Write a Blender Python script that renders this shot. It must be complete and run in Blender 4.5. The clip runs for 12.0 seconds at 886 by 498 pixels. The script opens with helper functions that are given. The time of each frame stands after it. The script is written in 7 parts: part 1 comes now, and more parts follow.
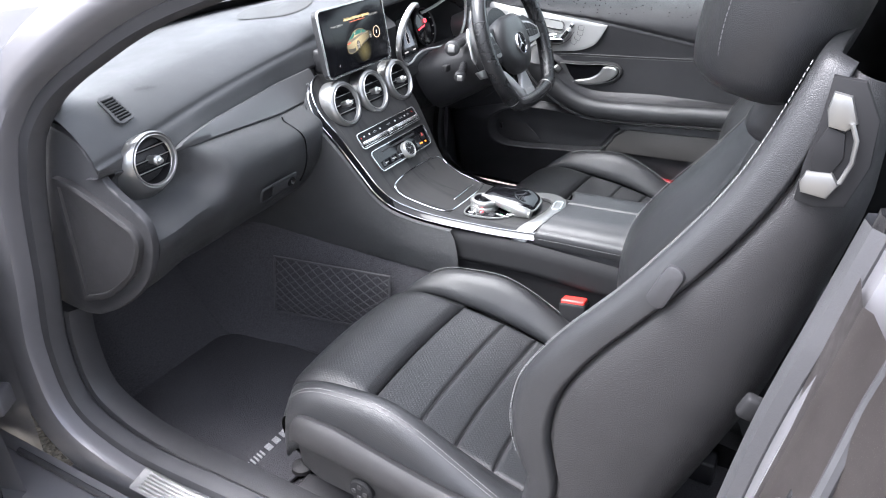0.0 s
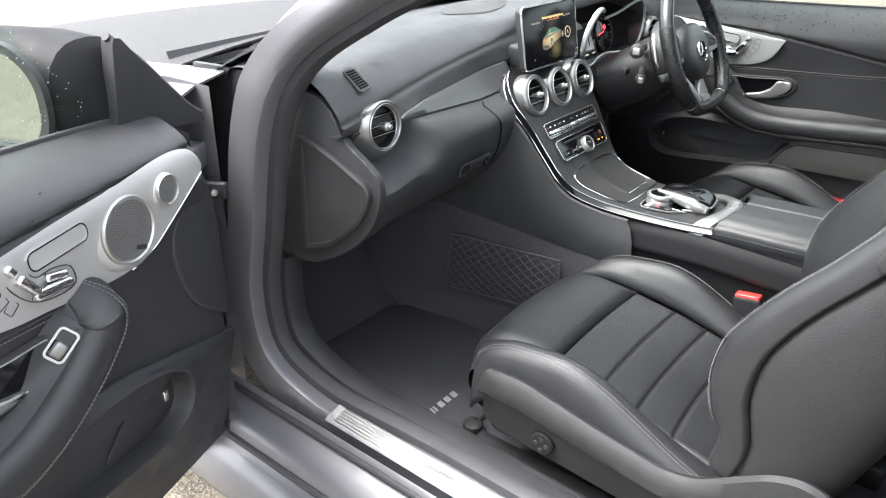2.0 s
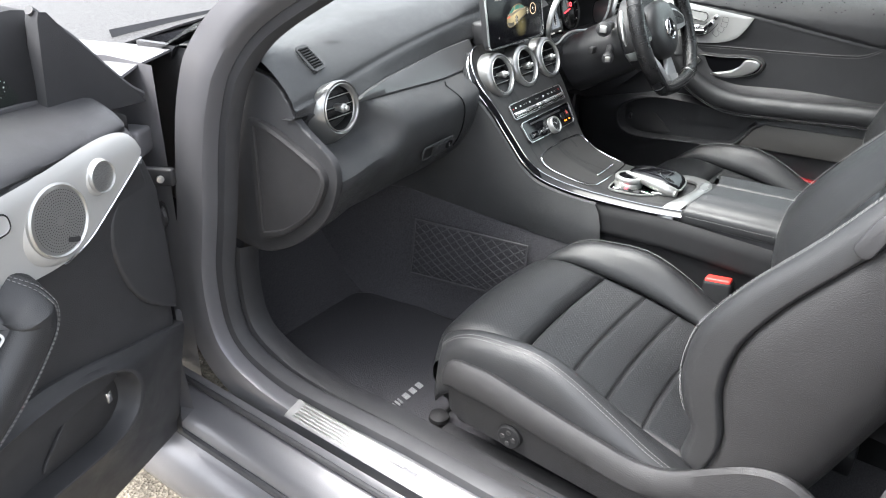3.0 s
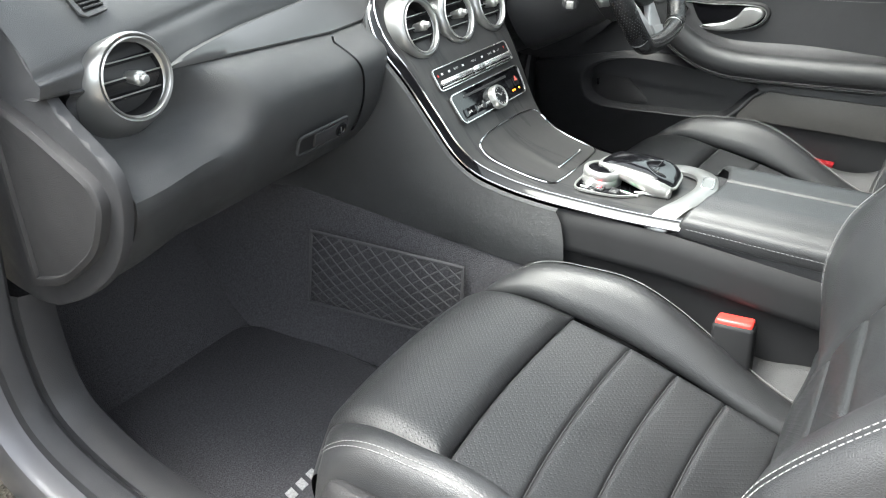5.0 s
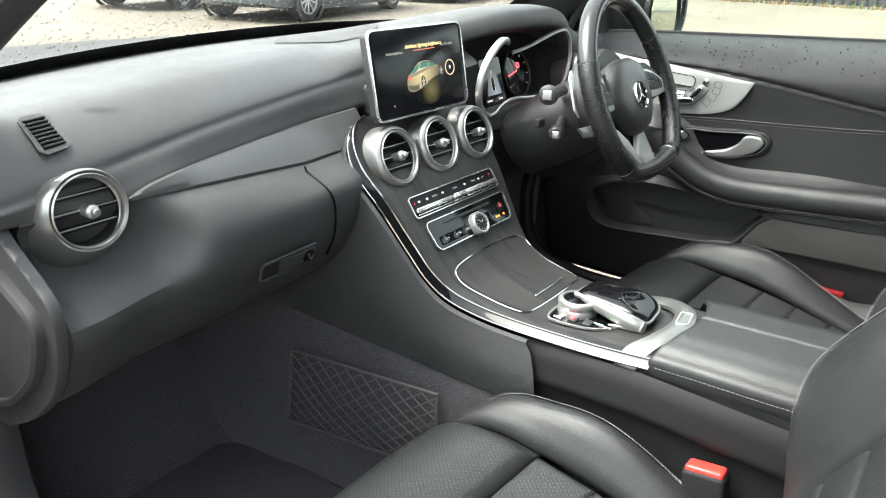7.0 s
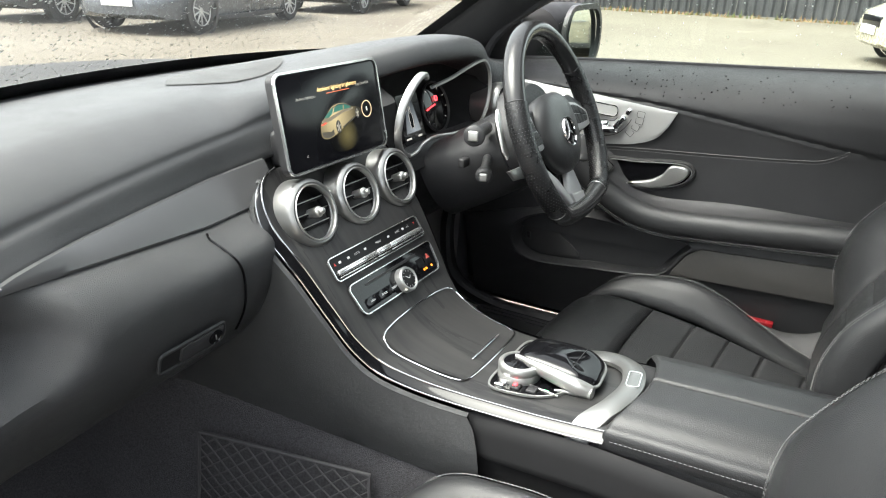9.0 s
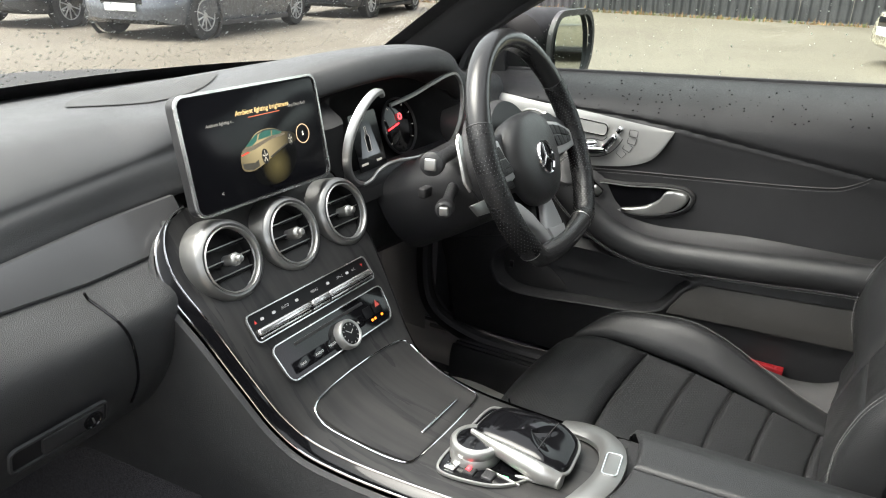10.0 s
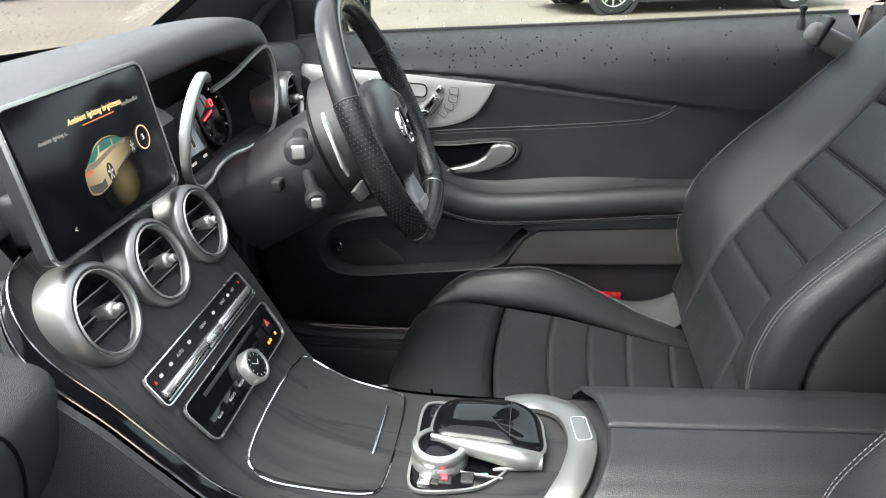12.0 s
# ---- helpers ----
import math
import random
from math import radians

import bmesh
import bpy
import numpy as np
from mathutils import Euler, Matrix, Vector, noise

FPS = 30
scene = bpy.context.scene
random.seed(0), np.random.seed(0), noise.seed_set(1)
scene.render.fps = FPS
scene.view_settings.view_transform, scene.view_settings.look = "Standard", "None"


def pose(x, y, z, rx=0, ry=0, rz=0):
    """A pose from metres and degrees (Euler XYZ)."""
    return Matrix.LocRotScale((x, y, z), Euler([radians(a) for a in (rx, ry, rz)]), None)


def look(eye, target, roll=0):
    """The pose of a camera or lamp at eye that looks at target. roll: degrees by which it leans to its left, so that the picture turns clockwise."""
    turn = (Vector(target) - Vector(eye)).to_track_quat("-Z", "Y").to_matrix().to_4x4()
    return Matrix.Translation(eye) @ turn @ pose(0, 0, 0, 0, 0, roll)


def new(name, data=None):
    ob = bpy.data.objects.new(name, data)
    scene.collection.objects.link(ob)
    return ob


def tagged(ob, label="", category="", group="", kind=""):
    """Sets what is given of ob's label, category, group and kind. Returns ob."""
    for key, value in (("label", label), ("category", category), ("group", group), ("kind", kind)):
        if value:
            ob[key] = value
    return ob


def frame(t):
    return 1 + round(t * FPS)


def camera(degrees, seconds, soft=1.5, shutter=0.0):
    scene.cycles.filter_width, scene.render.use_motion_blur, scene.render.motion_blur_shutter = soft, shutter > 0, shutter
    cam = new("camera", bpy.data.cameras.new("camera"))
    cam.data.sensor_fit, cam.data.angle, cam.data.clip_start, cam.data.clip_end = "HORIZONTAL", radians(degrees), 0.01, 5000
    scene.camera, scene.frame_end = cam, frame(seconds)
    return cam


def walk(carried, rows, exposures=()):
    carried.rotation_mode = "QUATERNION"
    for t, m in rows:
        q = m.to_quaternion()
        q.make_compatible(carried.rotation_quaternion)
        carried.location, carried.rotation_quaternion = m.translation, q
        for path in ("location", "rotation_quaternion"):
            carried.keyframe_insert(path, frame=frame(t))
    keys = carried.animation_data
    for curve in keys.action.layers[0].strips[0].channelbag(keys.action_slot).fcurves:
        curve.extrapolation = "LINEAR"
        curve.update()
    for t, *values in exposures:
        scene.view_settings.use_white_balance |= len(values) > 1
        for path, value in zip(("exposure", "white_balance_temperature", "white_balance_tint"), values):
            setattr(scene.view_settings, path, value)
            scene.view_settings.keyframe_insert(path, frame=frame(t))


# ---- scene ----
cam = camera(62.2, 12.0, soft=1.1)
METRES, EYE, TILT, LEAN, TURN = 1.46, 1.33, -28.3, 0.0, -61.0
ROWS = [
    (0.0, 0.0, 0.0, 0.0, 0.0, 0.0, -0.0),
    (0.5, -0.0505, -0.0201, -0.0254, 1.91, 1.15, -1.75),
    (1.0, -0.0738, -0.0513, -0.0443, 4.49, 1.51, -3.35),
    (1.5, -0.0957, -0.068, -0.0599, 6.71, 1.43, -4.6),
    (2.0, -0.099, -0.0738, -0.0635, 7.87, 1.33, -5.29),
    (2.5, -0.0994, -0.0746, -0.0649, 7.22, 1.16, -5.17),
    (3.0, -0.0945, -0.0358, -0.0578, 5.57, 0.23, -4.53),
    (5.0, -0.0651, 0.2744, 0.0076, 2.69, -2.12, -3.2),
    (5.5, -0.0378, 0.2849, 0.0118, 4.1, -0.17, -4.07),
    (6.0, -0.0068, 0.2837, 0.021, 5.31, 2.31, -4.83),
    (6.5, 0.0066, 0.283, 0.0341, 6.27, 4.36, -5.18),
    (7.0, 0.0113, 0.2829, 0.039, 6.64, 5.43, -5.03),
    (9.0, -0.0149, 0.3474, 0.0952, -0.18, 6.44, -1.84),
    (9.5, 0.0163, 0.4086, 0.1241, 0.18, 6.49, -1.9),
    (10.0, 0.0368, 0.4517, 0.1481, 0.67, 6.67, -2.04),
    (10.5, 0.047, 0.473, 0.1585, -0.56, 6.29, -1.11),
    (11.0, 0.0416, 0.4821, 0.1618, -5.38, 5.51, 2.14),
    (11.5, -0.0192, 0.5117, 0.1667, -12.8, 4.23, 6.78),
    (12.0, -0.0931, 0.5333, 0.1787, -19.79, 2.62, 10.88),
]
BASE = pose(-1.258, -0.854, EYE, TILT, LEAN, TURN)
EXPOSURES = [(0.0, 2.90, 6050, 15), (1.0, 2.79, 6250, 12), (2.5, 2.64, 6380, 10), (3.0, 2.77, 6350, 10), (5.0, 3.26, 6450, 6), (6.0, 3.19, 6550, 5), (7.0, 2.82, 6550, 5), (9.0, 2.63, 6600, 7), (10.0, 2.29, 6700, 9), (12.0, 2.45, 6450, 10)]
walk(cam, [(t, BASE @ pose(METRES * x, METRES * y, METRES * z, 90 + pitch, roll, yaw)) for t, x, y, z, yaw, pitch, roll in ROWS], EXPOSURES)

# ---- world and light: a bright overcast day ----
world = bpy.data.worlds.new("overcast_sky")
scene.world = world
world.use_nodes = True
wn, wl = world.node_tree.nodes, world.node_tree.links
sky = wn.new("ShaderNodeTexSky")
sky.sky_type = "NISHITA"
sky.sun_disc = False
sky.sun_elevation = radians(60.9)
sky.sun_rotation = radians(-37.7)
sky.air_density, sky.dust_density = 1.0, 4.0
grey = wn.new("ShaderNodeHueSaturation")
grey.inputs["Saturation"].default_value = 0.25
wl.new(sky.outputs["Color"], grey.inputs["Color"])
wl.new(grey.outputs["Color"], wn["Background"].inputs["Color"])
wn["Background"].inputs["Strength"].default_value = 0.15
sun = new("sun", bpy.data.lights.new("sun", "SUN"))
sun.data.energy, sun.data.angle, sun.data.color = 1.25, radians(45), (1.0, 0.97, 0.93)
sun.matrix_world = look((0, 0, 0), (0.34, -0.44, -1.0))
# ---- materials ----
def ramp(nt, fac, stops):
    r = nt.nodes.new("ShaderNodeValToRGB")
    el = r.color_ramp.elements
    while len(el) < len(stops):
        el.new(0.5)
    for e, (p, c) in zip(el, stops):
        e.position = p
        e.color = (*c, 1) if len(c) == 3 else c
    nt.links.new(fac, r.inputs["Fac"])
    return r.outputs["Color"]


def noise_tex(nt, scale, detail=4.0, rough=0.55, coord=None, stretch=None):
    n = nt.nodes.new("ShaderNodeTexNoise")
    n.inputs["Scale"].default_value, n.inputs["Detail"].default_value, n.inputs["Roughness"].default_value = scale, detail, rough
    c = coord or obj_coord(nt)
    if stretch:
        m = nt.nodes.new("ShaderNodeMapping")
        m.inputs["Scale"].default_value = stretch
        nt.links.new(c, m.inputs["Vector"])
        c = m.outputs["Vector"]
    nt.links.new(c, n.inputs["Vector"])
    return n.outputs["Fac"]


def obj_coord(nt):
    return nt.nodes.new("ShaderNodeTexCoord").outputs["Object"]


def math_node(nt, op, a, b=None):
    n = nt.nodes.new("ShaderNodeMath")
    n.operation = op
    for i, v in enumerate((a, b)):
        if v is None:
            continue
        if isinstance(v, (int, float)):
            n.inputs[i].default_value = v
        else:
            nt.links.new(v, n.inputs[i])
    return n.outputs[0]


def material(name, colour, rough=0.5, metal=0.0, spec=0.5, vary=0.12, scale=6.0, grain=0.0, grain_scale=400.0, rough_vary=0.08,
             coat=0.0, kind="noise", dust=0.0):
    """A plain surface with drift in its colour and gloss, and a fine relief: noise, or the pebbled cells of leather."""
    m = bpy.data.materials.new(name)
    m.use_nodes = True
    nt = m.node_tree
    b = nt.nodes["Principled BSDF"]
    b.inputs["Metallic"].default_value, b.inputs["Specular IOR Level"].default_value = metal, spec
    b.inputs["Coat Weight"].default_value = coat
    b.inputs["Coat Roughness"].default_value = 0.06
    f = noise_tex(nt, scale)
    lo = tuple(max(0, c * (1 - vary)) for c in colour)
    hi = tuple(c * (1 + vary) for c in colour)
    col = ramp(nt, f, [(0.3, lo), (0.7, hi)])
    if dust:
        d = noise_tex(nt, 900.0, 2.0)
        mix = nt.nodes.new("ShaderNodeMix")
        mix.data_type = "RGBA"
        nt.links.new(math_node(nt, "MULTIPLY", math_node(nt, "GREATER_THAN", d, 0.66), dust), mix.inputs["Factor"])
        nt.links.new(col, mix.inputs[6])
        mix.inputs[7].default_value = (0.35, 0.33, 0.3, 1)
        col = mix.outputs[2]
    nt.links.new(col, b.inputs["Base Color"])
    f2 = noise_tex(nt, scale * 3.7, 5.0)
    nt.links.new(ramp(nt, f2, [(0.3, (rough - rough_vary,) * 3), (0.7, (rough + rough_vary,) * 3)]), b.inputs["Roughness"])
    if grain:
        if kind == "leather":
            v = nt.nodes.new("ShaderNodeTexVoronoi")
            v.feature = "DISTANCE_TO_EDGE"
            v.inputs["Scale"].default_value = grain_scale
            v.inputs["Randomness"].default_value = 0.9
            nt.links.new(obj_coord(nt), v.inputs["Vector"])
            h = math_node(nt, "MINIMUM", v.outputs["Distance"], 0.22)
        else:
            h = noise_tex(nt, grain_scale, 3.0)
        bump = nt.nodes.new("ShaderNodeBump")
        bump.inputs["Strength"].default_value = grain
        bump.inputs["Distance"].default_value = 0.002
        nt.links.new(h, bump.inputs["Height"])
        nt.links.new(bump.outputs["Normal"], b.inputs["Normal"])
    return m


def perforate(m, pitch, depth):
    """Adds rows of punched dimples to a leather."""
    nt = m.node_tree
    b = nt.nodes["Principled BSDF"]
    sep = nt.nodes.new("ShaderNodeSeparateXYZ")
    nt.links.new(obj_coord(nt), sep.inputs[0])
    com = nt.nodes.new("ShaderNodeCombineXYZ")
    nt.links.new(sep.outputs["X"], com.inputs["X"])
    nt.links.new(math_node(nt, "SUBTRACT", sep.outputs["Z"], sep.outputs["Y"]), com.inputs["Y"])
    rot = nt.nodes.new("ShaderNodeMapping")
    rot.inputs["Rotation"].default_value = (0, 0, radians(45))
    nt.links.new(com.outputs[0], rot.inputs["Vector"])
    v = nt.nodes.new("ShaderNodeTexVoronoi")
    v.voronoi_dimensions = "2D"
    v.inputs["Scale"].default_value = 1 / pitch
    v.inputs["Randomness"].default_value = 0.05
    nt.links.new(rot.outputs["Vector"], v.inputs["Vector"])
    h = math_node(nt, "MINIMUM", v.outputs["Distance"], 0.28)
    bump = nt.nodes.new("ShaderNodeBump")
    bump.inputs["Strength"].default_value, bump.inputs["Distance"].default_value = depth, 0.003
    nt.links.new(h, bump.inputs["Height"])
    old = b.inputs["Normal"].links[0].from_socket
    nt.links.new(old, bump.inputs["Normal"])
    nt.links.new(bump.outputs["Normal"], b.inputs["Normal"])


def glowing(name, colour, strength):
    m = bpy.data.materials.new(name)
    m.use_nodes = True
    b = m.node_tree.nodes["Principled BSDF"]
    b.inputs["Base Color"].default_value = (*colour, 1)
    b.inputs["Emission Color"].default_value = (*colour, 1)
    b.inputs["Emission Strength"].default_value = strength
    b.inputs["Roughness"].default_value = 0.3
    return m


def glass(name, tint, rough=0.0):
    m = bpy.data.materials.new(name)
    m.use_nodes = True
    nt = m.node_tree
    nt.nodes.remove(nt.nodes["Principled BSDF"])
    t = nt.nodes.new("ShaderNodeBsdfTransparent")
    t.inputs["Color"].default_value = (*tint, 1)
    g = nt.nodes.new("ShaderNodeBsdfGlossy")
    g.inputs["Roughness"].default_value = 0.02 + rough
    f = nt.nodes.new("ShaderNodeLayerWeight")
    k = math_node(nt, "ADD", math_node(nt, "MULTIPLY", math_node(nt, "POWER", f.outputs["Facing"], 5.0), 0.7), 0.04)
    mix = nt.nodes.new("ShaderNodeMixShader")
    nt.links.new(k, mix.inputs[0])
    nt.links.new(t.outputs[0], mix.inputs[1])
    nt.links.new(g.outputs[0], mix.inputs[2])
    nt.links.new(mix.outputs[0], nt.nodes["Material Output"].inputs["Surface"])
    return m


LEATHER = material("black_leather", (0.024, 0.0245, 0.026), 0.385, vary=0.2, grain=0.36, grain_scale=500, kind="leather", scale=5)
LEATHER_PERF = material("black_leather_centre", (0.022, 0.0225, 0.024), 0.38, vary=0.18, grain=0.35, grain_scale=700, kind="leather", scale=5)
perforate(LEATHER_PERF, 0.0048, 0.5)
SOFT = material("soft_dash_vinyl", (0.040, 0.041, 0.043), 0.43, grain=0.75, grain_scale=700, kind="leather", scale=4)
BRIGHT = material("bright_silver_paint", (0.50, 0.50, 0.50), 0.36, metal=0.35, vary=0.03)
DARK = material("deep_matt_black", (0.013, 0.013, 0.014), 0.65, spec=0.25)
DASH = material("dash_top_vinyl", (0.052, 0.053, 0.055), 0.41, spec=0.6, grain=0.5, grain_scale=800, kind="leather", scale=4)
PLASTIC = material("black_plastic", (0.029, 0.029, 0.031), 0.44, grain=0.35, grain_scale=1000, scale=8)
SHELL = material("grey_seat_shell_plastic", (0.023, 0.0225, 0.0235), 0.50, grain=0.5, grain_scale=850, scale=6)
MAP_GREY = material("grey_door_pocket_plastic", (0.046, 0.044, 0.042), 0.5, grain=0.2, grain_scale=900, scale=8, dust=0.2)
GLOSS_BLACK = material("piano_black", (0.005, 0.005, 0.006), 0.08, rough_vary=0.03, spec=0.4)
SILVER = material("satin_silver", (0.46, 0.46, 0.45), 0.38, metal=0.85, vary=0.04, grain=0.05, grain_scale=900)
ALU = material("brushed_aluminium", (0.50, 0.50, 0.49), 0.46, metal=0.4, vary=0.05, grain=0.06, grain_scale=700)
CHROME = material("bright_chrome", (0.85, 0.85, 0.86), 0.09, metal=1.0, vary=0.02, rough_vary=0.03)
POLISH = material("polished_switch_metal", (0.80, 0.80, 0.80), 0.22, metal=0.9, vary=0.02)
RUBBER = material("door_seal_rubber", (0.042, 0.042, 0.045), 0.65, grain=0.2, grain_scale=500)
CARPET = material("black_carpet", (0.062, 0.061, 0.066), 0.95, spec=0.1, vary=0.3, scale=330, grain=1.0, grain_scale=560, dust=0.12)
PAINT = material("dark_grey_metallic_paint", (0.165, 0.163, 0.172), 0.40, metal=0.3, vary=0.06, coat=0.15, grain=0.02, grain_scale=2500)
# body paint for the jamb, the dark surroundings it mirrors put into the colour
JAMB = material("shaded_jamb_paint", (0.032, 0.028, 0.027), 0.42, metal=0.2, vary=0.2, scale=12, grain=0.04, grain_scale=1500, dust=0.1)
STITCH = material("grey_thread", (0.24, 0.24, 0.24), 0.8, vary=0.1)
REFLECT = material("deep_red_reflector", (0.22, 0.012, 0.016), 0.2)
RED = material("red_release_plastic", (0.75, 0.05, 0.04), 0.35)
WHITE_INK = material("white_print", (0.7, 0.7, 0.7), 0.6)
GLASS = glass("clear_glass", (0.82, 0.84, 0.82))
GLASS_DOOR = glass("green_tinted_glass", (0.82, 0.9, 0.84))


# ---- mesh helpers ----
def finish(bm, name, mat, parent=None, label="", sharp=40, smooth=True):
    bmesh.ops.remove_doubles(bm, verts=bm.verts, dist=1e-6)
    bmesh.ops.recalc_face_normals(bm, faces=bm.faces)
    me = bpy.data.meshes.new(name)
    bm.to_mesh(me)
    bm.free()
    me.polygons.foreach_set("use_smooth", [smooth] * len(me.polygons))
    if smooth:
        me.set_sharp_from_angle(angle=radians(sharp))
    me.materials.append(mat)
    ob = new(name, me)
    if parent:
        under(ob, parent)
    if label:
        tagged(ob, label)
    return ob


def part(name, bm, mat, parent, label="", sharp=40, smooth=True):
    return finish(bm, name, mat, parent, label, sharp, smooth)


def thing(name, at, label, category, group="", kind=""):
    e = new(name)
    e.empty_display_size = 0.1
    e.location = at
    return tagged(e, label, category, group, kind)


def under(ob, parent):
    """Parents ob, which is built in place, without moving it."""
    ob.parent = parent
    if parent.data is None:
        ob.matrix_parent_inverse = Matrix.Translation(-parent.location)
    return ob


def grid(rows, close_u=False, close_v=False, caps=False, bm=None):
    """A quad sheet through rows of points."""
    bm = bm or bmesh.new()
    vs = [[bm.verts.new(p) for p in r] for r in rows]
    n, m = len(vs), len(vs[0])
    for i in range(n if close_v else n - 1):
        for j in range(m if close_u else m - 1):
            a, b = vs[i], vs[(i + 1) % n]
            try:
                bm.faces.new((a[j], a[(j + 1) % m], b[(j + 1) % m], b[j]))
            except ValueError:
                pass
    if caps:
        for r in (vs[0], vs[-1]):
            bm.faces.new(r)
    return bm


def thick(bm, t):
    bmesh.ops.recalc_face_normals(bm, faces=bm.faces)
    bmesh.ops.solidify(bm, geom=list(bm.faces), thickness=t)
    return bm


def rbox(w, d, h, r=0.004, m=None, seg=3, bm=None):
    b2 = bmesh.new()
    bmesh.ops.create_cube(b2, size=1.0, matrix=Matrix.Diagonal((w, d, h, 1)))
    r = min(r, 0.49 * min(w, d, h))
    bmesh.ops.bevel(b2, geom=list(b2.edges), offset=r, segments=seg, profile=0.5, affect="EDGES")
    return merge(b2, m, bm)


def merge(b2, m=None, bm=None):
    if m is not None:
        bmesh.ops.transform(b2, matrix=m, verts=b2.verts)
        if m.determinant() < 0:
            bmesh.ops.reverse_faces(b2, faces=b2.faces)
    if bm is None:
        return b2
    tmp = bpy.data.meshes.new("tmp")
    b2.to_mesh(tmp)
    b2.free()
    bm.from_mesh(tmp)
    bpy.data.meshes.remove(tmp)
    return bm


def revolve(profile, segs=48, m=None, bm=None, cap=False):
    """Turns (radius, height) points about z."""
    rows = [[(r * math.cos(2 * math.pi * k / segs), r * math.sin(2 * math.pi * k / segs), h) for k in range(segs)] for r, h in profile]
    b2 = grid(rows, close_u=True, caps=cap)
    return merge(b2, m, bm)


def catmull(pts, n=8, closed=False):
    P = [Vector(p) for p in pts]
    out = []
    N = len(P)
    for i in range(N if closed else N - 1):
        if closed:
            a, b, c, d = P[i - 1], P[i], P[(i + 1) % N], P[(i + 2) % N]
        else:
            a, b, c, d = P[max(i - 1, 0)], P[i], P[i + 1], P[min(i + 2, N - 1)]
        for k in range(n):
            t = k / n
            la, lb, lc = max((b - a).length, 1e-6) ** 0.5, max((c - b).length, 1e-6) ** 0.5, max((d - c).length, 1e-6) ** 0.5
            if a == b:
                la = lb
            if c == d:
                lc = lb
            m0 = (c - b) + lb * ((b - a) / la - (c - a) / (la + lb)) if a != b else (c - b)
            m1 = (c - b) + lb * ((d - c) / lc - (d - b) / (lb + lc)) if c != d else (c - b)
            out.append((2 * t ** 3 - 3 * t * t + 1) * b + (t ** 3 - 2 * t * t + t) * m0 + (3 * t * t - 2 * t ** 3) * c + (t ** 3 - t * t) * m1)
    if not closed:
        out.append(P[-1])
    return out


def sweep(path, section, up=None, closed=False, caps=True, scale=None, bm=None):
    """Carries a closed section [(a, b)] along a path: a along the side, b along the normal nearest to up."""
    path = [Vector(p) for p in path]
    n = len(path)
    rows, last = [], None
    for i, p in enumerate(path):
        if closed:
            t = path[(i + 1) % n] - path[i - 1]
        else:
            t = path[min(i + 1, n - 1)] - path[max(i - 1, 0)]
        t.normalize()
        u = Vector(up(i / max(1, n - 1))) if callable(up) else Vector(up) if up else (last or Vector((0.13, 0.21, 0.97)))
        nrm = (u - t * u.dot(t)).normalized()
        last = nrm
        side = t.cross(nrm)
        s = scale(i / max(1, n - 1)) if scale else 1.0
        rows.append([p + side * a * s + nrm * b * s for a, b in section])
    return grid(rows, close_u=True, close_v=closed, caps=caps and not closed, bm=bm)


def circle(r, n=12, ry=None):
    return [(r * math.cos(2 * math.pi * k / n), (ry or r) * math.sin(2 * math.pi * k / n)) for k in range(n)]


def rrect(w, h, r, n=5):
    out = []
    for cx, cy, a0 in ((w / 2 - r, h / 2 - r, 0), (-w / 2 + r, h / 2 - r, 90), (-w / 2 + r, -h / 2 + r, 180), (w / 2 - r, -h / 2 + r, 270)):
        for k in range(n + 1):
            a = radians(a0 + 90 * k / n)
            out.append((cx + r * math.cos(a), cy + r * math.sin(a)))
    return out


def tube(path, r, segs=10, closed=False, bm=None, scale=None, up=None):
    return sweep(path, circle(r, segs), up, closed, True, scale, bm)


def prism(outline, depth, bevel=0.0, m=None, bm=None, seg=2):
    """An outline [(a, b)] in the plane z = 0 raised to z = depth, its upper rim rounded."""
    b2 = bmesh.new()
    low = [b2.verts.new((a, b, 0)) for a, b in outline]
    f = b2.faces.new(low)
    ext = bmesh.ops.extrude_face_region(b2, geom=[f])
    top = [v for v in ext["geom"] if isinstance(v, bmesh.types.BMVert)]
    for v in top:
        v.co.z = depth
    if bevel:
        es = [e for e in b2.edges if e.verts[0] in top and e.verts[1] in top]
        bmesh.ops.bevel(b2, geom=es, offset=bevel, segments=seg, profile=0.5, affect="EDGES")
    return merge(b2, m, bm)


def ring_outline(outline, width, depth, bevel=0.0006, m=None, bm=None):
    """A raised frame that follows a closed outline in the plane."""
    pts = [(a, b, 0) for a, b in outline]
    b2 = sweep(pts, [(-width / 2, 0), (-width / 2, depth), (width / 2, depth), (width / 2, 0)], (0, 0, 1), closed=True)
    return merge(b2, m, bm)


def facing(at, normal, up=(0, 0, 1), roll=0):
    """A pose whose z axis is the normal, y axis near up."""
    z = Vector(normal).normalized()
    y = Vector(up)
    y = (y - z * y.dot(z)).normalized()
    x = y.cross(z)
    m = Matrix((x, y, z)).transposed().to_4x4()
    m.translation = at
    return m @ pose(0, 0, 0, 0, 0, roll)


def lerp(a, b, t):
    return a + (b - a) * t


def interp(x, table):
    """Smooth reading of a table of (x, value)."""
    if x <= table[0][0]:
        return table[0][1]
    for (x0, v0), (x1, v1) in zip(table, table[1:]):
        if x <= x1:
            t = (x - x0) / (x1 - x0)
            return v0 + (v1 - v0) * t
    return table[-1][1]


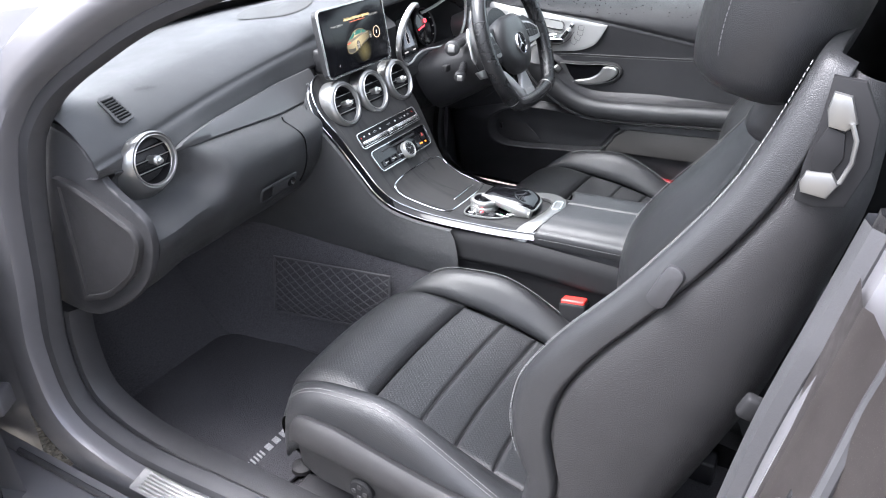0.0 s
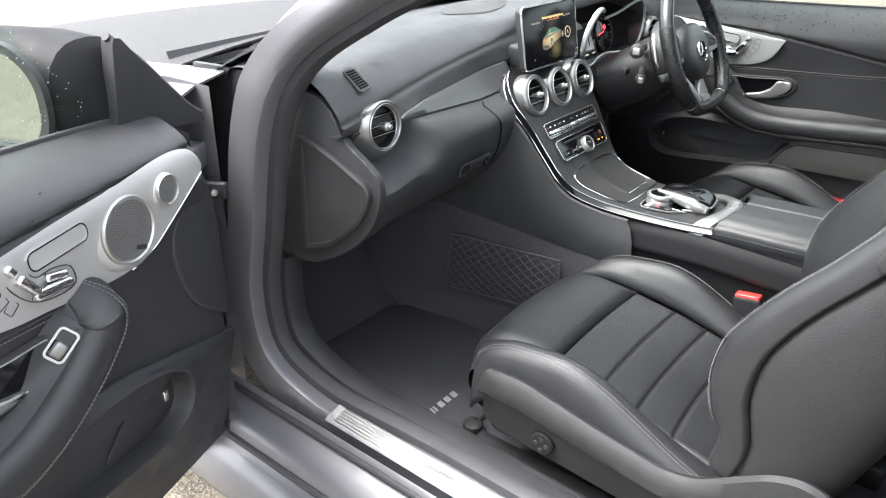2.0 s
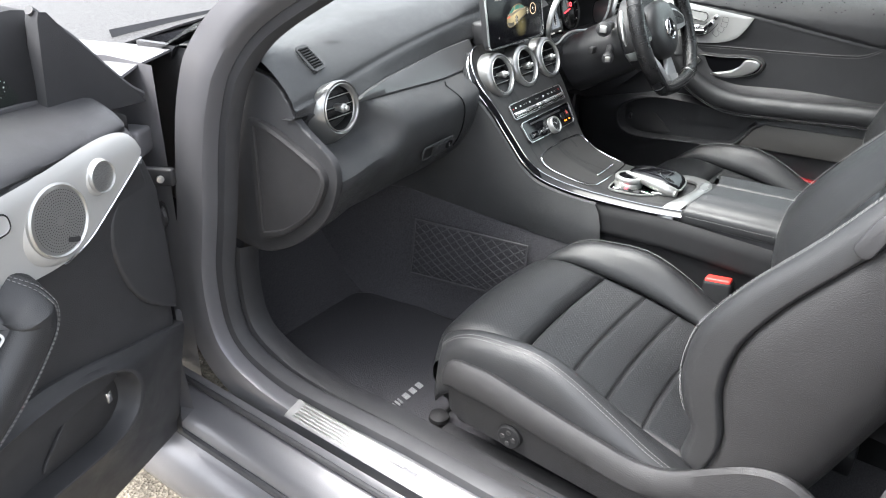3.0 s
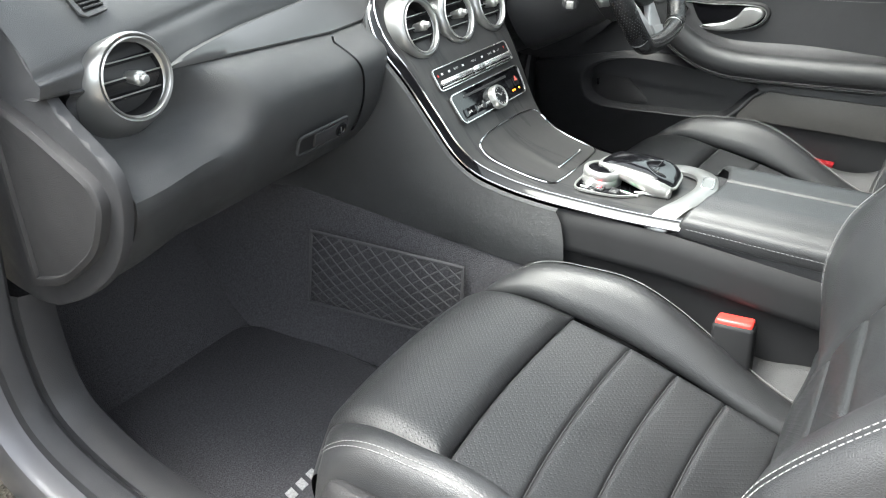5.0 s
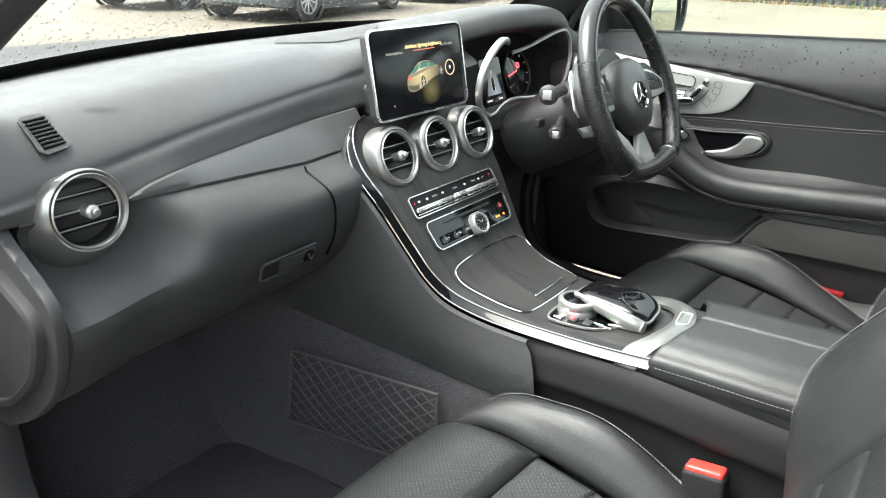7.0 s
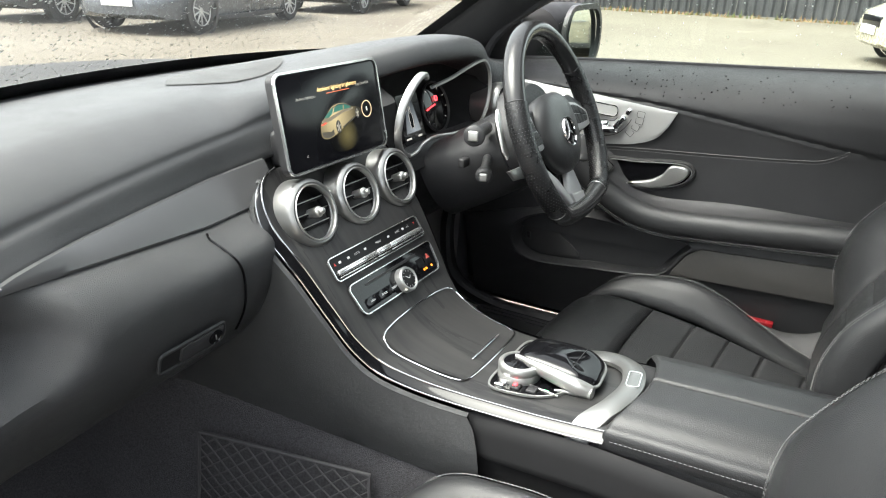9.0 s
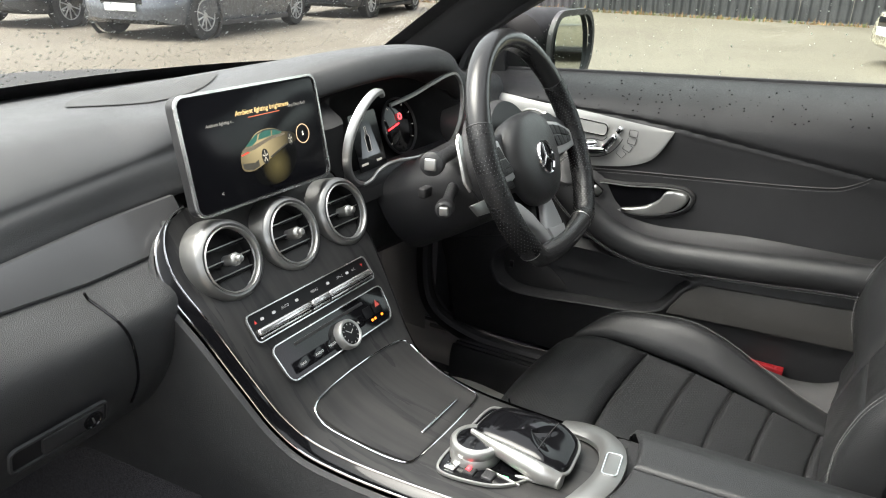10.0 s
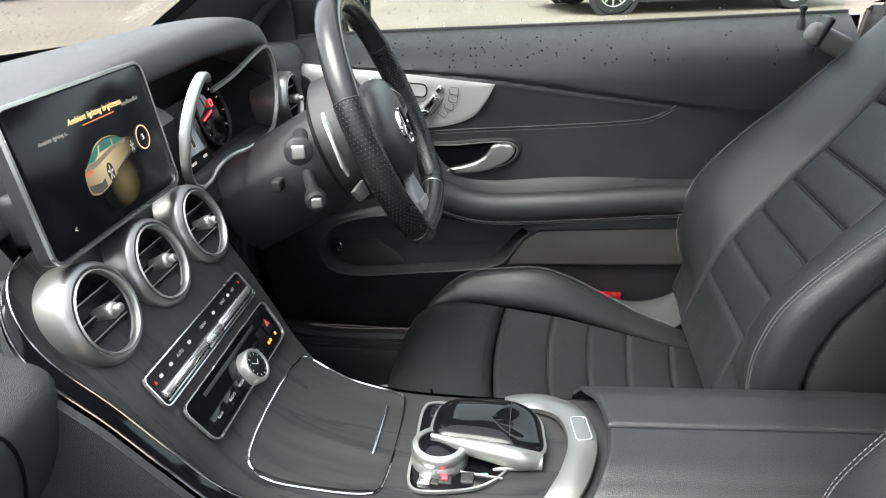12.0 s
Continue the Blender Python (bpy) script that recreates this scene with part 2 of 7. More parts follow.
def soft_interp(x, table):
    if x <= table[0][0]:
        return table[0][1]
    for (x0, v0), (x1, v1) in zip(table, table[1:]):
        if x <= x1:
            t = (x - x0) / (x1 - x0)
            t = t * t * (3 - 2 * t)
            return v0 + (v1 - v0) * t
    return table[-1][1]


def puffed(f, u0, u1, v0, v1, nu=24, nv=24, puff=0.006, edge=0.012, skirt=0.012, size=None):
    """A stuffed panel on the surface f(u, v) -> (point, normal): rounded down to its seams on all four sides."""
    rows = []
    su, sv = size
    def spaced(n):
        h = n // 3
        e = [0.5 * (k / h) ** 1.5 * 0.25 for k in range(h)]
        mid = [0.125 + 0.75 * k / (n - 2 * h) for k in range(n - 2 * h + 1)]
        return e + mid + [1 - x for x in reversed(e)]
    U, V = spaced(nu), spaced(nv)
    for b in V:
        row = []
        for a in U:
            u = u0(b) + (u1(b) - u0(b)) * a if callable(u0) else u0 + (u1 - u0) * a
            v = v0 + (v1 - v0) * b
            p, n = f(u, v)
            d = min(min(a, 1 - a) * su, min(b, 1 - b) * sv)
            k = min(1.0, d / edge)
            rise = math.sqrt(max(0.0, 1 - (1 - k) ** 2))
            row.append(Vector(p) + Vector(n) * (puff * rise - skirt * (1 - rise)))
        rows.append(row)
    return grid(rows)


def surface(fn, inside):
    """Adds to a surface fn(u, v) its normal, pointing away from the point inside."""
    def f(u, v):
        p = Vector(fn(u, v))
        a = Vector(fn(u + 0.002, v)) - Vector(fn(u - 0.002, v))
        b = Vector(fn(u, v + 0.002)) - Vector(fn(u, v - 0.002))
        n = a.cross(b)
        n = n.normalized() if n.length > 1e-12 else Vector((0, 0, 1))
        if n.dot(p - inside) < 0:
            n = -n
        return p, n
    return f


def stitches(path, length=0.0036, gap=0.0020, r=0.0004, bm=None):
    """A row of short threads along a path."""
    bm = bm or bmesh.new()
    P = [Vector(p) for p in path]
    acc, run, on = [P[0]], 0.0, True
    pieces = []
    for a, b in zip(P, P[1:]):
        d = (b - a).length
        pos = 0.0
        while d - pos > 1e-9:
            need = (length if on else gap) - run
            step = min(need, d - pos)
            pos += step
            run += step
            q = a + (b - a) * (pos / d)
            if run >= (length if on else gap) - 1e-9:
                if on:
                    pieces.append((acc[0], q))
                acc, run, on = [q], 0.0, not on
    for a, b in pieces:
        t = (b - a).normalized()
        s = t.orthogonal().normalized() * r
        w = t.cross(s)
        vs = []
        for c in (a, b):
            vs.append([bm.verts.new(c + s), bm.verts.new(c + w), bm.verts.new(c - s), bm.verts.new(c - w)])
        for k in range(4):
            bm.faces.new((vs[0][k], vs[0][(k + 1) % 4], vs[1][(k + 1) % 4], vs[1][k]))
        bm.faces.new(vs[0])
        bm.faces.new(vs[1])
    return bm


def smooth_table(x, table):
    """Cubic reading of a table of (x, value), with no corners."""
    n = len(table)
    if x <= table[0][0]:
        return table[0][1]
    if x >= table[-1][0]:
        return table[-1][1]
    for i in range(n - 1):
        x0, v0 = table[i]
        x1, v1 = table[i + 1]
        if x <= x1:
            h = x1 - x0
            def slope(k):
                a, b = table[max(k - 1, 0)], table[min(k + 1, n - 1)]
                return (b[1] - a[1]) / (b[0] - a[0])
            m0, m1, t = slope(i) * h, slope(i + 1) * h, (x - x0) / h
            return (2 * t ** 3 - 3 * t * t + 1) * v0 + (t ** 3 - 2 * t * t + t) * m0 + (3 * t * t - 2 * t ** 3) * v1 + (t ** 3 - t * t) * m1


# ---- ground and surroundings ----
def ground_material():
    m = bpy.data.materials.new("pale_worn_asphalt")
    m.use_nodes = True
    nt = m.node_tree
    b = nt.nodes["Principled BSDF"]
    big = noise_tex(nt, 0.35, 5.0)
    col = ramp(nt, big, [(0.3, (0.130, 0.114, 0.091)), (0.55, (0.168, 0.151, 0.123)), (0.75, (0.197, 0.18, 0.148))])
    v = nt.nodes.new("ShaderNodeTexVoronoi")
    v.inputs["Scale"].default_value = 130.0
    nt.links.new(obj_coord(nt), v.inputs["Vector"])
    stone = ramp(nt, v.outputs["Color"], [(0.15, (0.35, 0.32, 0.28)), (0.5, (0.8, 0.78, 0.74)), (0.85, (1.35, 1.32, 1.25))])
    mul = nt.nodes.new("ShaderNodeMix")
    mul.data_type, mul.blend_type = "RGBA", "MULTIPLY"
    mul.inputs["Factor"].default_value = 0.85
    nt.links.new(col, mul.inputs[6])
    nt.links.new(stone, mul.inputs[7])
    nt.links.new(mul.outputs[2], b.inputs["Base Color"])
    b.inputs["Roughness"].default_value = 0.75
    bump = nt.nodes.new("ShaderNodeBump")
    bump.inputs["Strength"].default_value, bump.inputs["Distance"].default_value = 0.6, 0.006
    nt.links.new(v.outputs["Distance"], bump.inputs["Height"])
    nt.links.new(bump.outputs["Normal"], b.inputs["Normal"])
    return m


GROUND = ground_material()
rows = [[(x, y, 0) for x in (-400, -60, -20, -5, 5, 20, 60, 400)] for y in (-400, -60, -20, -5, 5, 20, 60, 400)]
tagged(finish(grid(rows), "ground", GROUND, smooth=False), "pale worn asphalt yard, damp in patches", "ground", kind="structure")

# ---- the car: floor, sills, pillars, bonnet, roof ----
car = thing("car_body", (0, -0.3, 0), "dark grey metallic coupe body with its passenger door open", "car body")

prof = [(-1.9, 0.36), (-1.25, 0.36), (-1.2, 0.33), (0.2, 0.33), (0.27, 0.335), (0.34, 0.37), (0.44, 0.47), (0.53, 0.60), (0.55, 0.70), (0.55, 0.96)]
rows = [[(x, y, z) for y, z in prof] for x in (-0.66, -0.4, -0.2, 0.0, 0.2, 0.4, 0.66)]
part("floor_pan", thick(grid(rows), 0.02), CARPET, car, "black carpeted floor and toe board")

APERTURE = catmull([(-0.64, 0, 1.345), (-0.44, 0, 1.285), (-0.27, 0, 1.217), (-0.13, 0, 1.165), (-0.03, 0, 1.115), (0.095, 0, 1.030), (0.158, 0, 0.92), (0.203, 0, 0.723), (0.230, 0, 0.58),
                    (0.205, 0, 0.465), (0.10, 0, 0.418), (-0.2, 0, 0.42), (-0.6, 0, 0.42), (-0.74, 0, 0.435), (-0.815, 0, 0.50), (-0.842, 0, 0.70), (-0.868, 0, 0.90), (-0.905, 0, 1.08)], 8)


def lean(z):
    """How far the side of the car comes in above the waist."""
    return interp(z, [(0.0, 0.0), (0.98, 0.0), (1.16, 0.035), (1.35, 0.13)])


def aperture(section, side=-1, first=0, last=None):
    """A strip that follows the door opening: section of (x from the centre plane, distance out of the opening)."""
    P = APERTURE[first:last]
    rows, fixed = [], section
    raised = lambda i: soft_interp(i, [(0, 0.015), (20, 0.038), (40, 0.040), (54, 0.0), (200, 0.0)]) if side > 0 else 0.0
    for i, p in enumerate(P):
        t = (P[min(i + 1, len(P) - 1)] - P[max(i - 1, 0)]).normalized()
        a, b = -t.z, t.x  # t is (dy, 0, dz): the normal that points out of the opening
        section = fixed(i + first) if callable(fixed) else fixed
        d0 = raised(i + first)
        rows.append([(side * (x - lean(p.z)), p.x + (d + d0) * a, p.z + (d + d0) * b) for x, d in section])
    return grid(rows)


# going down the front: dz < 0, so the normal (-dz, dy) points forward; along the sill dy < 0: it points down
for side in (-1, 1):
    part("door_seal", aperture([(0.655, -0.004), (0.662, -0.012), (0.675, -0.014), (0.688, -0.008), (0.692, 0.004), (0.688, 0.012), (0.655, 0.012)], side), RUBBER, car, "black rubber door seal")
    wide = lambda i: soft_interp(i, [(0, 1.0), (28, 1.0), (46, 0.0), (200, 0.0)])
    flange = lambda i: [(0.690, 0.006), (0.698, lerp(0.007, 0.010, wide(i))), (0.712, lerp(0.006, 0.016, wide(i))), (0.720, lerp(0.009, 0.022, wide(i))), (0.724, lerp(0.018, 0.030, wide(i))), (lerp(0.726, 0.722, wide(i)), lerp(0.035, 0.042, wide(i))), (lerp(0.730, 0.714, wide(i)), lerp(0.065, 0.056, wide(i)))]
    part("door_frame", aperture(flange, side), PAINT, car, "painted door frame flange")
    for x, z, r in ((0.757, 0.380, 0.006), (0.822, 0.326, 0.007)):
        part("sill_seal", tube([(side * x, y, z) for y in (0.30, 0.1, -0.2, -0.5, -0.85)], r, 8), RUBBER, car, "black rubber sill seal")
    if side < 0:
        part("pillar_trim", aperture([(0.656, 0.0), (0.640, 0.002), (0.625, 0.016), (0.615, 0.038), (0.615, 0.060), (0.635, 0.080)], side, 0, 44), PLASTIC, car, "dark grey windscreen pillar trim")
    if side < 0:
        part("pillar_outer", aperture([(0.714, 0.054), (0.705, 0.068), (0.69, 0.080), (0.665, 0.088), (0.63, 0.082)], side, 0, 44), PAINT, car, "painted windscreen pillar")
# pillar on the driver side: the broad inner trim and the paint outside it
hind = catmull([(-0.60, 0, 1.352), (-0.44, 0, 1.312), (-0.27, 0, 1.252), (-0.13, 0, 1.198), (-0.03, 0, 1.153), (0.052, 0, 1.099), (0.10, 0, 1.0645), (0.17, 0, 1.005), (0.21, 0, 0.95)], 5)
fore = catmull([(-0.56, 0, 1.375), (-0.40, 0, 1.345), (-0.22, 0, 1.293), (-0.06, 0, 1.234), (0.045, 0, 1.183), (0.12, 0, 1.137), (0.19, 0, 1.091), (0.262, 0, 1.043), (0.34, 0, 0.985)], 5)
rows, outer = [], []
for p, q in zip(hind, fore):
    a, b = Vector((0.672 - lean(p.z), p.x, p.z)), Vector((0.625 - lean(q.z), q.x, q.z))
    rows.append([a + Vector((0.03, 0.004, 0.002)), a] + [a.lerp(b, k) + Vector((-h, 0, 0)) for k, h in ((0.08, 0.007), (0.25, 0.012), (0.5, 0.013), (0.8, 0.009), (0.95, 0.004))] + [b, b + Vector((0.012, 0.004, 0.004))])
    outer.append([a + Vector((0.042, 0.006, 0.006)), a.lerp(b, 0.4) + Vector((0.062, 0, 0.004)), a.lerp(b, 0.8) + Vector((0.052, 0.004, 0.008)), b + Vector((0.014, 0.006, 0.006))])
part("pillar_trim", grid(rows), PLASTIC, car, "dark grey windscreen pillar trim")
part("pillar_outer", grid(outer), PAINT, car, "painted windscreen pillar")
# the header over the windscreen
P = catmull([(-0.56, -0.42, 1.33), (-0.3, -0.47, 1.37), (0, -0.48, 1.385), (0.3, -0.47, 1.37), (0.56, -0.42, 1.33)], 6)
part("windscreen_header", sweep(P, rrect(0.12, 0.035, 0.015), (0, 0.3, 1)), PLASTIC, car)

for side in (-1, 1):
    # ribbed inner sill cover, plate seat, outer sill
    ys = [0.12, 0.0, -0.3, -0.6, -0.82]
    sec = [(0.60, 0.33), (0.605, 0.40), (0.615, 0.418), (0.622, 0.418), (0.624, 0.412), (0.629, 0.412), (0.631, 0.418), (0.638, 0.418), (0.640, 0.412), (0.645, 0.412), (0.647, 0.418), (0.655, 0.418), (0.658, 0.41)]
    part("sill_cover", grid([[(side * x, y, z) for x, z in sec] for y in ys]), PLASTIC, car, "ribbed black sill cover")
    sec = [(0.745, 0.392), (0.752, 0.388), (0.758, 0.372), (0.775, 0.366), (0.80, 0.360), (0.815, 0.345), (0.82, 0.325), (0.825, 0.315), (0.835, 0.31), (0.850, 0.30), (0.868, 0.27), (0.872, 0.235), (0.86, 0.20), (0.82, 0.17), (0.5, 0.16)]
    ys = [0.42, 0.2, 0.0, -0.4, -0.8, -1.1, -1.6]
    part("outer_sill", grid([[(side * x, y, z) for x, z in sec] for y in ys]), PAINT, car, "painted outer sill and side skirt")
    # hinge wall ahead of the opening
    rows = [[(side * x, y, z) for x, y in ((0.735, 0.265), (0.738, 0.33), (0.742, 0.38), (0.76, 0.41), (0.84, 0.43))] for z in (0.36, 0.5, 0.7, 0.9, 0.985)]
    part("hinge_wall", grid(rows), PAINT, car, "painted hinge pillar")
    # front wing
    rows = []
    for y in (0.33, 0.45, 0.6, 0.9, 1.3, 1.7):
        top = 0.985 - 0.10 * max(0, y - 0.35)
        back = lambda x: interp(x, [(0.63, 0.345), (0.80, 0.275), (0.85, 0.255)]) if y < 0.34 else y
        rows.append([(side * x, back(x), z) for x, z in ((0.625, top - 0.012), (0.64, top), (0.74, top - 0.004), (0.80, top - 0.016), (0.85, top - 0.09), (0.88, top - 0.2), (0.885, 0.55), (0.87, 0.3))])
    part("front_wing", thick(grid(rows), 0.004), PAINT, car, "wet dark grey front wing")
    # rear quarter: jamb, outer skin, inner panel
    rows = [[(side * x, y - 0.15 * (z - 0.85), z) for x, y in ((0.690, -0.868), (0.735, -0.871), (0.742, -0.878), (0.798, -0.892), (0.812, -0.905), (0.835, -0.912), (0.862, -0.93), (0.875, -1.1), (0.88, -1.5), (0.86, -2.2))] for z in (0.30, 0.45, 0.6, 0.8, 0.95, 1.05)]
    # same paint as the quarter, darkened in colour for its shaded reflections
    part("lock_pillar", grid([r[:7] for r in rows]), JAMB, car, "dusty lock pillar, body paint with dark reflections put into its colour")
    part("rear_quarter", grid([r[6:] for r in rows]), PAINT, car, "painted dark grey rear quarter")
    part("lock_pillar_trim", aperture([(0.664, 0.004), (0.655, -0.002), (0.643, -0.003), (0.634, 0.006), (0.630, 0.03), (0.628, 0.09)], side, 100), SHELL, car, "grey lock pillar trim")
    rows = [[(side * x, y, z) for x, z in ((0.60, 0.35), (0.61, 0.6), (0.625, 0.85), (0.64, 1.0), (0.66, 1.05), (0.70, 1.08), (0.80, 1.06))] for y in (-0.93, -1.2, -1.6, -2.0)]
    part("rear_side_panel", grid(rows), DARK, car, "black rear side panel")
    for z, r in ((0.60, 0.009), (0.70, 0.007)):
        part("jamb_plug", revolve([(r * 1.3, 0.0), (r * 1.2, 0.002), (r, 0.0025), (r * 0.9, 0.001), (0.0005, 0.001)], 20, facing((side * 0.772, -0.886 - 0.15 * (z - 0.85), z), (0, 1, 0.15))), RUBBER, car, "black rubber body plug")
    part("jamb_seal", tube(catmull([(side * (0.806 if z < 1.0 else 0.790), -0.894 - 0.15 * (z - 0.85), z) for z in (0.36, 0.5, 0.65, 0.8, 0.92, 1.0, 1.045)], 4), 0.006, 8), RUBBER, car, "black rubber rear seal")
    stk = part("lock_striker", rbox(0.012, 0.030, 0.070, 0.004, pose(side * 0.765, -0.900, 0.86, 8)), DARK, car, "lock striker plate")
    part("striker_loop", tube([(side * 0.772, -0.885, z) for z in (0.835, 0.845, 0.86, 0.875, 0.885)], 0.005, 8), SILVER, stk)
    # cant rail, rear pillar
    P0 = catmull([(side * 0.585, -0.40, 1.325), (side * 0.575, -0.75, 1.362), (side * 0.570, -1.15, 1.350), (side * 0.585, -1.6, 1.255), (side * 0.63, -2.0, 1.10)], 6)
    part("cant_rail", sweep(P0, rrect(0.075, 0.05, 0.018), (0, 0.1, 1)), PLASTIC, car, "dark roof side rail")
    rows = [[(side * 0.60, -1.62, 1.26), (side * 0.64, -1.72, 1.15), (side * 0.72, -1.82, 1.05)], [(side * 0.58, -1.95, 1.13), (side * 0.66, -2.1, 1.08), (side * 0.74, -2.25, 1.03)]]
    part("rear_pillar", thick(grid(rows), 0.02), PAINT, car, "painted rear roof pillar")
# road wheels, bumpers and lamps of the car
for side in (-1, 1):
    for y in (1.22, -1.72):
        wm0 = pose(side * 0.80, y, 0.33, 0, 90 * side, 0)
        w0 = part("wheel", revolve([(0.22, -0.20), (0.31, -0.195), (0.33, -0.16), (0.33, -0.02), (0.315, 0.012), (0.245, 0.016), (0.235, 0.0)], 40, wm0), RUBBER, car, "black tyre")
        part("rim", revolve([(0.236, 0.010), (0.226, 0.014), (0.20, -0.02), (0.06, -0.03), (0.0005, -0.02)], 40, wm0), SILVER, w0, "silver alloy rim")
rows = [[(x, y - 0.16 * (x / 0.86) ** 2, z) for x in np.linspace(-0.86, 0.86, 17)] for y, z in ((1.86, 0.80), (1.98, 0.74), (2.05, 0.62), (2.06, 0.45), (2.0, 0.28), (1.9, 0.22))]
part("front_bumper", thick(grid(rows), 0.004), PAINT, car, "dark grey front bumper")
# bonnet and cowl
rows = [[(x, y - 0.09 * (x / 0.66) ** 2 * max(0, (1.0 - y) / 0.4), 0.985 - 0.09 * (y - 0.58) - 0.05 * x * x - 0.02 * max(0, y - 1.2) ** 2 * 4) for x in np.linspace(-0.66, 0.66, 15)] for y in np.linspace(0.60, 1.9, 14)]
BONNET_MAT = material("wet_bonnet_paint", (0.040, 0.039, 0.039), 0.6, metal=0.0, spec=0.35, vary=0.6, scale=160, grain=0.9, grain_scale=240)
part("bonnet", thick(grid(rows), 0.004), BONNET_MAT, car, "dark grey bonnet beaded with rain")
rows = [[(x, y, z - 0.03 * x * x) for x in np.linspace(-0.60, 0.60, 15)] for y, z in ((0.47, 0.975), (0.50, 0.96), (0.55, 0.955), (0.59, 0.965), (0.60, 0.985))]
part("cowl", grid(rows), PLASTIC, car, "black plastic scuttle below the windscreen")
# windscreen
rows = [[(x * w, y - 0.10 * (x * x), z - (dip if x < 0 else dip * 0.35 if y < 0.4 else dip) * x * x) for x in np.linspace(-1, 1, 13)] for y, z, w, dip in ((0.50, 0.985, 0.655, 0.02), (0.30, 1.105, 0.65, 0.038), (0.05, 1.235, 0.61, 0.040), (-0.25, 1.34, 0.56, 0.02), (-0.40, 1.372, 0.545, 0.0))]
BEADS = bmesh.new()
ws = part("windscreen", grid(rows), GLASS, car, "rain-spotted clear windscreen")
# black printed border along the foot of the windscreen
rows = []
for x in np.linspace(-1, 1, 25):
    up = 0.092 + 0.02 * x * x
    y0 = 0.50 - 0.10 * x * x
    rows.append([(x * lerp(0.655, 0.648, k), y0 + 0.004 - up * k, 0.981 + 0.60 * up * k - (0.02 + 0.012 * k) * x * x) for k in (0.0, 0.5, 1.0)])
part("black_border", grid(rows), PLASTIC, ws, "black printed glass border")
rows = [[(e.x + dx, e.y - 0.28 * dx, e.z - 0.002 - 0.04 * dx) for dx in (-0.045, -0.025, 0.004)] for e in [Vector((0.625 - lean(q.z), q.x, q.z)) for q in fore]]
part("black_border", grid(rows), PLASTIC, ws, "black printed glass border")
# rear bulkhead and bench, behind the front seats
rear = thing("rear_seat", (0, -1.5, 0.36), "black leather rear bench behind the front seats", "rear seat")
part("bench", rbox(1.16, 0.5, 0.24, 0.06, pose(0, -1.42, 0.48)), LEATHER, rear)
part("backrest", rbox(1.16, 0.2, 0.62, 0.07, pose(0, -1.72, 0.80, -14)), LEATHER, rear)
rows = [[(x, y, z) for x in (-0.86, -0.4, 0.4, 0.86)] for y, z in ((-1.80, 1.04), (-1.9, 1.06), (-2.6, 0.98), (-2.75, 0.8), (-2.8, 0.3))]
part("rear_deck", grid(rows), PAINT, car)

# roof, headlining and rear window
rows = [[(x, y, z - 0.075 * (x / 0.58) ** 4 - 0.025 * (x / 0.58) ** 2) for x in np.linspace(-0.58, 0.58, 15)] for y, z in ((-0.44, 1.395), (-0.6, 1.415), (-0.9, 1.430), (-1.2, 1.420), (-1.45, 1.390))]
part("roof_panel", thick(grid(rows), 0.006), PAINT, car, "closed dark grey metal roof")
rows = [[(p[0], p[1], p[2] - 0.022) for p in r] for r in rows]
part("headlining", thick(grid(rows), 0.006), material("grey_headlining", (0.30, 0.295, 0.285), 0.95, spec=0.1, vary=0.06, scale=30, grain=0.3, grain_scale=900), car, "pale grey fabric headlining")
rows = [[(x * w, y - 0.03 * (1 - x * x), z - 0.03 * x * x) for x in np.linspace(-1, 1, 9)] for y, z, w in ((-1.46, 1.385, 0.54), (-1.75, 1.27, 0.56), (-2.1, 1.10, 0.58))]
rw = part("rear_window", grid(rows), GLASS_DOOR, car, "tinted rear window")
rw.visible_shadow = False

# rain on the outside of the windscreen
rng = random.Random(3)
WSP = ((0.50, 0.985, 0.655), (0.30, 1.105, 0.64), (0.05, 1.235, 0.60), (-0.25, 1.34, 0.555))
for _ in range(4200):
    t, u = rng.random() ** 1.2 * 2.2, rng.uniform(-1, 1)
    i = int(t)
    (y0, z0, w0), (y1, z1, w1) = WSP[i], WSP[i + 1]
    f = t - i
    p = Vector((u * lerp(w0, w1, f), lerp(y0, y1, f) - 0.10 * u * u, lerp(z0, z1, f) - (0.038 if u < 0 else 0.014) * u * u * min(1, t / 0.9 + 0.5)))
    r = rng.choice((0.0006, 0.0008, 0.001, 0.0014, 0.002))
    bmesh.ops.create_circle(BEADS, cap_ends=True, segments=6, radius=r, matrix=facing(p + Vector((0, 0.002, 0.003)), (0, 0.5, 0.86)))
# rain gathered along the driver-side edge
EDGE = [Vector((0.625 - lean(q.z), q.x, q.z)) for q in fore]
for _ in range(1500):
    i = rng.randrange(len(EDGE) - 1)
    dx = -0.002 - 0.046 * rng.random()
    p = EDGE[i].lerp(EDGE[i + 1], rng.random()) + Vector((dx, -0.28 * dx, 0.003 - 0.04 * dx))
    bmesh.ops.create_circle(BEADS, cap_ends=True, segments=6, radius=rng.choice((0.0006, 0.0008, 0.0012, 0.0016)), matrix=facing(p, (0, 0.5, 0.86)))
BEAD = material("rain_bead", (0.85, 0.86, 0.86), 0.25, vary=0.05)
tagged(part("rain_bead", BEADS, BEAD, ws, smooth=False), kind="stuff")

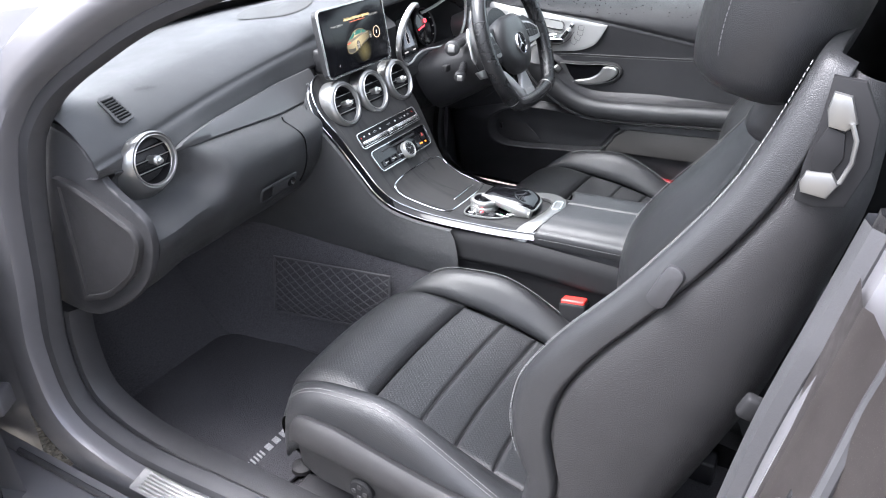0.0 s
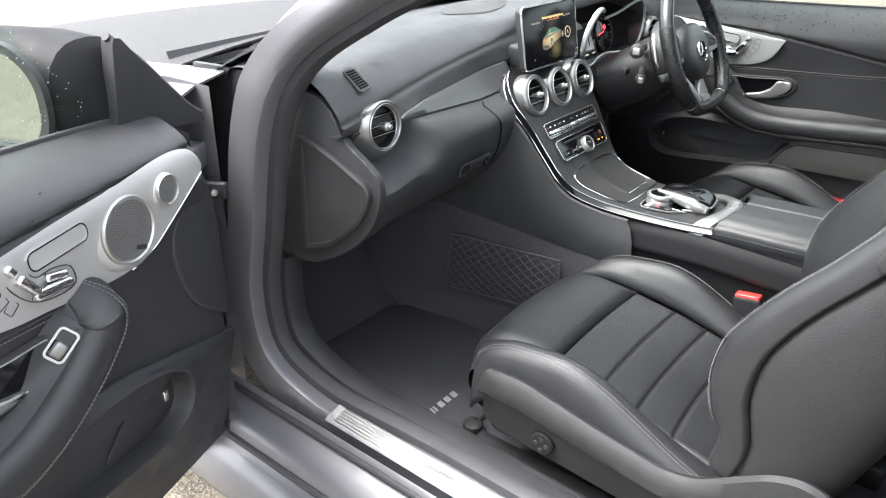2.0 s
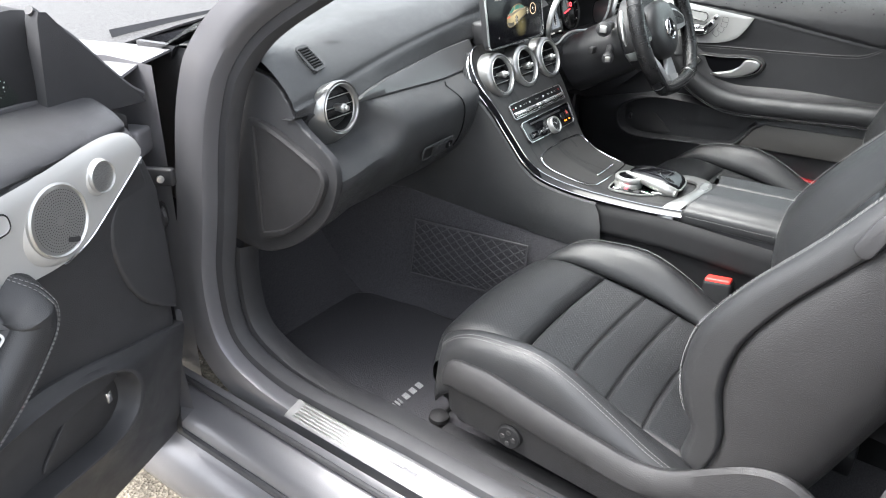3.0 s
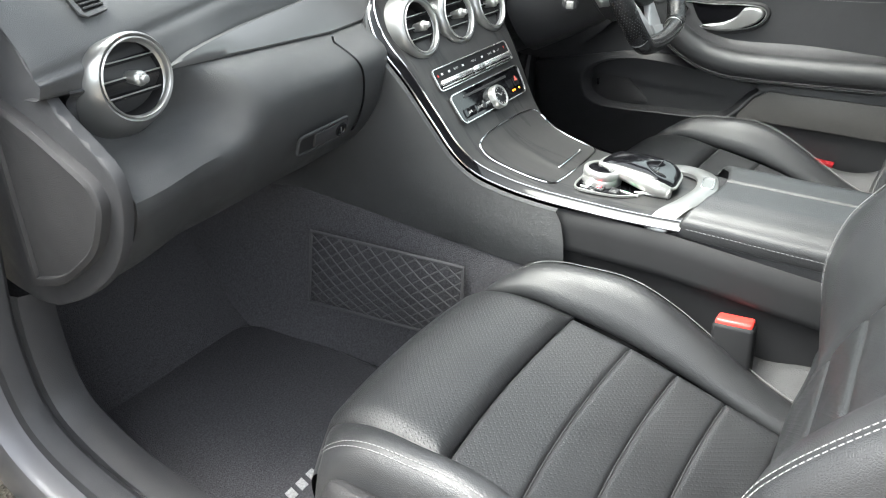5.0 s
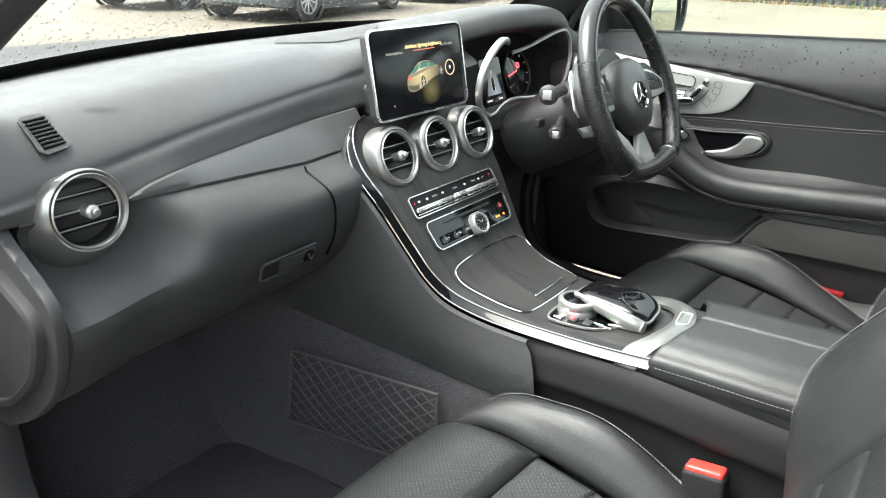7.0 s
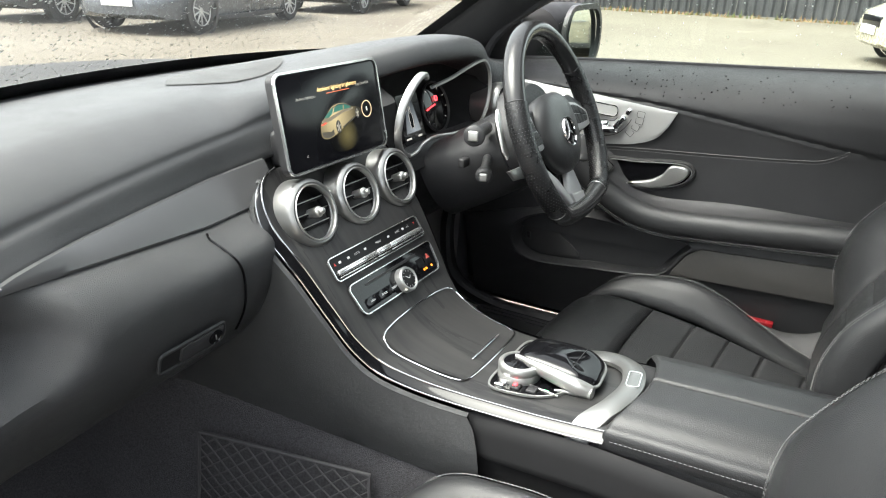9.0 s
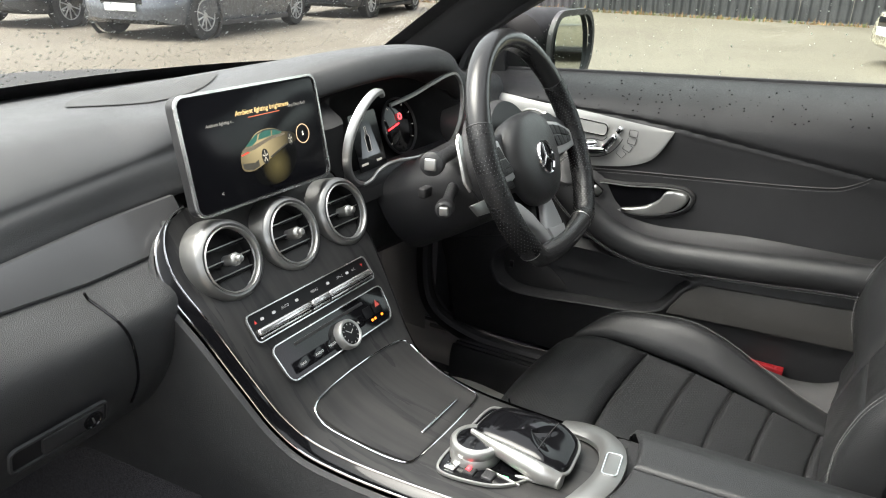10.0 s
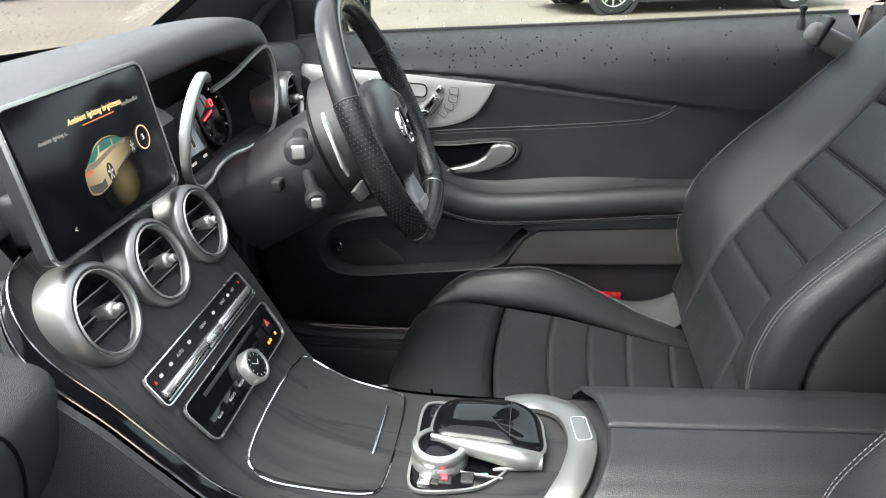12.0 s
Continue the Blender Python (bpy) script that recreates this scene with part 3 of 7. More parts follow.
# aluminium entry plate on the sill
plate = thing("sill_plate", (-0.715, -0.4, 0.41), "ribbed aluminium entry plate on the sill", "sill plate")
PX = [(0.696, 0.4145), (0.699, 0.417), (0.733, 0.4075), (0.737, 0.404)]
part("plate", thick(grid([[(-x, y, z) for x, z in PX] for y in (0.03, 0.02, -0.2, -0.5, -0.80)]), 0.002), material("dull_entry_plate", (0.27, 0.27, 0.27), 0.42, metal=0.6, vary=0.1, scale=40, grain=0.1, grain_scale=700), plate)
for k in range(6):
    x = 0.701 + k * 0.0058
    part("rib", rbox(0.0028, 0.235, 0.0016, 0.0006, pose(-x, -0.105, interp(x, PX) + 0.0008)), SILVER, plate)
part("lit_bar", rbox(0.026, 0.30, 0.0014, 0.0005, pose(-0.716, -0.40, 0.4130, 0, -15)), material("pale_bright_metal", (0.36, 0.36, 0.36), 0.35, metal=0.6), plate, "plain bright centre bar")

# inner kick trim that follows the opening from the sill up the front
flat_out = lambda i: interp(i, [(60, 1.0), (76, 1.0), (96, 0.0)])
part("kick_trim", aperture(lambda i: [(0.588, 0.05), (0.596, lerp(0.030, 0.012, flat_out(i))), (0.608, lerp(0.010, -0.014, flat_out(i))), (0.632, lerp(0.006, -0.020, flat_out(i))), (0.652, lerp(0.006, -0.014, flat_out(i))), (0.658, lerp(0.010, 0.0, flat_out(i)))], -1, 60, 97), PLASTIC, car, "black kick trim beside the footwell")
# door check strap, cable boot, hinges
chk = part("check_strap", rbox(0.014, 0.10, 0.030, 0.004, pose(-0.775, 0.270, 0.812, 0, 0, 30)), PLASTIC, car)
part("strap_bolt", revolve([(0.006, 0), (0.006, 0.004), (0.0005, 0.005)], 12, facing((-0.770, 0.238, 0.812), (-0.3, -1, 0))), SILVER, chk)
rows = []
for k in range(14):
    t = k / 13
    r = 0.019 + 0.004 * (k % 2)
    c = Vector((-0.748, 0.275, 0.735)).lerp(Vector((-0.835, 0.225, 0.715)), t)
    rows.append([c + Vector((0.3 * r * math.cos(a), r * math.cos(a), r * math.sin(a))) for a in np.linspace(0, 2 * math.pi, 16, endpoint=False)])
part("cable_boot", grid(rows, close_u=True, caps=True), SHELL, car, "ribbed rubber cable boot")
for z in (0.50, 0.86):
    part("door_hinge", rbox(0.05, 0.07, 0.045, 0.008, pose(-0.77, 0.315, z, 0, 0, 30)), PAINT, car)
# lock striker, belt guide on the lock pillar
gd = thing("seat_belt", (-0.655, -0.86, 0.86), "black belt with its guide on the lock pillar", "seat belt")
part("belt_guide", rbox(0.014, 0.018, 0.026, 0.005, pose(-0.660, -0.846, 0.881, 20, 0, 10)), DARK, gd)
part("belt_web", rbox(0.004, 0.046, 0.55, 0.001, pose(-0.640, -0.880, 0.60)), DARK, gd)
gd2 = thing("seat_belt", (0.66, -0.80, 1.02), "driver belt in its grey feeder arm", "seat belt")
part("belt_feeder", rbox(0.034, 0.080, 0.036, 0.014, pose(0.650, -0.815, 1.015, 25, 0, 0)), material("pale_grey_feeder", (0.16, 0.155, 0.15), 0.45, grain=0.1, grain_scale=900), gd2, "grey plastic belt feeder")
part("feeder_band", rbox(0.038, 0.012, 0.050, 0.005, pose(0.650, -0.80, 1.030, 25)), PLASTIC, gd2)
part("belt_web", rbox(0.004, 0.044, 0.60, 0.001, pose(0.652, -0.82, 0.72)), PLASTIC, gd2)
part("lock_pin", revolve([(0.007, -0.02), (0.007, 0.0), (0.0045, 0.004), (0.0045, 0.016), (0.006, 0.018), (0.006, 0.024), (0.0005, 0.026)], 16, pose(0.700, -0.785, 1.040)), PLASTIC, gd2)

# ---- floor mats ----
mat1 = thing("floor_mat", (-0.42, 0.05, 0.34), "black carpet mat with a small pale badge", "floor mat")
outl = [(p.x, p.y) for p in catmull([(-0.605, -0.13, 0), (-0.40, -0.135, 0), (-0.235, -0.12, 0), (-0.225, 0.05, 0), (-0.24, 0.22, 0), (-0.28, 0.285, 0), (-0.56, 0.285, 0), (-0.60, 0.24, 0), (-0.61, 0.03, 0)], 5, closed=True)]
MATM = material("ribbed_mat_pile", (0.064, 0.063, 0.068), 0.95, spec=0.1, vary=0.35, scale=360, grain=1.0, grain_scale=480, dust=0.15)
part("mat_carpet", prism(outl, 0.008, 0.003, pose(0, 0, 0.334)), MATM, mat1)
part("binding", tube([(x, y, 0.337) for x, y in outl], 0.005, 8, closed=True, up=(0, 0, 1)), PLASTIC, mat1, "stitched black binding")
BADGE = material("worn_pale_thread", (0.34, 0.34, 0.34), 0.8, vary=0.25, scale=300, grain=0.5, grain_scale=900)
for k in range(5):
    part("badge_bar", prism([(0, 0), (0.004, 0), (0.0078, 0.016), (0.0038, 0.016)], 0.0015, 0, pose(-0.560 + 0.0085 * k, -0.068, 0.342)), BADGE, mat1)
for k in range(3):
    x = -0.512 + 0.021 * k
    part("badge_shape", prism([(0, 0), (0.013, 0), (0.0165, 0.016), (0.0035, 0.016)], 0.0015, 0, pose(x, -0.068, 0.342)), BADGE, mat1)
part("retainer", revolve([(0.020, 0.0), (0.019, 0.008), (0.014, 0.011), (0.0005, 0.012)], 24, pose(-0.516, -0.150, 0.342)), SHELL, mat1, "round mat retainer")
mat2 = thing("floor_mat", (0.42, 0.05, 0.34), "black carpet mat on the driver side", "floor mat")
part("mat_carpet", prism([(-x, y) for x, y in reversed(outl)], 0.008, 0.003, pose(0, 0, 0.334)), MATM, mat2)
paper = thing("paper_sheet", (0.59, 0.06, 0.345), "crumpled white paper sheet on the driver floor", "paper")
rows = [[(lerp(0.560, 0.615, a), lerp(-0.12, 0.17, b), 0.346 + 0.004 * math.sin(9 * b + 3 * a)) for a in np.linspace(0, 1, 5)] for b in np.linspace(0, 1, 12)]
part("sheet", thick(grid(rows), 0.0008), material("white_paper", (0.75, 0.74, 0.70), 0.8), paper)
ped = thing("pedal_set", (0.36, 0.33, 0.42), "black rubber pedals in the driver footwell", "pedals")
for x, w in ((0.30, 0.085), (0.43, 0.05)):
    part("pedal_pad", rbox(w, 0.02, 0.085, 0.006, pose(x, 0.315, 0.47, -35)), PLASTIC, ped)
    part("pedal_arm", rbox(0.012, 0.02, 0.30, 0.004, pose(x, 0.36, 0.62, -12)), PLASTIC, ped)
def text_mesh(words, size, m, align="CENTER", shear=0.0):
    cu = bpy.data.curves.new("lettering", "FONT")
    cu.body, cu.size, cu.align_x, cu.align_y, cu.shear = words, size, align, "CENTER", shear
    cu.resolution_u = 2
    ob = bpy.data.objects.new("lettering", cu)
    me = bpy.data.meshes.new_from_object(ob)
    b2 = bmesh.new()
    b2.from_mesh(me)
    bpy.data.objects.remove(ob)
    bpy.data.curves.remove(cu)
    bpy.data.meshes.remove(me)
    return merge(b2, m)


# ---- dashboard ----
dash = thing("dashboard", (0, 0.3, 0.9), "black soft-touch dashboard with satin trim strip and round vents", "dashboard")


def nose(x):
    return smooth_table(x, [(-0.66, 0.035), (-0.3, 0.095), (0.0, 0.128), (0.10, 0.122), (0.17, 0.095), (0.24, 0.062), (0.33, 0.044), (0.45, 0.042), (0.50, 0.052), (0.56, 0.05), (0.66, 0.05)])


def hood(x):
    """Height of the cowl over the instruments."""
    return smooth_table(x, [(-0.02, 0.0), (0.08, 0.010), (0.16, 0.036), (0.24, 0.056), (0.33, 0.064), (0.41, 0.062), (0.46, 0.050), (0.505, 0.022), (0.55, 0.004), (0.60, 0.0)])


def strip_low(x):
    return interp(x, [(-0.66, 0.030), (-0.513, 0.036), (-0.24, 0.060), (0, 0.075)]), interp(x, [(-0.66, 0.926), (-0.513, 0.921), (-0.24, 0.900), (-0.15, 0.902), (0, 0.905)])


def strip_top(x):
    return interp(x, [(-0.66, 0.034), (-0.513, 0.038), (-0.46, 0.046), (-0.40, 0.062), (-0.2, 0.092), (0.0, 0.10)]), interp(x, [(-0.66, 0.928), (-0.513, 0.922), (-0.49, 0.929), (-0.46, 0.933), (-0.40, 0.936), (-0.2, 0.945), (0.0, 0.953)])


def pad_profile(x):
    n, hd = nose(x), hood(x)
    low_crease = smooth_table(x, [(-0.66, 0.942), (-0.6, 0.947), (-0.5, 0.957), (-0.35, 0.971), (-0.1, 0.988), (0.0, 0.991)])
    right = min(1.0, max(0.0, (x + 0.12) / 0.12))
    top = lerp(low_crease, 0.972 + 0.02 * (1 - (x / 0.66) ** 2) + hd, right)
    end = 0.475 - 0.38 * x * x
    crown = 1.010 + 0.022 * (1 - (x / 0.66) ** 2)
    crest = crown - 0.004 + hd * 0.88
    base = 0.998 + 0.012 * (1 - (x / 0.66) ** 2)
    yt, zt = strip_top(min(x, 0.0))
    face = [(yt + 0.03, zt - 0.008), (yt + 0.004, zt - 0.003), (lerp(yt, n, 0.5) - 0.002, lerp(zt, top, 0.35)), (n - 0.006, lerp(zt, top, 0.8)), (n, top)]
    cave = [(n + 0.11, top - 0.034), (n + 0.055, top - 0.022), (n + 0.016, top - 0.013), (n + 0.002, top - 0.006), (n, top)]
    k = min(1.0, max(0.0, (x - 0.0) / 0.10))
    k = k * k * (3 - 2 * k)
    if x > 0.5:
        face = [(0.09, 0.915), (0.055, 0.925), (0.05, 0.945), (n + 0.002, lerp(0.95, top, 0.6)), (n, top)]
        k = interp(x, [(0.50, 1.0), (0.56, 0.0)])
    return [(lerp(a[0], b[0], k), lerp(a[1], b[1], k)) for a, b in zip(face, cave)] + [(n + 0.003, lerp(top, crest, lerp(0.16, 0.45, right))), (n + lerp(0.034, 0.014, right), lerp(top, crest, lerp(0.66, 0.88, right))), (n + 0.070, crest - 0.001),
            (lerp(n, end, 0.5), lerp(crown, base, 0.15) + hd * 0.42), (lerp(n, end, 0.8), lerp(crown, base, 0.65) + hd * 0.08), (end, base - 0.004), (end + 0.02, base - 0.03)]


XS = list(np.linspace(-0.656, 0.656, 92))
pad = part("dash_pad", grid([catmull([(x, y, z) for y, z in pad_profile(x)], 4) for x in XS]), DASH, dash, "grey-black soft dash top")


def pad_at(x, y):
    """Height of the pad's top at a place."""
    P = catmull([(0, a, b) for a, b in pad_profile(x)], 6)[24:]
    return interp(y, [(p.y, p.z) for p in P])


# centre speaker grille: a leaf-shaped perforated insert
GR = []
for t in np.linspace(0, 1, 25):
    x = lerp(-0.105, 0.135, t)
    half_w = 0.062 * math.sin(math.pi * t) ** 0.75
    GR.append((x, 0.262 + 0.012 * math.sin(math.pi * t), half_w))
GRILLE = material("perforated_speaker_grille", (0.06, 0.059, 0.057), 0.55, vary=0.05)
rows = [[(x, y + hw * k, pad_at(x, y + hw * k) + 0.0014) for k in np.linspace(-1, 1, 9)] for x, y, hw in GR]
g = part("speaker_grille", grid(rows), GRILLE, pad, "perforated grey speaker grille")
bmh = bmesh.new()
for i in range(62):
    for j in range(31):
        t = (i + 0.5 * (j % 2)) / 62
        x = lerp(-0.105, 0.135, t)
        hw = 0.062 * math.sin(math.pi * t) ** 0.75 - 0.002
        y = 0.262 + 0.012 * math.sin(math.pi * t) + (j - 15) * 0.0041
        if abs(y - 0.262 - 0.012 * math.sin(math.pi * t)) < hw:
            bmesh.ops.create_circle(bmh, cap_ends=True, segments=5, radius=0.0011, matrix=pose(x, y, pad_at(x, y) + 0.0020))
tagged(part("grille_hole", bmh, GLOSS_BLACK, g, smooth=False), kind="stuff")
# demister outlet at the end of the pad
DX, DY = -0.567, 0.089
dn = Vector((pad_at(DX - 0.005, DY) - pad_at(DX + 0.005, DY), pad_at(DX, DY - 0.005) - pad_at(DX, DY + 0.005), 0.010)).normalized()
dm = facing(Vector((DX, DY, pad_at(DX, DY))) + dn * 0.0016, dn, (-0.1, 1, 0))
dv = part("demister_outlet", ring_outline([(-0.015, -0.023), (-0.012, -0.026), (0.012, -0.023), (0.016, -0.019), (0.015, 0.019), (0.011, 0.022), (-0.009, 0.022), (-0.012, 0.019)], 0.005, 0.0025, 0, dm), DASH, dash, "slatted black side demister")
part("outlet_well", prism([(-0.014, -0.024), (0.014, -0.021), (0.014, 0.020), (-0.010, 0.020)], 0.0012, 0, dm), DARK, dv)
for k in range(8):
    part("outlet_slat", rbox(0.024, 0.0020, 0.004, 0.0006, dm @ pose(0.001, -0.0185 + 0.0052 * k, 0.0030, 30, 0, 3)), SOFT, dv)
en = Vector((0, pad_at(-0.49, 0.105) - pad_at(-0.49, 0.115), 0.010)).normalized()
part("emboss", text_mesh("AIRBAG", 0.011, facing(Vector((-0.49, 0.110, pad_at(-0.49, 0.110))) + en * 0.0008, en, (0.1, 1, 0))), PLASTIC, dash, "embossed word on the dash pad")


def strip_rows(x0, x1, n):
    rows = []
    for x in np.linspace(x0, x1, n):
        (y0, z0), (y1, z1) = strip_low(x), strip_top(x)
        rows.append([(x, y0 + 0.02, z0 - 0.004), (x, y0, z0 - 0.001), (x, y0 - 0.001, z0 + 0.002), (x, lerp(y0, y1, 0.5) - 0.002, lerp(z0, z1, 0.5) + 0.002), (x, y1 - 0.002, z1), (x, y1 + 0.02, z1)])
    return rows


STRIP = material("satin_grey_trim", (0.15, 0.15, 0.152), 0.32, metal=0.5, vary=0.03, rough_vary=0.02)
part("trim_strip", grid(strip_rows(-0.512, -0.10, 30)), STRIP, dash, "satin dark grey trim strip")


def lower_profile(x):
    y0, z0 = strip_low(min(x, 0)) if x < 0 else (0.07, 0.90)
    b = soft_interp(x, [(-0.66, -0.036), (-0.62, -0.034), (-0.5, -0.012), (-0.3, 0.0), (-0.20, 0.008), (-0.12, 0.030), (0, 0.05), (0.15, 0.09), (0.25, 0.06), (0.66, 0.03)])
    up = soft_interp(x, [(-0.66, 0.045), (-0.50, 0.042), (-0.44, lerp(y0, b, 0.5))]) if x < -0.44 else lerp(y0, b, 0.5)
    return [(y0 + 0.02, z0 + 0.002), (y0 + 0.003, z0 - 0.001), (up, z0 - 0.013), (soft_interp(x, [(-0.636, -0.010), (-0.615, 0.044), (-0.51, 0.044), (-0.43, b + 0.002)]) if x < -0.43 else b + 0.002, 0.868), (b + 0.003, 0.832), (b + 0.02, 0.785), (b + 0.055, 0.738), (b + 0.11, 0.70), (b + 0.19, 0.675), (0.30, 0.67), (0.42, 0.70), (0.5, 0.8)]


rows = [catmull([(x, y, z) for y, z in lower_profile(x)], 4) for x in np.linspace(-0.628, -0.06, 54)]
low = part("lower_panel", grid(rows), SOFT, dash, "black leather-look knee panel and glovebox")
rows = [catmull([(x, y, z) for y, z in lower_profile(x)], 4) for x in np.linspace(0.15, 0.628, 40)]
part("lower_panel", grid(rows), PLASTIC, dash, "black driver-side knee panel")


def low_at(x, z, off=-0.0015):
    P = catmull([(0, y, zz) for y, zz in lower_profile(x)], 6)[10:44]
    P.sort(key=lambda p: p.z)
    return Vector((x, interp(z, [(p.z, p.y) for p in P]) + off, z))


# seam of the glovebox, and its recessed latch
seam = catmull([(-0.258, 0, 0.902), (-0.248, 0, 0.878), (-0.240, 0, 0.852), (-0.234, 0, 0.825), (-0.229, 0, 0.795), (-0.228, 0, 0.765)], 6)
part("glovebox_seam", tube([low_at(p.x, p.z, -0.0008) for p in seam], 0.0016, 6), GLOSS_BLACK, dash)
p0 = low_at(-0.325, 0.795, -0.0080)
lm = facing(p0, (0.0, -0.93, -0.30), (0.0, -0.2, 1), 0) @ pose(0, 0, 0, 0, 0, 2)
lt = part("glovebox_latch", ring_outline(rrect(0.094, 0.027, 0.006), 0.0025, 0.0035, 0, lm), SOFT, dash, "recessed glovebox latch with lock")
part("latch_well", prism(rrect(0.092, 0.025, 0.005), 0.0012, 0, lm), DARK, lt, "dark finger recess")
part("latch_grip", prism(rrect(0.062, 0.021, 0.003), 0.004, 0.0015, lm @ pose(0.013, 0, 0.0004)), PLASTIC, lt, "black latch grip")
lk = part("latch_lock", revolve([(0.0095, 0.004), (0.0095, 0.0062), (0.0082, 0.0066), (0.0074, 0.0054), (0.0004, 0.0054)], 24, lm @ pose(0.031, 0, 0)), GLOSS_BLACK, lt, "round black key lock")
part("key_slot", rbox(0.0018, 0.009, 0.0010, 0.0004, lm @ pose(0.031, 0, 0.0058, 0, 0, 18)), SILVER, lk)
for x0, side in ((-0.635, -1), (0.635, 1)):
    m = Matrix(((0, 0, side, x0), (1, 0, 0, 0), (0, 1, 0, 0), (0, 0, 0, 1)))
    big = [(p.x, p.z) for p in catmull([(0.44, 0, 0.985), (0.30, 0, 0.992), (0.17, 0, 0.988), (0.09, 0, 0.975), (0.058, 0, 0.945), (0.047, 0, 0.926), (0.026, 0, 0.908), (-0.010, 0, 0.886), (-0.033, 0, 0.868), (-0.039, 0, 0.840), (-0.017, 0, 0.776), (0.04, 0, 0.716), (0.115, 0, 0.670), (0.17, 0, 0.655), (0.44, 0, 0.70)], 5)]
    part("end_panel", prism(big, 0.012, 0.004, m), PLASTIC, dash)
    cap = [(p.x, p.z) for p in catmull([(0.145, 0, 0.906), (0.113, 0, 0.905), (0.068, 0, 0.892), (0.020, 0, 0.872), (-0.013, 0, 0.856), (-0.022, 0, 0.838), (-0.012, 0, 0.808), (0.006, 0, 0.778), (0.045, 0, 0.742), (0.086, 0, 0.712), (0.145, 0, 0.688)], 4)]
    cy0, cz0 = sum(p[0] for p in cap) / len(cap), sum(p[1] for p in cap) / len(cap)
    ring = lambda k, h: [(x0 + side * h, cy0 + (y - cy0) * k, cz0 + (z - cz0) * k) for y, z in cap]
    part("end_cap", grid([ring(1.0, 0.010), ring(1.0, 0.019), ring(0.99, 0.0215), ring(0.90, 0.024), ring(0.875, 0.0235), ring(0.865, 0.0195), ring(0.4, 0.0195), ring(0.01, 0.0195)], close_u=True), SHELL, dash, "removable black end cap")


VENT = material("satin_grey_vent_bezel", (0.30, 0.30, 0.295), 0.36, metal=0.85, vary=0.04)


def vent(at, normal, r, bezel, back=1.06, skew=(0.0, 0.0)):
    """skew: how far the foot of the bowl lies off the axis of the outlet."""
    m = facing(at, normal)
    bowl = [(r * 1.02, -0.06), (bezel * back, -0.055), (bezel * back, -0.045), (bezel * lerp(1, back, 0.85), -0.034), (bezel * lerp(1, back, 0.55), -0.021), (bezel * lerp(1, back, 0.22), -0.009), (bezel, -0.004), (bezel * 0.97, -0.001), (r * 1.06, 0.002), (r, 0.001), (r * 0.985, -0.004), (r * 0.93, -0.006)]
    turn = [2 * math.pi * k / 56 for k in range(56)]
    v = part("air_vent", merge(grid([[(q * math.cos(a) + skew[0] * min(1, -h / 0.04 if h < 0 else 0), q * math.sin(a) + skew[1] * min(1, -h / 0.04 if h < 0 else 0), h) for a in turn] for q, h in bowl], close_u=True), m), VENT, dash, "round satin silver air vent")
    part("ring", revolve([(r * 0.99, 0.0015), (r * 0.96, 0.003), (r * 0.93, 0.0015), (r * 0.92, -0.003)], 56, m), SILVER, v)
    part("well", revolve([(r * 0.94, -0.0055), (r * 0.92, -0.009), (r * 0.91, -0.034), (0.0005, -0.036)], 40, m), DARK, v)
    for k in (-1, 0, 1):
        h = k * r * 0.42
        w = math.sqrt(max(0, (r * 0.9) ** 2 - h * h)) * 2
        part("slat", rbox(w, 0.0022, 0.02, 0.0008, m @ pose(0, h, -0.018, 8)), DARK, v)
        part("slat_edge", rbox(w, 0.0016, 0.0012, 0.0005, m @ pose(0, h + 0.0012, -0.0075, 8)), SILVER, v)
    part("knob", revolve([(0.0060, -0.012), (0.0064, -0.006), (0.0074, 0.002), (0.0078, 0.006), (0.0066, 0.0085), (0.0046, 0.0095), (0.0044, 0.014), (0.0034, 0.0155), (0.0004, 0.016)], 10, m), SILVER, v, "silver vent knob")
    return v


vent((-0.563, 0.026, 0.925), (0.03, -0.98, 0.10), 0.0395, 0.0455, 1.12, (-0.011, -0.020))
vent((0.530, 0.032, 0.935), (0.0, -0.98, 0.10), 0.039, 0.044, 1.04)
for x in (-0.100, 0.002, 0.104):
    vent((x, 0.008, 0.890), (0, -0.92, 0.36), 0.0385, 0.0465, 1.10)

# ---- the free-standing display ----
disp = thing("display_screen", (0, 0.06, 0.95), "free-standing black display with silver frame, switched on", "screen")
DM = facing((-0.013, 0.040, 1.003), (0, -0.983, 0.18))
part("housing", prism(rrect(0.222, 0.130, 0.012), -0.012, 0.0, DM), PLASTIC, disp)
part("frame", ring_outline(rrect(0.221, 0.129, 0.012), 0.0028, 0.0034, 0.0006, DM), POLISH, disp, "thin silver frame")
SCREEN = material("dark_screen_glass", (0.008, 0.008, 0.010), 0.16, rough_vary=0.04, spec=0.2)
face = part("glass_face", prism(rrect(0.217, 0.125, 0.011), 0.002, 0.0008, DM), SCREEN, disp, "glossy black screen")
part("foot", rbox(0.12, 0.05, 0.05, 0.008, pose(-0.013, 0.085, 0.955)), PLASTIC, disp)
part("back_cowl", rbox(0.17, 0.08, 0.022, 0.010, DM @ pose(0, -0.01, -0.020)), PLASTIC, disp)


def flat(outline, m):
    b2 = bmesh.new()
    b2.faces.new([b2.verts.new((a, b, 0)) for a, b in outline])
    return merge(b2, m)


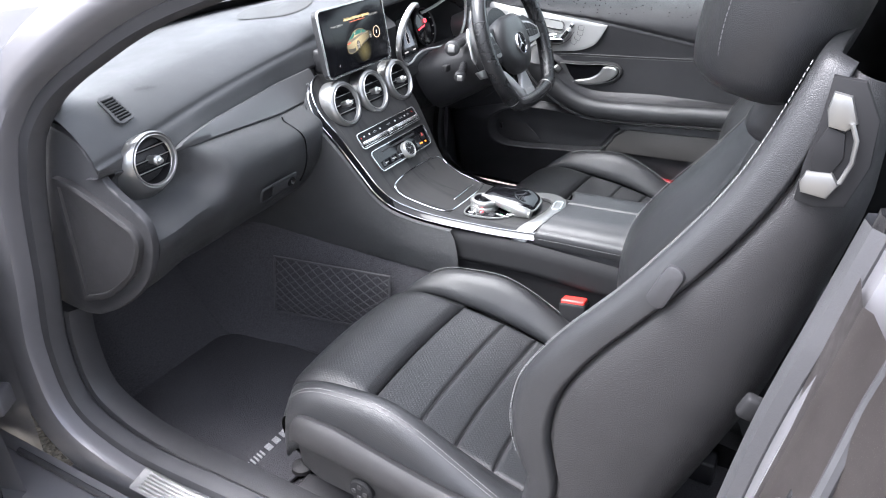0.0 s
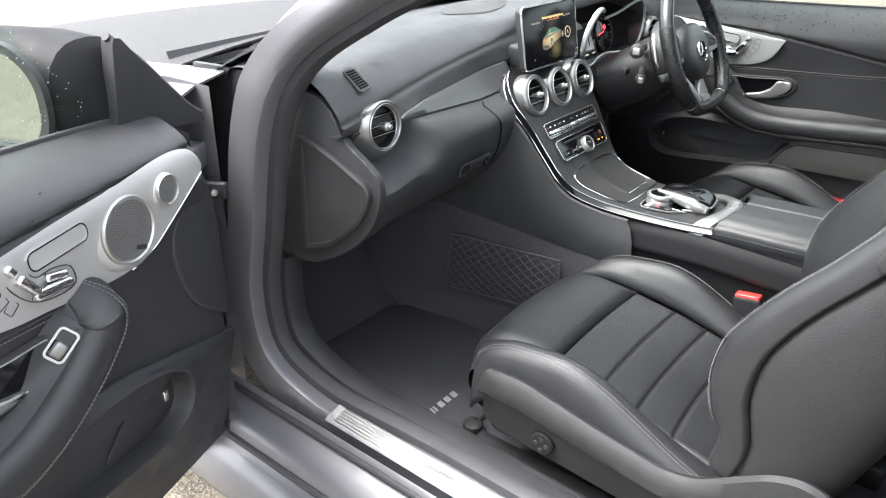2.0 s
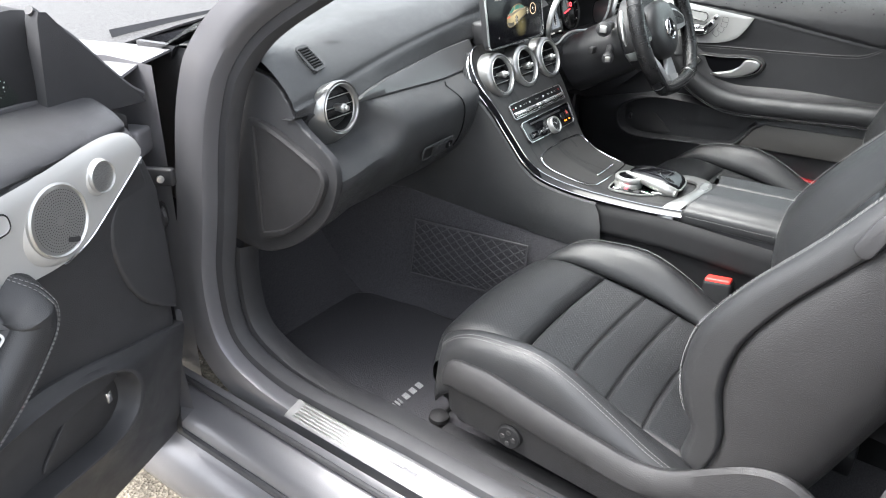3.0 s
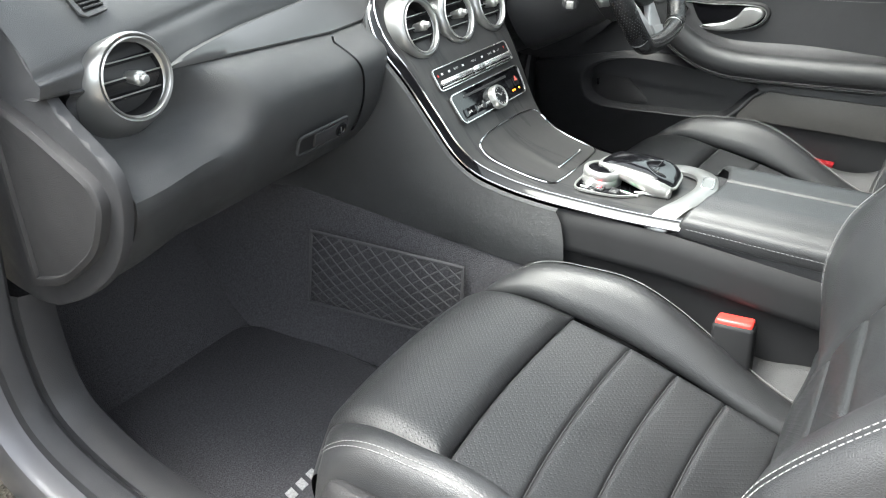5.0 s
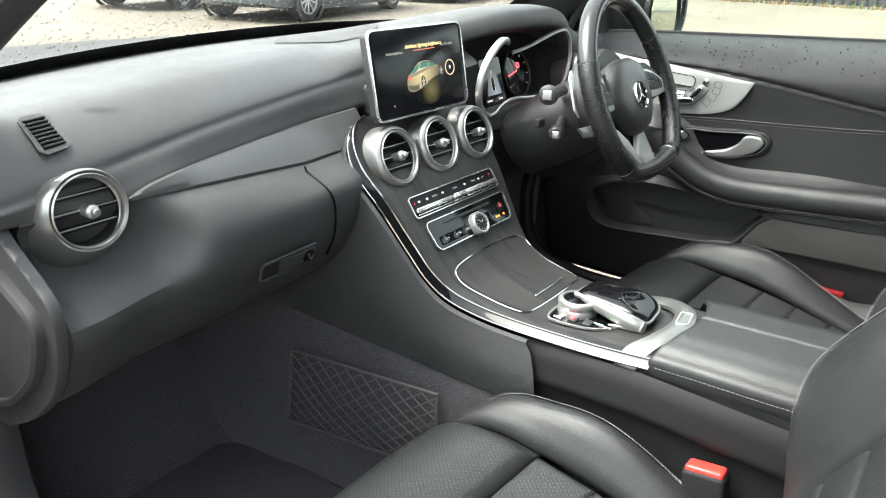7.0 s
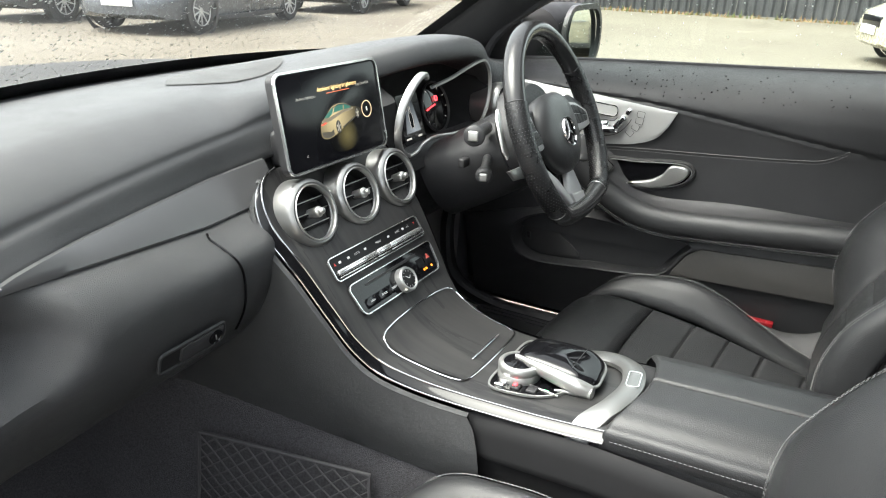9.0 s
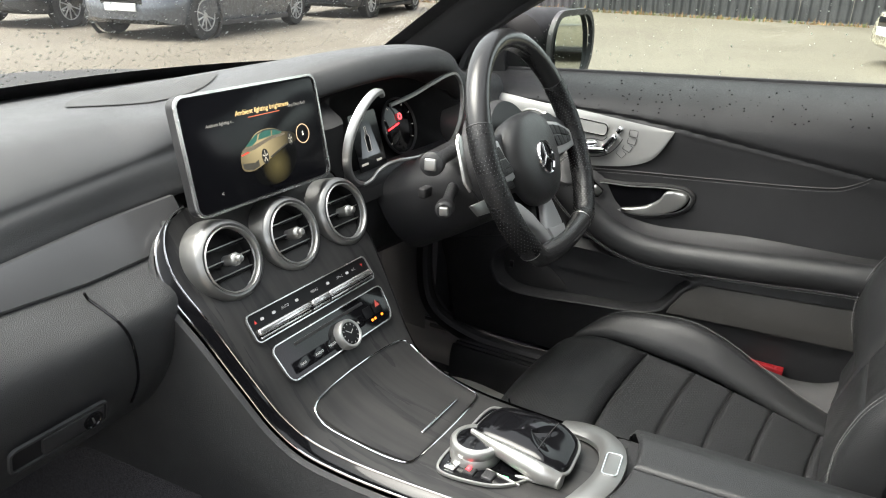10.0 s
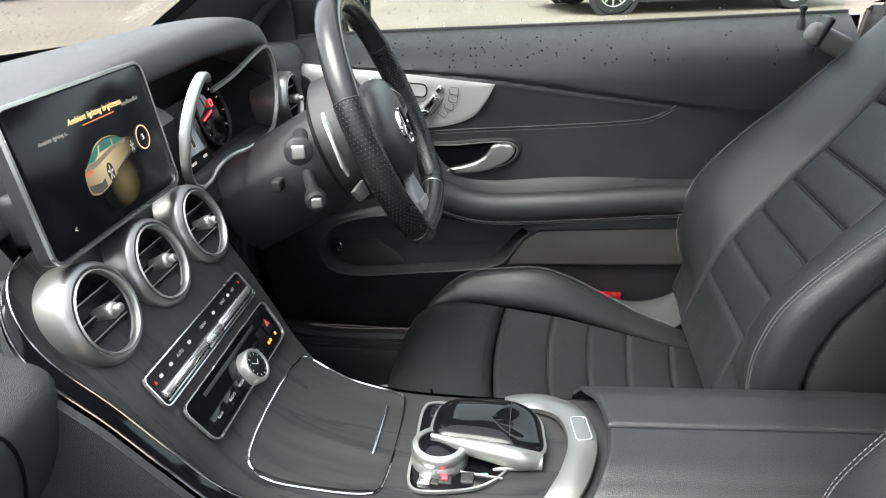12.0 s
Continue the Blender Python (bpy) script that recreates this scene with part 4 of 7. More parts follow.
SM = DM @ pose(0, 0, 0.0024)
AMBER = glowing("amber_screen_text", (0.75, 0.52, 0.22), 0.55)
DIM = glowing("dim_screen_text", (0.35, 0.33, 0.30), 0.25)
part("title_text", text_mesh("Ambient lighting brightness", 0.0080, SM @ pose(0.012, 0.036, 0), shear=0.15), AMBER, face)
part("side_text", text_mesh("Ambient lighting c...", 0.0052, SM @ pose(-0.056, 0.029, 0), shear=0.15), DIM, face)
part("side_text", text_mesh("Easy Entry/Exit", 0.0052, SM @ pose(0.070, 0.033, 0), shear=0.15), DIM, face)
part("title_line", rbox(0.052, 0.0008, 0.0002, 0.00005, SM @ pose(0.013, 0.0295, 0)), glowing("red_line", (0.55, 0.12, 0.05), 0.4), face)
part("value_text", text_mesh("5", 0.0075, SM @ pose(0.0720, -0.004, 0.0002)), glowing("white_text", (0.8, 0.78, 0.7), 0.6), face)
part("value_ring", ring_outline(circle(0.0115, 32), 0.001, 0.0002, 0, SM @ pose(0.0720, -0.004, 0)), glowing("ring_light", (0.5, 0.35, 0.22), 0.5), face)
part("back_sign", text_mesh("<", 0.008, SM @ pose(-0.072, -0.046, 0)), DIM, face)
# the car picture on the screen: floor glow, body, glass, wheels
def screen_picture(name, lo, hi, centre, radius, strength):
    """Light of the screen that fades away from a centre."""
    m = glowing(name, hi, strength)
    nt = m.node_tree
    mp = nt.nodes.new("ShaderNodeMapping")
    mp.inputs["Location"].default_value = tuple(-c / radius for c in centre)
    mp.inputs["Scale"].default_value = (1 / radius,) * 3
    g0 = nt.nodes.new("ShaderNodeTexGradient")
    g0.gradient_type = "SPHERICAL"
    nt.links.new(obj_coord(nt), mp.inputs["Vector"])
    nt.links.new(mp.outputs["Vector"], g0.inputs["Vector"])
    col = ramp(nt, g0.outputs["Fac"], [(0.0, lo), (1.0, hi)])
    b = nt.nodes["Principled BSDF"]
    b.inputs["Base Color"].default_value = (0.008, 0.008, 0.010, 1)
    b.inputs["Roughness"].default_value, b.inputs["Specular IOR Level"].default_value = 0.16, 0.2
    nt.links.new(col, b.inputs["Emission Color"])
    b.inputs["Base Color"].default_value = (0.01, 0.01, 0.01, 1)
    return m


PICTURE_GLOW = screen_picture("floor_glow", (0.0, 0.0, 0.0), (0.30, 0.25, 0.10), SM @ Vector((0.018, -0.032, 0)), 0.025, 0.10)
PICTURE_BODY = screen_picture("picture_body_light", (0.03, 0.026, 0.016), (0.55, 0.45, 0.25), SM @ Vector((-0.004, -0.004, 0)), 0.052, 0.27)
def picture(name, pts, mat0, lift, n=4):
    P = catmull([(x * 0.001, y * 0.001, 0) for x, y in pts], n, closed=True) if n > 1 else [Vector((x * 0.001, y * 0.001, 0)) for x, y in pts]
    return part(name, flat([(p.x, p.y) for p in P], SM @ pose(0, 0, lift)), mat0, face)


picture("picture_glow", [(-20, -32), (-8, -28), (14, -20), (40, -10), (54, -13), (52, -34), (34, -50), (10, -54), (-14, -48)], PICTURE_GLOW, 0.0001)
picture("picture_body", [(-36, -27), (-37, -16), (-34, -8), (-27, -3), (-18, 3), (-7, 10), (7, 12.5), (23, 11), (37, 5), (50, 2), (58, -3), (58, -9), (50, -11), (42, -11), (22, -18), (8, -23), (-10, -29), (-24, -31)], PICTURE_BODY, 0.0002)
picture("picture_roof", [(-8, 8.5), (7, 11.8), (23, 10.6), (37, 5), (36, 3.8), (22, 8.8), (8, 10.3), (-6, 8)], glowing("picture_roof_shade", (0.03, 0.03, 0.028), 0.25), 0.00025, 1)
picture("picture_shoulder", [(-33, -6), (-27, -3), (-16, -3.4), (17, 2.6), (40, 3), (40, 0.5), (16, -1), (-14, -8), (-30, -8.4)], glowing("picture_shoulder_light", (0.12, 0.10, 0.07), 0.3), 0.00025, 1)
TEAL = glowing("picture_teal", (0.02, 0.085, 0.065), 0.33)
picture("picture_glass", [(-27, -2.5), (-17, 3.5), (-8, 8.5), (-4, 8), (-8, 1), (-16, -3)], TEAL, 0.0003, 1)
picture("picture_glass", [(-5, 2), (-1, 8.5), (8, 10.5), (18, 9.8), (17, 3)], TEAL, 0.0003, 1)
picture("picture_glass", [(19, 3), (20, 9.5), (24, 9), (35, 4.5), (32, 3)], TEAL, 0.0003, 1)
picture("picture_light", [(-35, -10), (-25, -8), (-21, -9.5), (-25, -10.5), (-34, -12)], glowing("picture_red", (0.42, 0.05, 0.03), 0.4), 0.0003, 1)
picture("picture_bumper", [(-36, -20), (-16, -22.5), (-10, -20), (-10, -28), (-22, -30.5), (-34, -26.5)], glowing("picture_shade", (0.05, 0.045, 0.035), 0.25), 0.0003, 1)
picture("picture_sill", [(10, -20.5), (42, -9.5), (42, -11.5), (12, -22)], glowing("picture_sill_shade", (0.03, 0.028, 0.022), 0.25), 0.0003, 1)
for wx, wy, wr in ((1.5, -18.5, 9.2), (48, -6.5, 7.2)):
    picture("picture_wheel", [(wx + x * 0.60, wy + y) for x, y in circle(wr, 20)], glowing("picture_dark", (0.012, 0.012, 0.012), 0.3), 0.0004, 1)
    for k in range(5):
        a = 2 * math.pi * k / 5 + 0.3
        picture("picture_spoke", [(wx + 0.60 * q * wr * math.cos(a + o), wy + q * wr * math.sin(a + o)) for q, o in ((0.1, -0.6), (0.78, -0.16), (0.78, 0.16), (0.1, 0.6))], glowing("picture_rim", (0.34, 0.31, 0.25), 0.4), 0.0005, 1)

# ---- instruments ----
clu = thing("instrument_cluster", (0.33, 0.08, 0.92), "hooded twin-dial instrument cluster with red pointer", "instruments")
part("left_arc", sweep(catmull([(0.243, 0.043, 1.020), (0.236, 0.042, 1.0265), (0.222, 0.042, 1.026), (0.192, 0.042, 1.008), (0.168, 0.044, 0.976), (0.161, 0.046, 0.946), (0.170, 0.050, 0.920), (0.192, 0.053, 0.900), (0.208, 0.052, 0.895)], 8), [(-0.0062, -0.006), (-0.0055, 0.002), (-0.0025, 0.005), (0.0025, 0.005), (0.0055, 0.002), (0.0062, -0.006)], (0.15, -1, 0.1), scale=lambda t: 0.30 + 0.70 * math.sin(math.pi * min(1, 0.06 + t * 0.90)) ** 0.6), SILVER, clu, "satin silver arc of the cluster")
part("right_arc", sweep(catmull([(0.285, 0.060, 0.998), (0.330, 0.050, 1.008), (0.385, 0.044, 1.022), (0.427, 0.043, 1.029), (0.453, 0.043, 1.028), (0.471, 0.042, 1.010), (0.476, 0.041, 0.980), (0.470, 0.040, 0.950), (0.450, 0.038, 0.926), (0.415, 0.034, 0.912), (0.36, 0.030, 0.914)], 8), [(-0.003, -0.002), (-0.002, 0.003), (0.002, 0.003), (0.003, -0.002)], (0, -1, 0.1)), SILVER, clu)
part("lower_arc", tube(catmull([(0.204, 0.052, 0.894), (0.218, 0.046, 0.900), (0.226, 0.040, 0.912), (0.240, 0.034, 0.920), (0.262, 0.030, 0.922), (0.30, 0.028, 0.918), (0.36, 0.030, 0.914)], 6), 0.0028, 8), SILVER, clu)
rows = []
for v in np.linspace(0, 1, 14):
    row = []
    for x in np.linspace(0.10, 0.545, 30):
        zt = 0.972 + 0.02 * (1 - (x / 0.66) ** 2) + hood(x) - 0.012
        deep = smooth_table(v, [(0.0, 0.052), (0.12, 0.070), (0.3, 0.128), (0.6, 0.138), (0.85, 0.125), (1.0, 0.10)])
        wall = smooth_table(x, [(0.10, 0.0), (0.165, 0.0), (0.20, 0.85), (0.24, 1.0), (0.45, 1.0), (0.485, 0.7), (0.51, 0.0), (0.56, 0.0)])
        rim = smooth_table(x, [(0.10, 0.095), (0.165, 0.054), (0.25, 0.05), (0.48, 0.045), (0.56, 0.06)])
        row.append((x, lerp(max(rim, nose(x) + 0.02 if v > 0.9 else 0), max(deep, rim), wall), lerp(0.865, zt, v)))
    rows.append(row)
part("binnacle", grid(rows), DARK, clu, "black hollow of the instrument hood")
for cx0, cz in ((0.380, 0.944),):
    fm = facing((cx0, 0.108, cz), (0, -0.96, 0.28))
    dial = part("dial_face", revolve([(0.046, 0.0), (0.044, 0.001), (0.0005, 0.001)], 40, fm), GLOSS_BLACK, clu)
    part("dial_ring", revolve([(0.047, 0.0), (0.048, 0.004), (0.046, 0.006), (0.044, 0.002)], 40, fm), PLASTIC, dial)
    for k in range(9 if cx0 < 0.4 else 0):
        a = radians(220 - 32 * k)
        part("dial_mark", rbox(0.0038, 0.0009, 0.0006, 0.0002, fm @ pose(0.040 * math.cos(a), 0.038 * math.sin(a), 0.0015, 0, 0, math.degrees(a))), DIM, dial)
fm2 = facing((0.380, 0.106, 0.944), (0, -0.96, 0.28))
REDL = glowing("red_lamp", (0.9, 0.03, 0.04), 1.2)
part("pointer", rbox(0.034, 0.0022, 0.001, 0.0004, fm2 @ pose(-0.018, 0.002, 0.002, 0, 0, 12)), REDL, clu, "red lit pointer")
part("warning_lamp", ring_outline(rrect(0.0085, 0.0085, 0.003), 0.0022, 0.0006, 0, fm2 @ pose(0.004, 0.016, 0.002)), REDL, clu)
dm = facing((0.270, 0.092, 0.942), (0.05, -0.96, 0.28))
disp = part("centre_display", prism(rrect(0.074, 0.088, 0.004), 0.001, 0, dm), GLOSS_BLACK, clu, "dark lit instrument display")
part("display_field", prism([(-0.026, -0.024), (0.026, -0.024), (0.014, 0.030), (-0.008, 0.030)], 0.0002, 0, dm @ pose(0, 0, 0.001)), screen_picture("pale_display", (0.012, 0.016, 0.02), (0.30, 0.33, 0.36), dm @ Vector((0.006, -0.022, 0)), 0.052, 0.20), disp)
part("display_symbol", prism([(-0.006, -0.016), (0.004, -0.016), (0.005, 0.006), (0.001, 0.011), (0.001, 0.022), (-0.003, 0.022), (-0.003, 0.011), (-0.007, 0.006)], 0.0002, 0, dm @ pose(0, 0, 0.0014)), GLOSS_BLACK, disp)
part("symbol_line", ring_outline([(-0.006, -0.016), (0.004, -0.016), (0.005, 0.006), (0.001, 0.011), (0.001, 0.022), (-0.003, 0.022), (-0.003, 0.011), (-0.007, 0.006)], 0.0008, 0.0002, 0, dm @ pose(0, 0, 0.0015)), DIM, disp)
for x, w in ((-0.022, 0.018), (0.018, 0.014)):
    part("display_figure", rbox(w, 0.0034, 0.0003, 0.0001, dm @ pose(x, -0.033, 0.0012)), DIM, disp)
# ---- centre console ----
CX = 0.0
con = thing("centre_console", (0, -0.3, 0.33), "black wood-grain centre console with silver edging", "console")
CY = [(0.066, 0.945), (0.050, 0.918), (0.022, 0.880), (-0.016, 0.838), (-0.054, 0.784), (-0.084, 0.742), (-0.115, 0.717), (-0.16, 0.702), (-0.215, 0.694), (-0.30, 0.692), (-0.37, 0.695), (-0.41, 0.699)]
CPROF = catmull([(y, 0, z) for y, z in CY], 6)


def half(y):
    return smooth_table(y, [(-0.45, 0.092), (-0.36, 0.094), (-0.22, 0.106), (-0.10, 0.130), (-0.03, 0.152), (0.01, 0.161), (0.032, 0.162), (0.048, 0.155), (0.058, 0.143), (0.064, 0.126), (0.066, 0.110)])


def half_driver(y):
    return smooth_table(y, [(-0.45, 0.086), (-0.36, 0.088), (-0.27, 0.090), (-0.20, 0.091), (-0.15, 0.095), (-0.11, 0.102), (-0.084, 0.112), (-0.058, 0.121), (-0.016, 0.134), (0.004, 0.142), (0.03, 0.149), (0.048, 0.145), (0.058, 0.137), (0.064, 0.122), (0.066, 0.108)])


def con_z(y):
    return interp(y, sorted((p.x, p.z) for p in CPROF))


def con_pose(x, y, lift=0.0):
    """A pose on the fascia: z out of it, y up the slope."""
    a, b = con_z(y + 0.004), con_z(y - 0.004)
    t = Vector((0, 0.008, a - b)).normalized()
    n = Vector((1, 0, 0)).cross(t)
    return facing(Vector((CX + x, y, con_z(y))) + n * lift, n, t)


def wood():
    m = bpy.data.materials.new("open_pore_black_wood")
    m.use_nodes = True
    nt = m.node_tree
    b = nt.nodes["Principled BSDF"]
    w = noise_tex(nt, 9.0, 6.0, 0.6, stretch=(1.0, 0.10, 0.10))
    w2 = noise_tex(nt, 60.0, 4.0, 0.6, stretch=(1.0, 0.06, 0.06))
    ring = math_node(nt, "FRACT", math_node(nt, "MULTIPLY", w, 7.0))
    line = math_node(nt, "MINIMUM", math_node(nt, "MULTIPLY", ring, 4.5), 1.0)
    f = math_node(nt, "ADD", math_node(nt, "MULTIPLY", line, 0.34), math_node(nt, "MULTIPLY", w2, 0.75))
    b.inputs["Specular IOR Level"].default_value = 0.35
    nt.links.new(ramp(nt, f, [(0.25, (0.010, 0.010, 0.011)), (0.55, (0.021, 0.021, 0.022)), (0.9, (0.042, 0.041, 0.040))]), b.inputs["Base Color"])
    nt.links.new(ramp(nt, w2, [(0.3, (0.34,) * 3), (0.7, (0.50,) * 3)]), b.inputs["Roughness"])
    bump = nt.nodes.new("ShaderNodeBump")
    bump.inputs["Strength"].default_value, bump.inputs["Distance"].default_value = 0.25, 0.001
    nt.links.new(f, bump.inputs["Height"])
    nt.links.new(bump.outputs["Normal"], b.inputs["Normal"])
    return m


WOODM = wood()
rows = [[(CX + u * (half(p.x) if u < 0 else half_driver(p.x)), p.x, p.z - 0.004 * u ** 4) for u in np.linspace(-1, 1, 13)] for p in CPROF]
fascia = part("fascia", thick(grid(rows), 0.012), WOODM, con, "matt black open-pore wood fascia")


def cedge(off, dz, side=-1):
    return [(CX + side * ((half(p.x) if side < 0 else half_driver(p.x)) + off), p.x, p.z + dz) for p in CPROF]


for side in (-1, 1):
    P0, P1, P2 = cedge(0.001, -0.001, side), cedge(0.013 if side < 0 else 0.004, -0.010, side), cedge(0.016 if side < 0 else 0.005, -0.014, side)
    band = part("edge_band", grid([[a, (lerp(a[0], b[0], 0.5), lerp(a[1], b[1], 0.5), lerp(a[2], b[2], 0.5) + 0.002), b] for a, b in zip(P0, P1)]), GLOSS_BLACK, con, "glossy black side band")
    if side < 0:
        part("edge_line", tube(P0, 0.0011, 6), CHROME, band, "thin chrome edging line")
        part("edge_line", tube(P1, 0.0012, 6), CHROME, band)
    # padded flank, and the carpeted tunnel below it
    rows, rows2 = [], []
    for (x, y, z) in [p for p in P2 if p[1] > -0.245]:
        lowx = interp(y, [(-0.42, 0.116), (-0.25, 0.124), (-0.11, 0.135), (0.066, 0.190)]) - (0.0 if side < 0 else 0.022)
        lowz = interp(y, [(-0.42, 0.575), (-0.25, 0.572), (-0.11, 0.578), (0.066, 0.62)])
        yl = y + interp(y, [(-0.42, -0.02), (-0.22, -0.02), (-0.1, 0.02), (0.066, 0.12)])
        q = Vector((side * lowx, yl, lowz))
        a = Vector((x, y, z))
        row = [a, a + Vector((side * 0.006, 0, -0.003))]
        for t in (0.2, 0.45, 0.7, 0.9):
            row.append(a.lerp(q, t) + Vector((side * 0.010 * math.sin(math.pi * t), -0.01 * math.sin(math.pi * t), 0.006 * math.sin(math.pi * t))))
        row += [q, q + Vector((-side * 0.012, 0.01, -0.008))]
        rows.append(row)
        rows2.append([q + Vector((-side * 0.004, 0.0, 0.0)), q + Vector((side * 0.004, 0.0, -0.03)), Vector((side * (lowx + 0.02), yl, 0.45)), Vector((side * (lowx + 0.035), yl, 0.37)), Vector((side * (lowx + 0.06), yl, 0.325))])
    rows.insert(0, [p + Vector((side * 0.03, 0.17, -0.02)) for p in rows[0]])
    part("flank", grid(rows), SOFT, con, "black padded console flank")
    first = [Vector(p) + Vector((side * 0.03, 0.30, 0.02)) for p in rows2[0]]
    part("tunnel", grid([first] + rows2), CARPET, con, "carpeted tunnel side")
    # rear flank with a stepped ledge
    sec = [(0.104, 0.680), (0.112, 0.671), (0.1155, 0.657), (0.1165, 0.642), (0.1185, 0.633), (0.1185, 0.626), (0.116, 0.622), (0.109, 0.620), (0.107, 0.614), (0.108, 0.58), (0.112, 0.48), (0.124, 0.33)]
    rows = [[(side * (x + 0.006 * k), y, z - 0.012 * k) for x, z in sec] for k, y in ((0.6, -0.225), (0.3, -0.30), (0.0, -0.40), (0.6, -0.70), (1.0, -1.1))]
    part("rear_flank", grid(rows), DARK, con, "black stepped rear console side")
    part("flank_seam", tube([(side * 0.120, -0.240, 0.676), (side * 0.124, -0.246, 0.645), (side * 0.127, -0.254, 0.61), (side * 0.127, -0.262, 0.575)], 0.0014, 6), GLOSS_BLACK, con)

# silver ring round the end of the fascia
R0 = [(0.078, -0.330, 0.694), (0.077, -0.352, 0.698), (0.069, -0.377, 0.702), (0.046, -0.400, 0.707), (0.0, -0.411, 0.709), (-0.046, -0.402, 0.706), (-0.070, -0.391, 0.701), (-0.086, -0.382, 0.692), (-0.096, -0.376, 0.676), (-0.099, -0.374, 0.656)]
ringp = catmull([(CX + x, y, z) for x, y, z in R0], 8)
part("end_ring", sweep(ringp, [(-0.015, -0.004), (-0.0145, 0.001), (-0.007, 0.004), (0.007, 0.004), (0.0145, 0.001), (0.015, -0.004)], lambda t: (-1, 0, 0.1) if t > 0.93 else Vector((0, 0.05, 1)).lerp(Vector((-1, 0, 0.1)), max(0, (t - 0.62) / 0.31)), scale=lambda t: 0.75 + 0.25 * min(1, t / 0.15)), VENT, con, "broad satin silver end ring")
lab = part("ring_tag", ring_outline(rrect(0.038, 0.016, 0.004), 0.0012, 0.001, 0, facing((CX + 0.014, -0.410, 0.7130), (0, 0.05, 1), (0, 1, 0)) @ pose(0, 0, 0, 0, 0, 8)), CHROME, con)

# armrest: two padded halves with a seam between
def arm(u, v):
    y = -0.434 - v
    x = CX + u
    au = abs(u)
    edge = soft_interp(au, [(0.0, 0.0), (0.05, -0.002), (0.085, -0.012), (0.098, -0.026), (0.104, -0.050), (0.104, -0.08)])
    return x, y + (0.028 * (au / 0.1) ** 2 if v < 0.06 else 0.028 * (au / 0.1) ** 2 * max(0, 1 - (v - 0.06) / 0.05)), 0.728 + 0.012 * min(1, v / 0.25) + edge


def arm_n(u, v):
    p = Vector(arm(u, v))
    a = Vector(arm(u + 0.001, v)) - Vector(arm(u - 0.001, v))
    b = Vector(arm(u, v + 0.001)) - Vector(arm(u, v - 0.001))
    n = b.cross(a).normalized()
    return p, (n if n.z > 0 else -n)


for d in (-1, 1):
    lo = (lambda v: 0.001) if d > 0 else (lambda v: -0.1035)
    hi = (lambda v: 0.1035) if d > 0 else (lambda v: -0.001)
    part("armrest_pad", puffed(arm_n, lo, hi, 0.0, 0.46, 30, 36, 0.0025, 0.006, 0.004, (0.104, 0.46)), LEATHER, con, "black leather armrest pad")
    row = [arm_n(d * 0.1005, v)[0] + arm_n(d * 0.1005, v)[1] * 0.0045 for v in np.linspace(0.012, 0.45, 60)]
    part("stitching", stitches(row), STITCH, con, "pale grey stitching")
part("armrest_box", rbox(0.192, 0.52, 0.06, 0.01, pose(CX, -0.650, 0.666)), PLASTIC, con)


def panel_outline(w, h, r, taper=0.0):
    return [(x * (1 + taper * y / h), y) for x, y in rrect(w, h, r, 6)]


SWITCH = material("satin_switch_black", (0.006, 0.006, 0.007), 0.38, spec=0.28)
ICON = material("pale_icon_print", (0.6, 0.6, 0.6), 0.6, vary=0.05)
# climate strip
km = con_pose(-0.010, -0.030, 0.0015)
cl = part("climate_strip", ring_outline(panel_outline(0.218, 0.033, 0.006), 0.0015, 0.003, 0, km), POLISH, con, "climate switch strip in a silver frame")
part("strip_face", prism(panel_outline(0.216, 0.031, 0.005), 0.0015, 0, km), SWITCH, cl)
for x, w in ((-0.0615, 0.086), (0.0615, 0.086), (0.0, 0.032)):
    rb = part("rocker_bar", rbox(w, 0.0082, 0.008 if w > 0.05 else 0.012, 0.0028, km @ pose(x, -0.0062, 0.004)), POLISH, cl, "polished rocker bar")
    part("rocker_ledge", rbox(w - 0.002, 0.0024, 0.004, 0.0009, km @ pose(x, -0.0128, 0.003)), POLISH, rb)
    part("rocker_gap", rbox(w, 0.0018, 0.002, 0.0006, km @ pose(x, -0.0108, 0.0026)), GLOSS_BLACK, rb)
for x, wd in ((-0.050, "AUTO"), (0.002, "MENU"), (0.052, "SYNC"), (0.080, "A/C")):
    part("switch_word", text_mesh(wd, 0.0046, km @ pose(x, 0.0065, 0.0017)), ICON, cl)
for x in (-0.088, -0.069, -0.030, 0.028, 0.067):
    part("switch_icon", prism(rrect(0.0052, 0.0032, 0.0012), 0.0003, 0, km @ pose(x, 0.0065, 0.0015)), ICON, cl)
part("heat_mark", flat([(-0.002, -0.002), (0.002, -0.002), (0, 0.002)], km @ pose(-0.099, 0.0065, 0.0017)), RED, cl)
part("heat_mark", flat([(-0.002, 0.002), (0.002, 0.002), (0, -0.002)], km @ pose(0.098, 0.0065, 0.0017)), RED, cl)
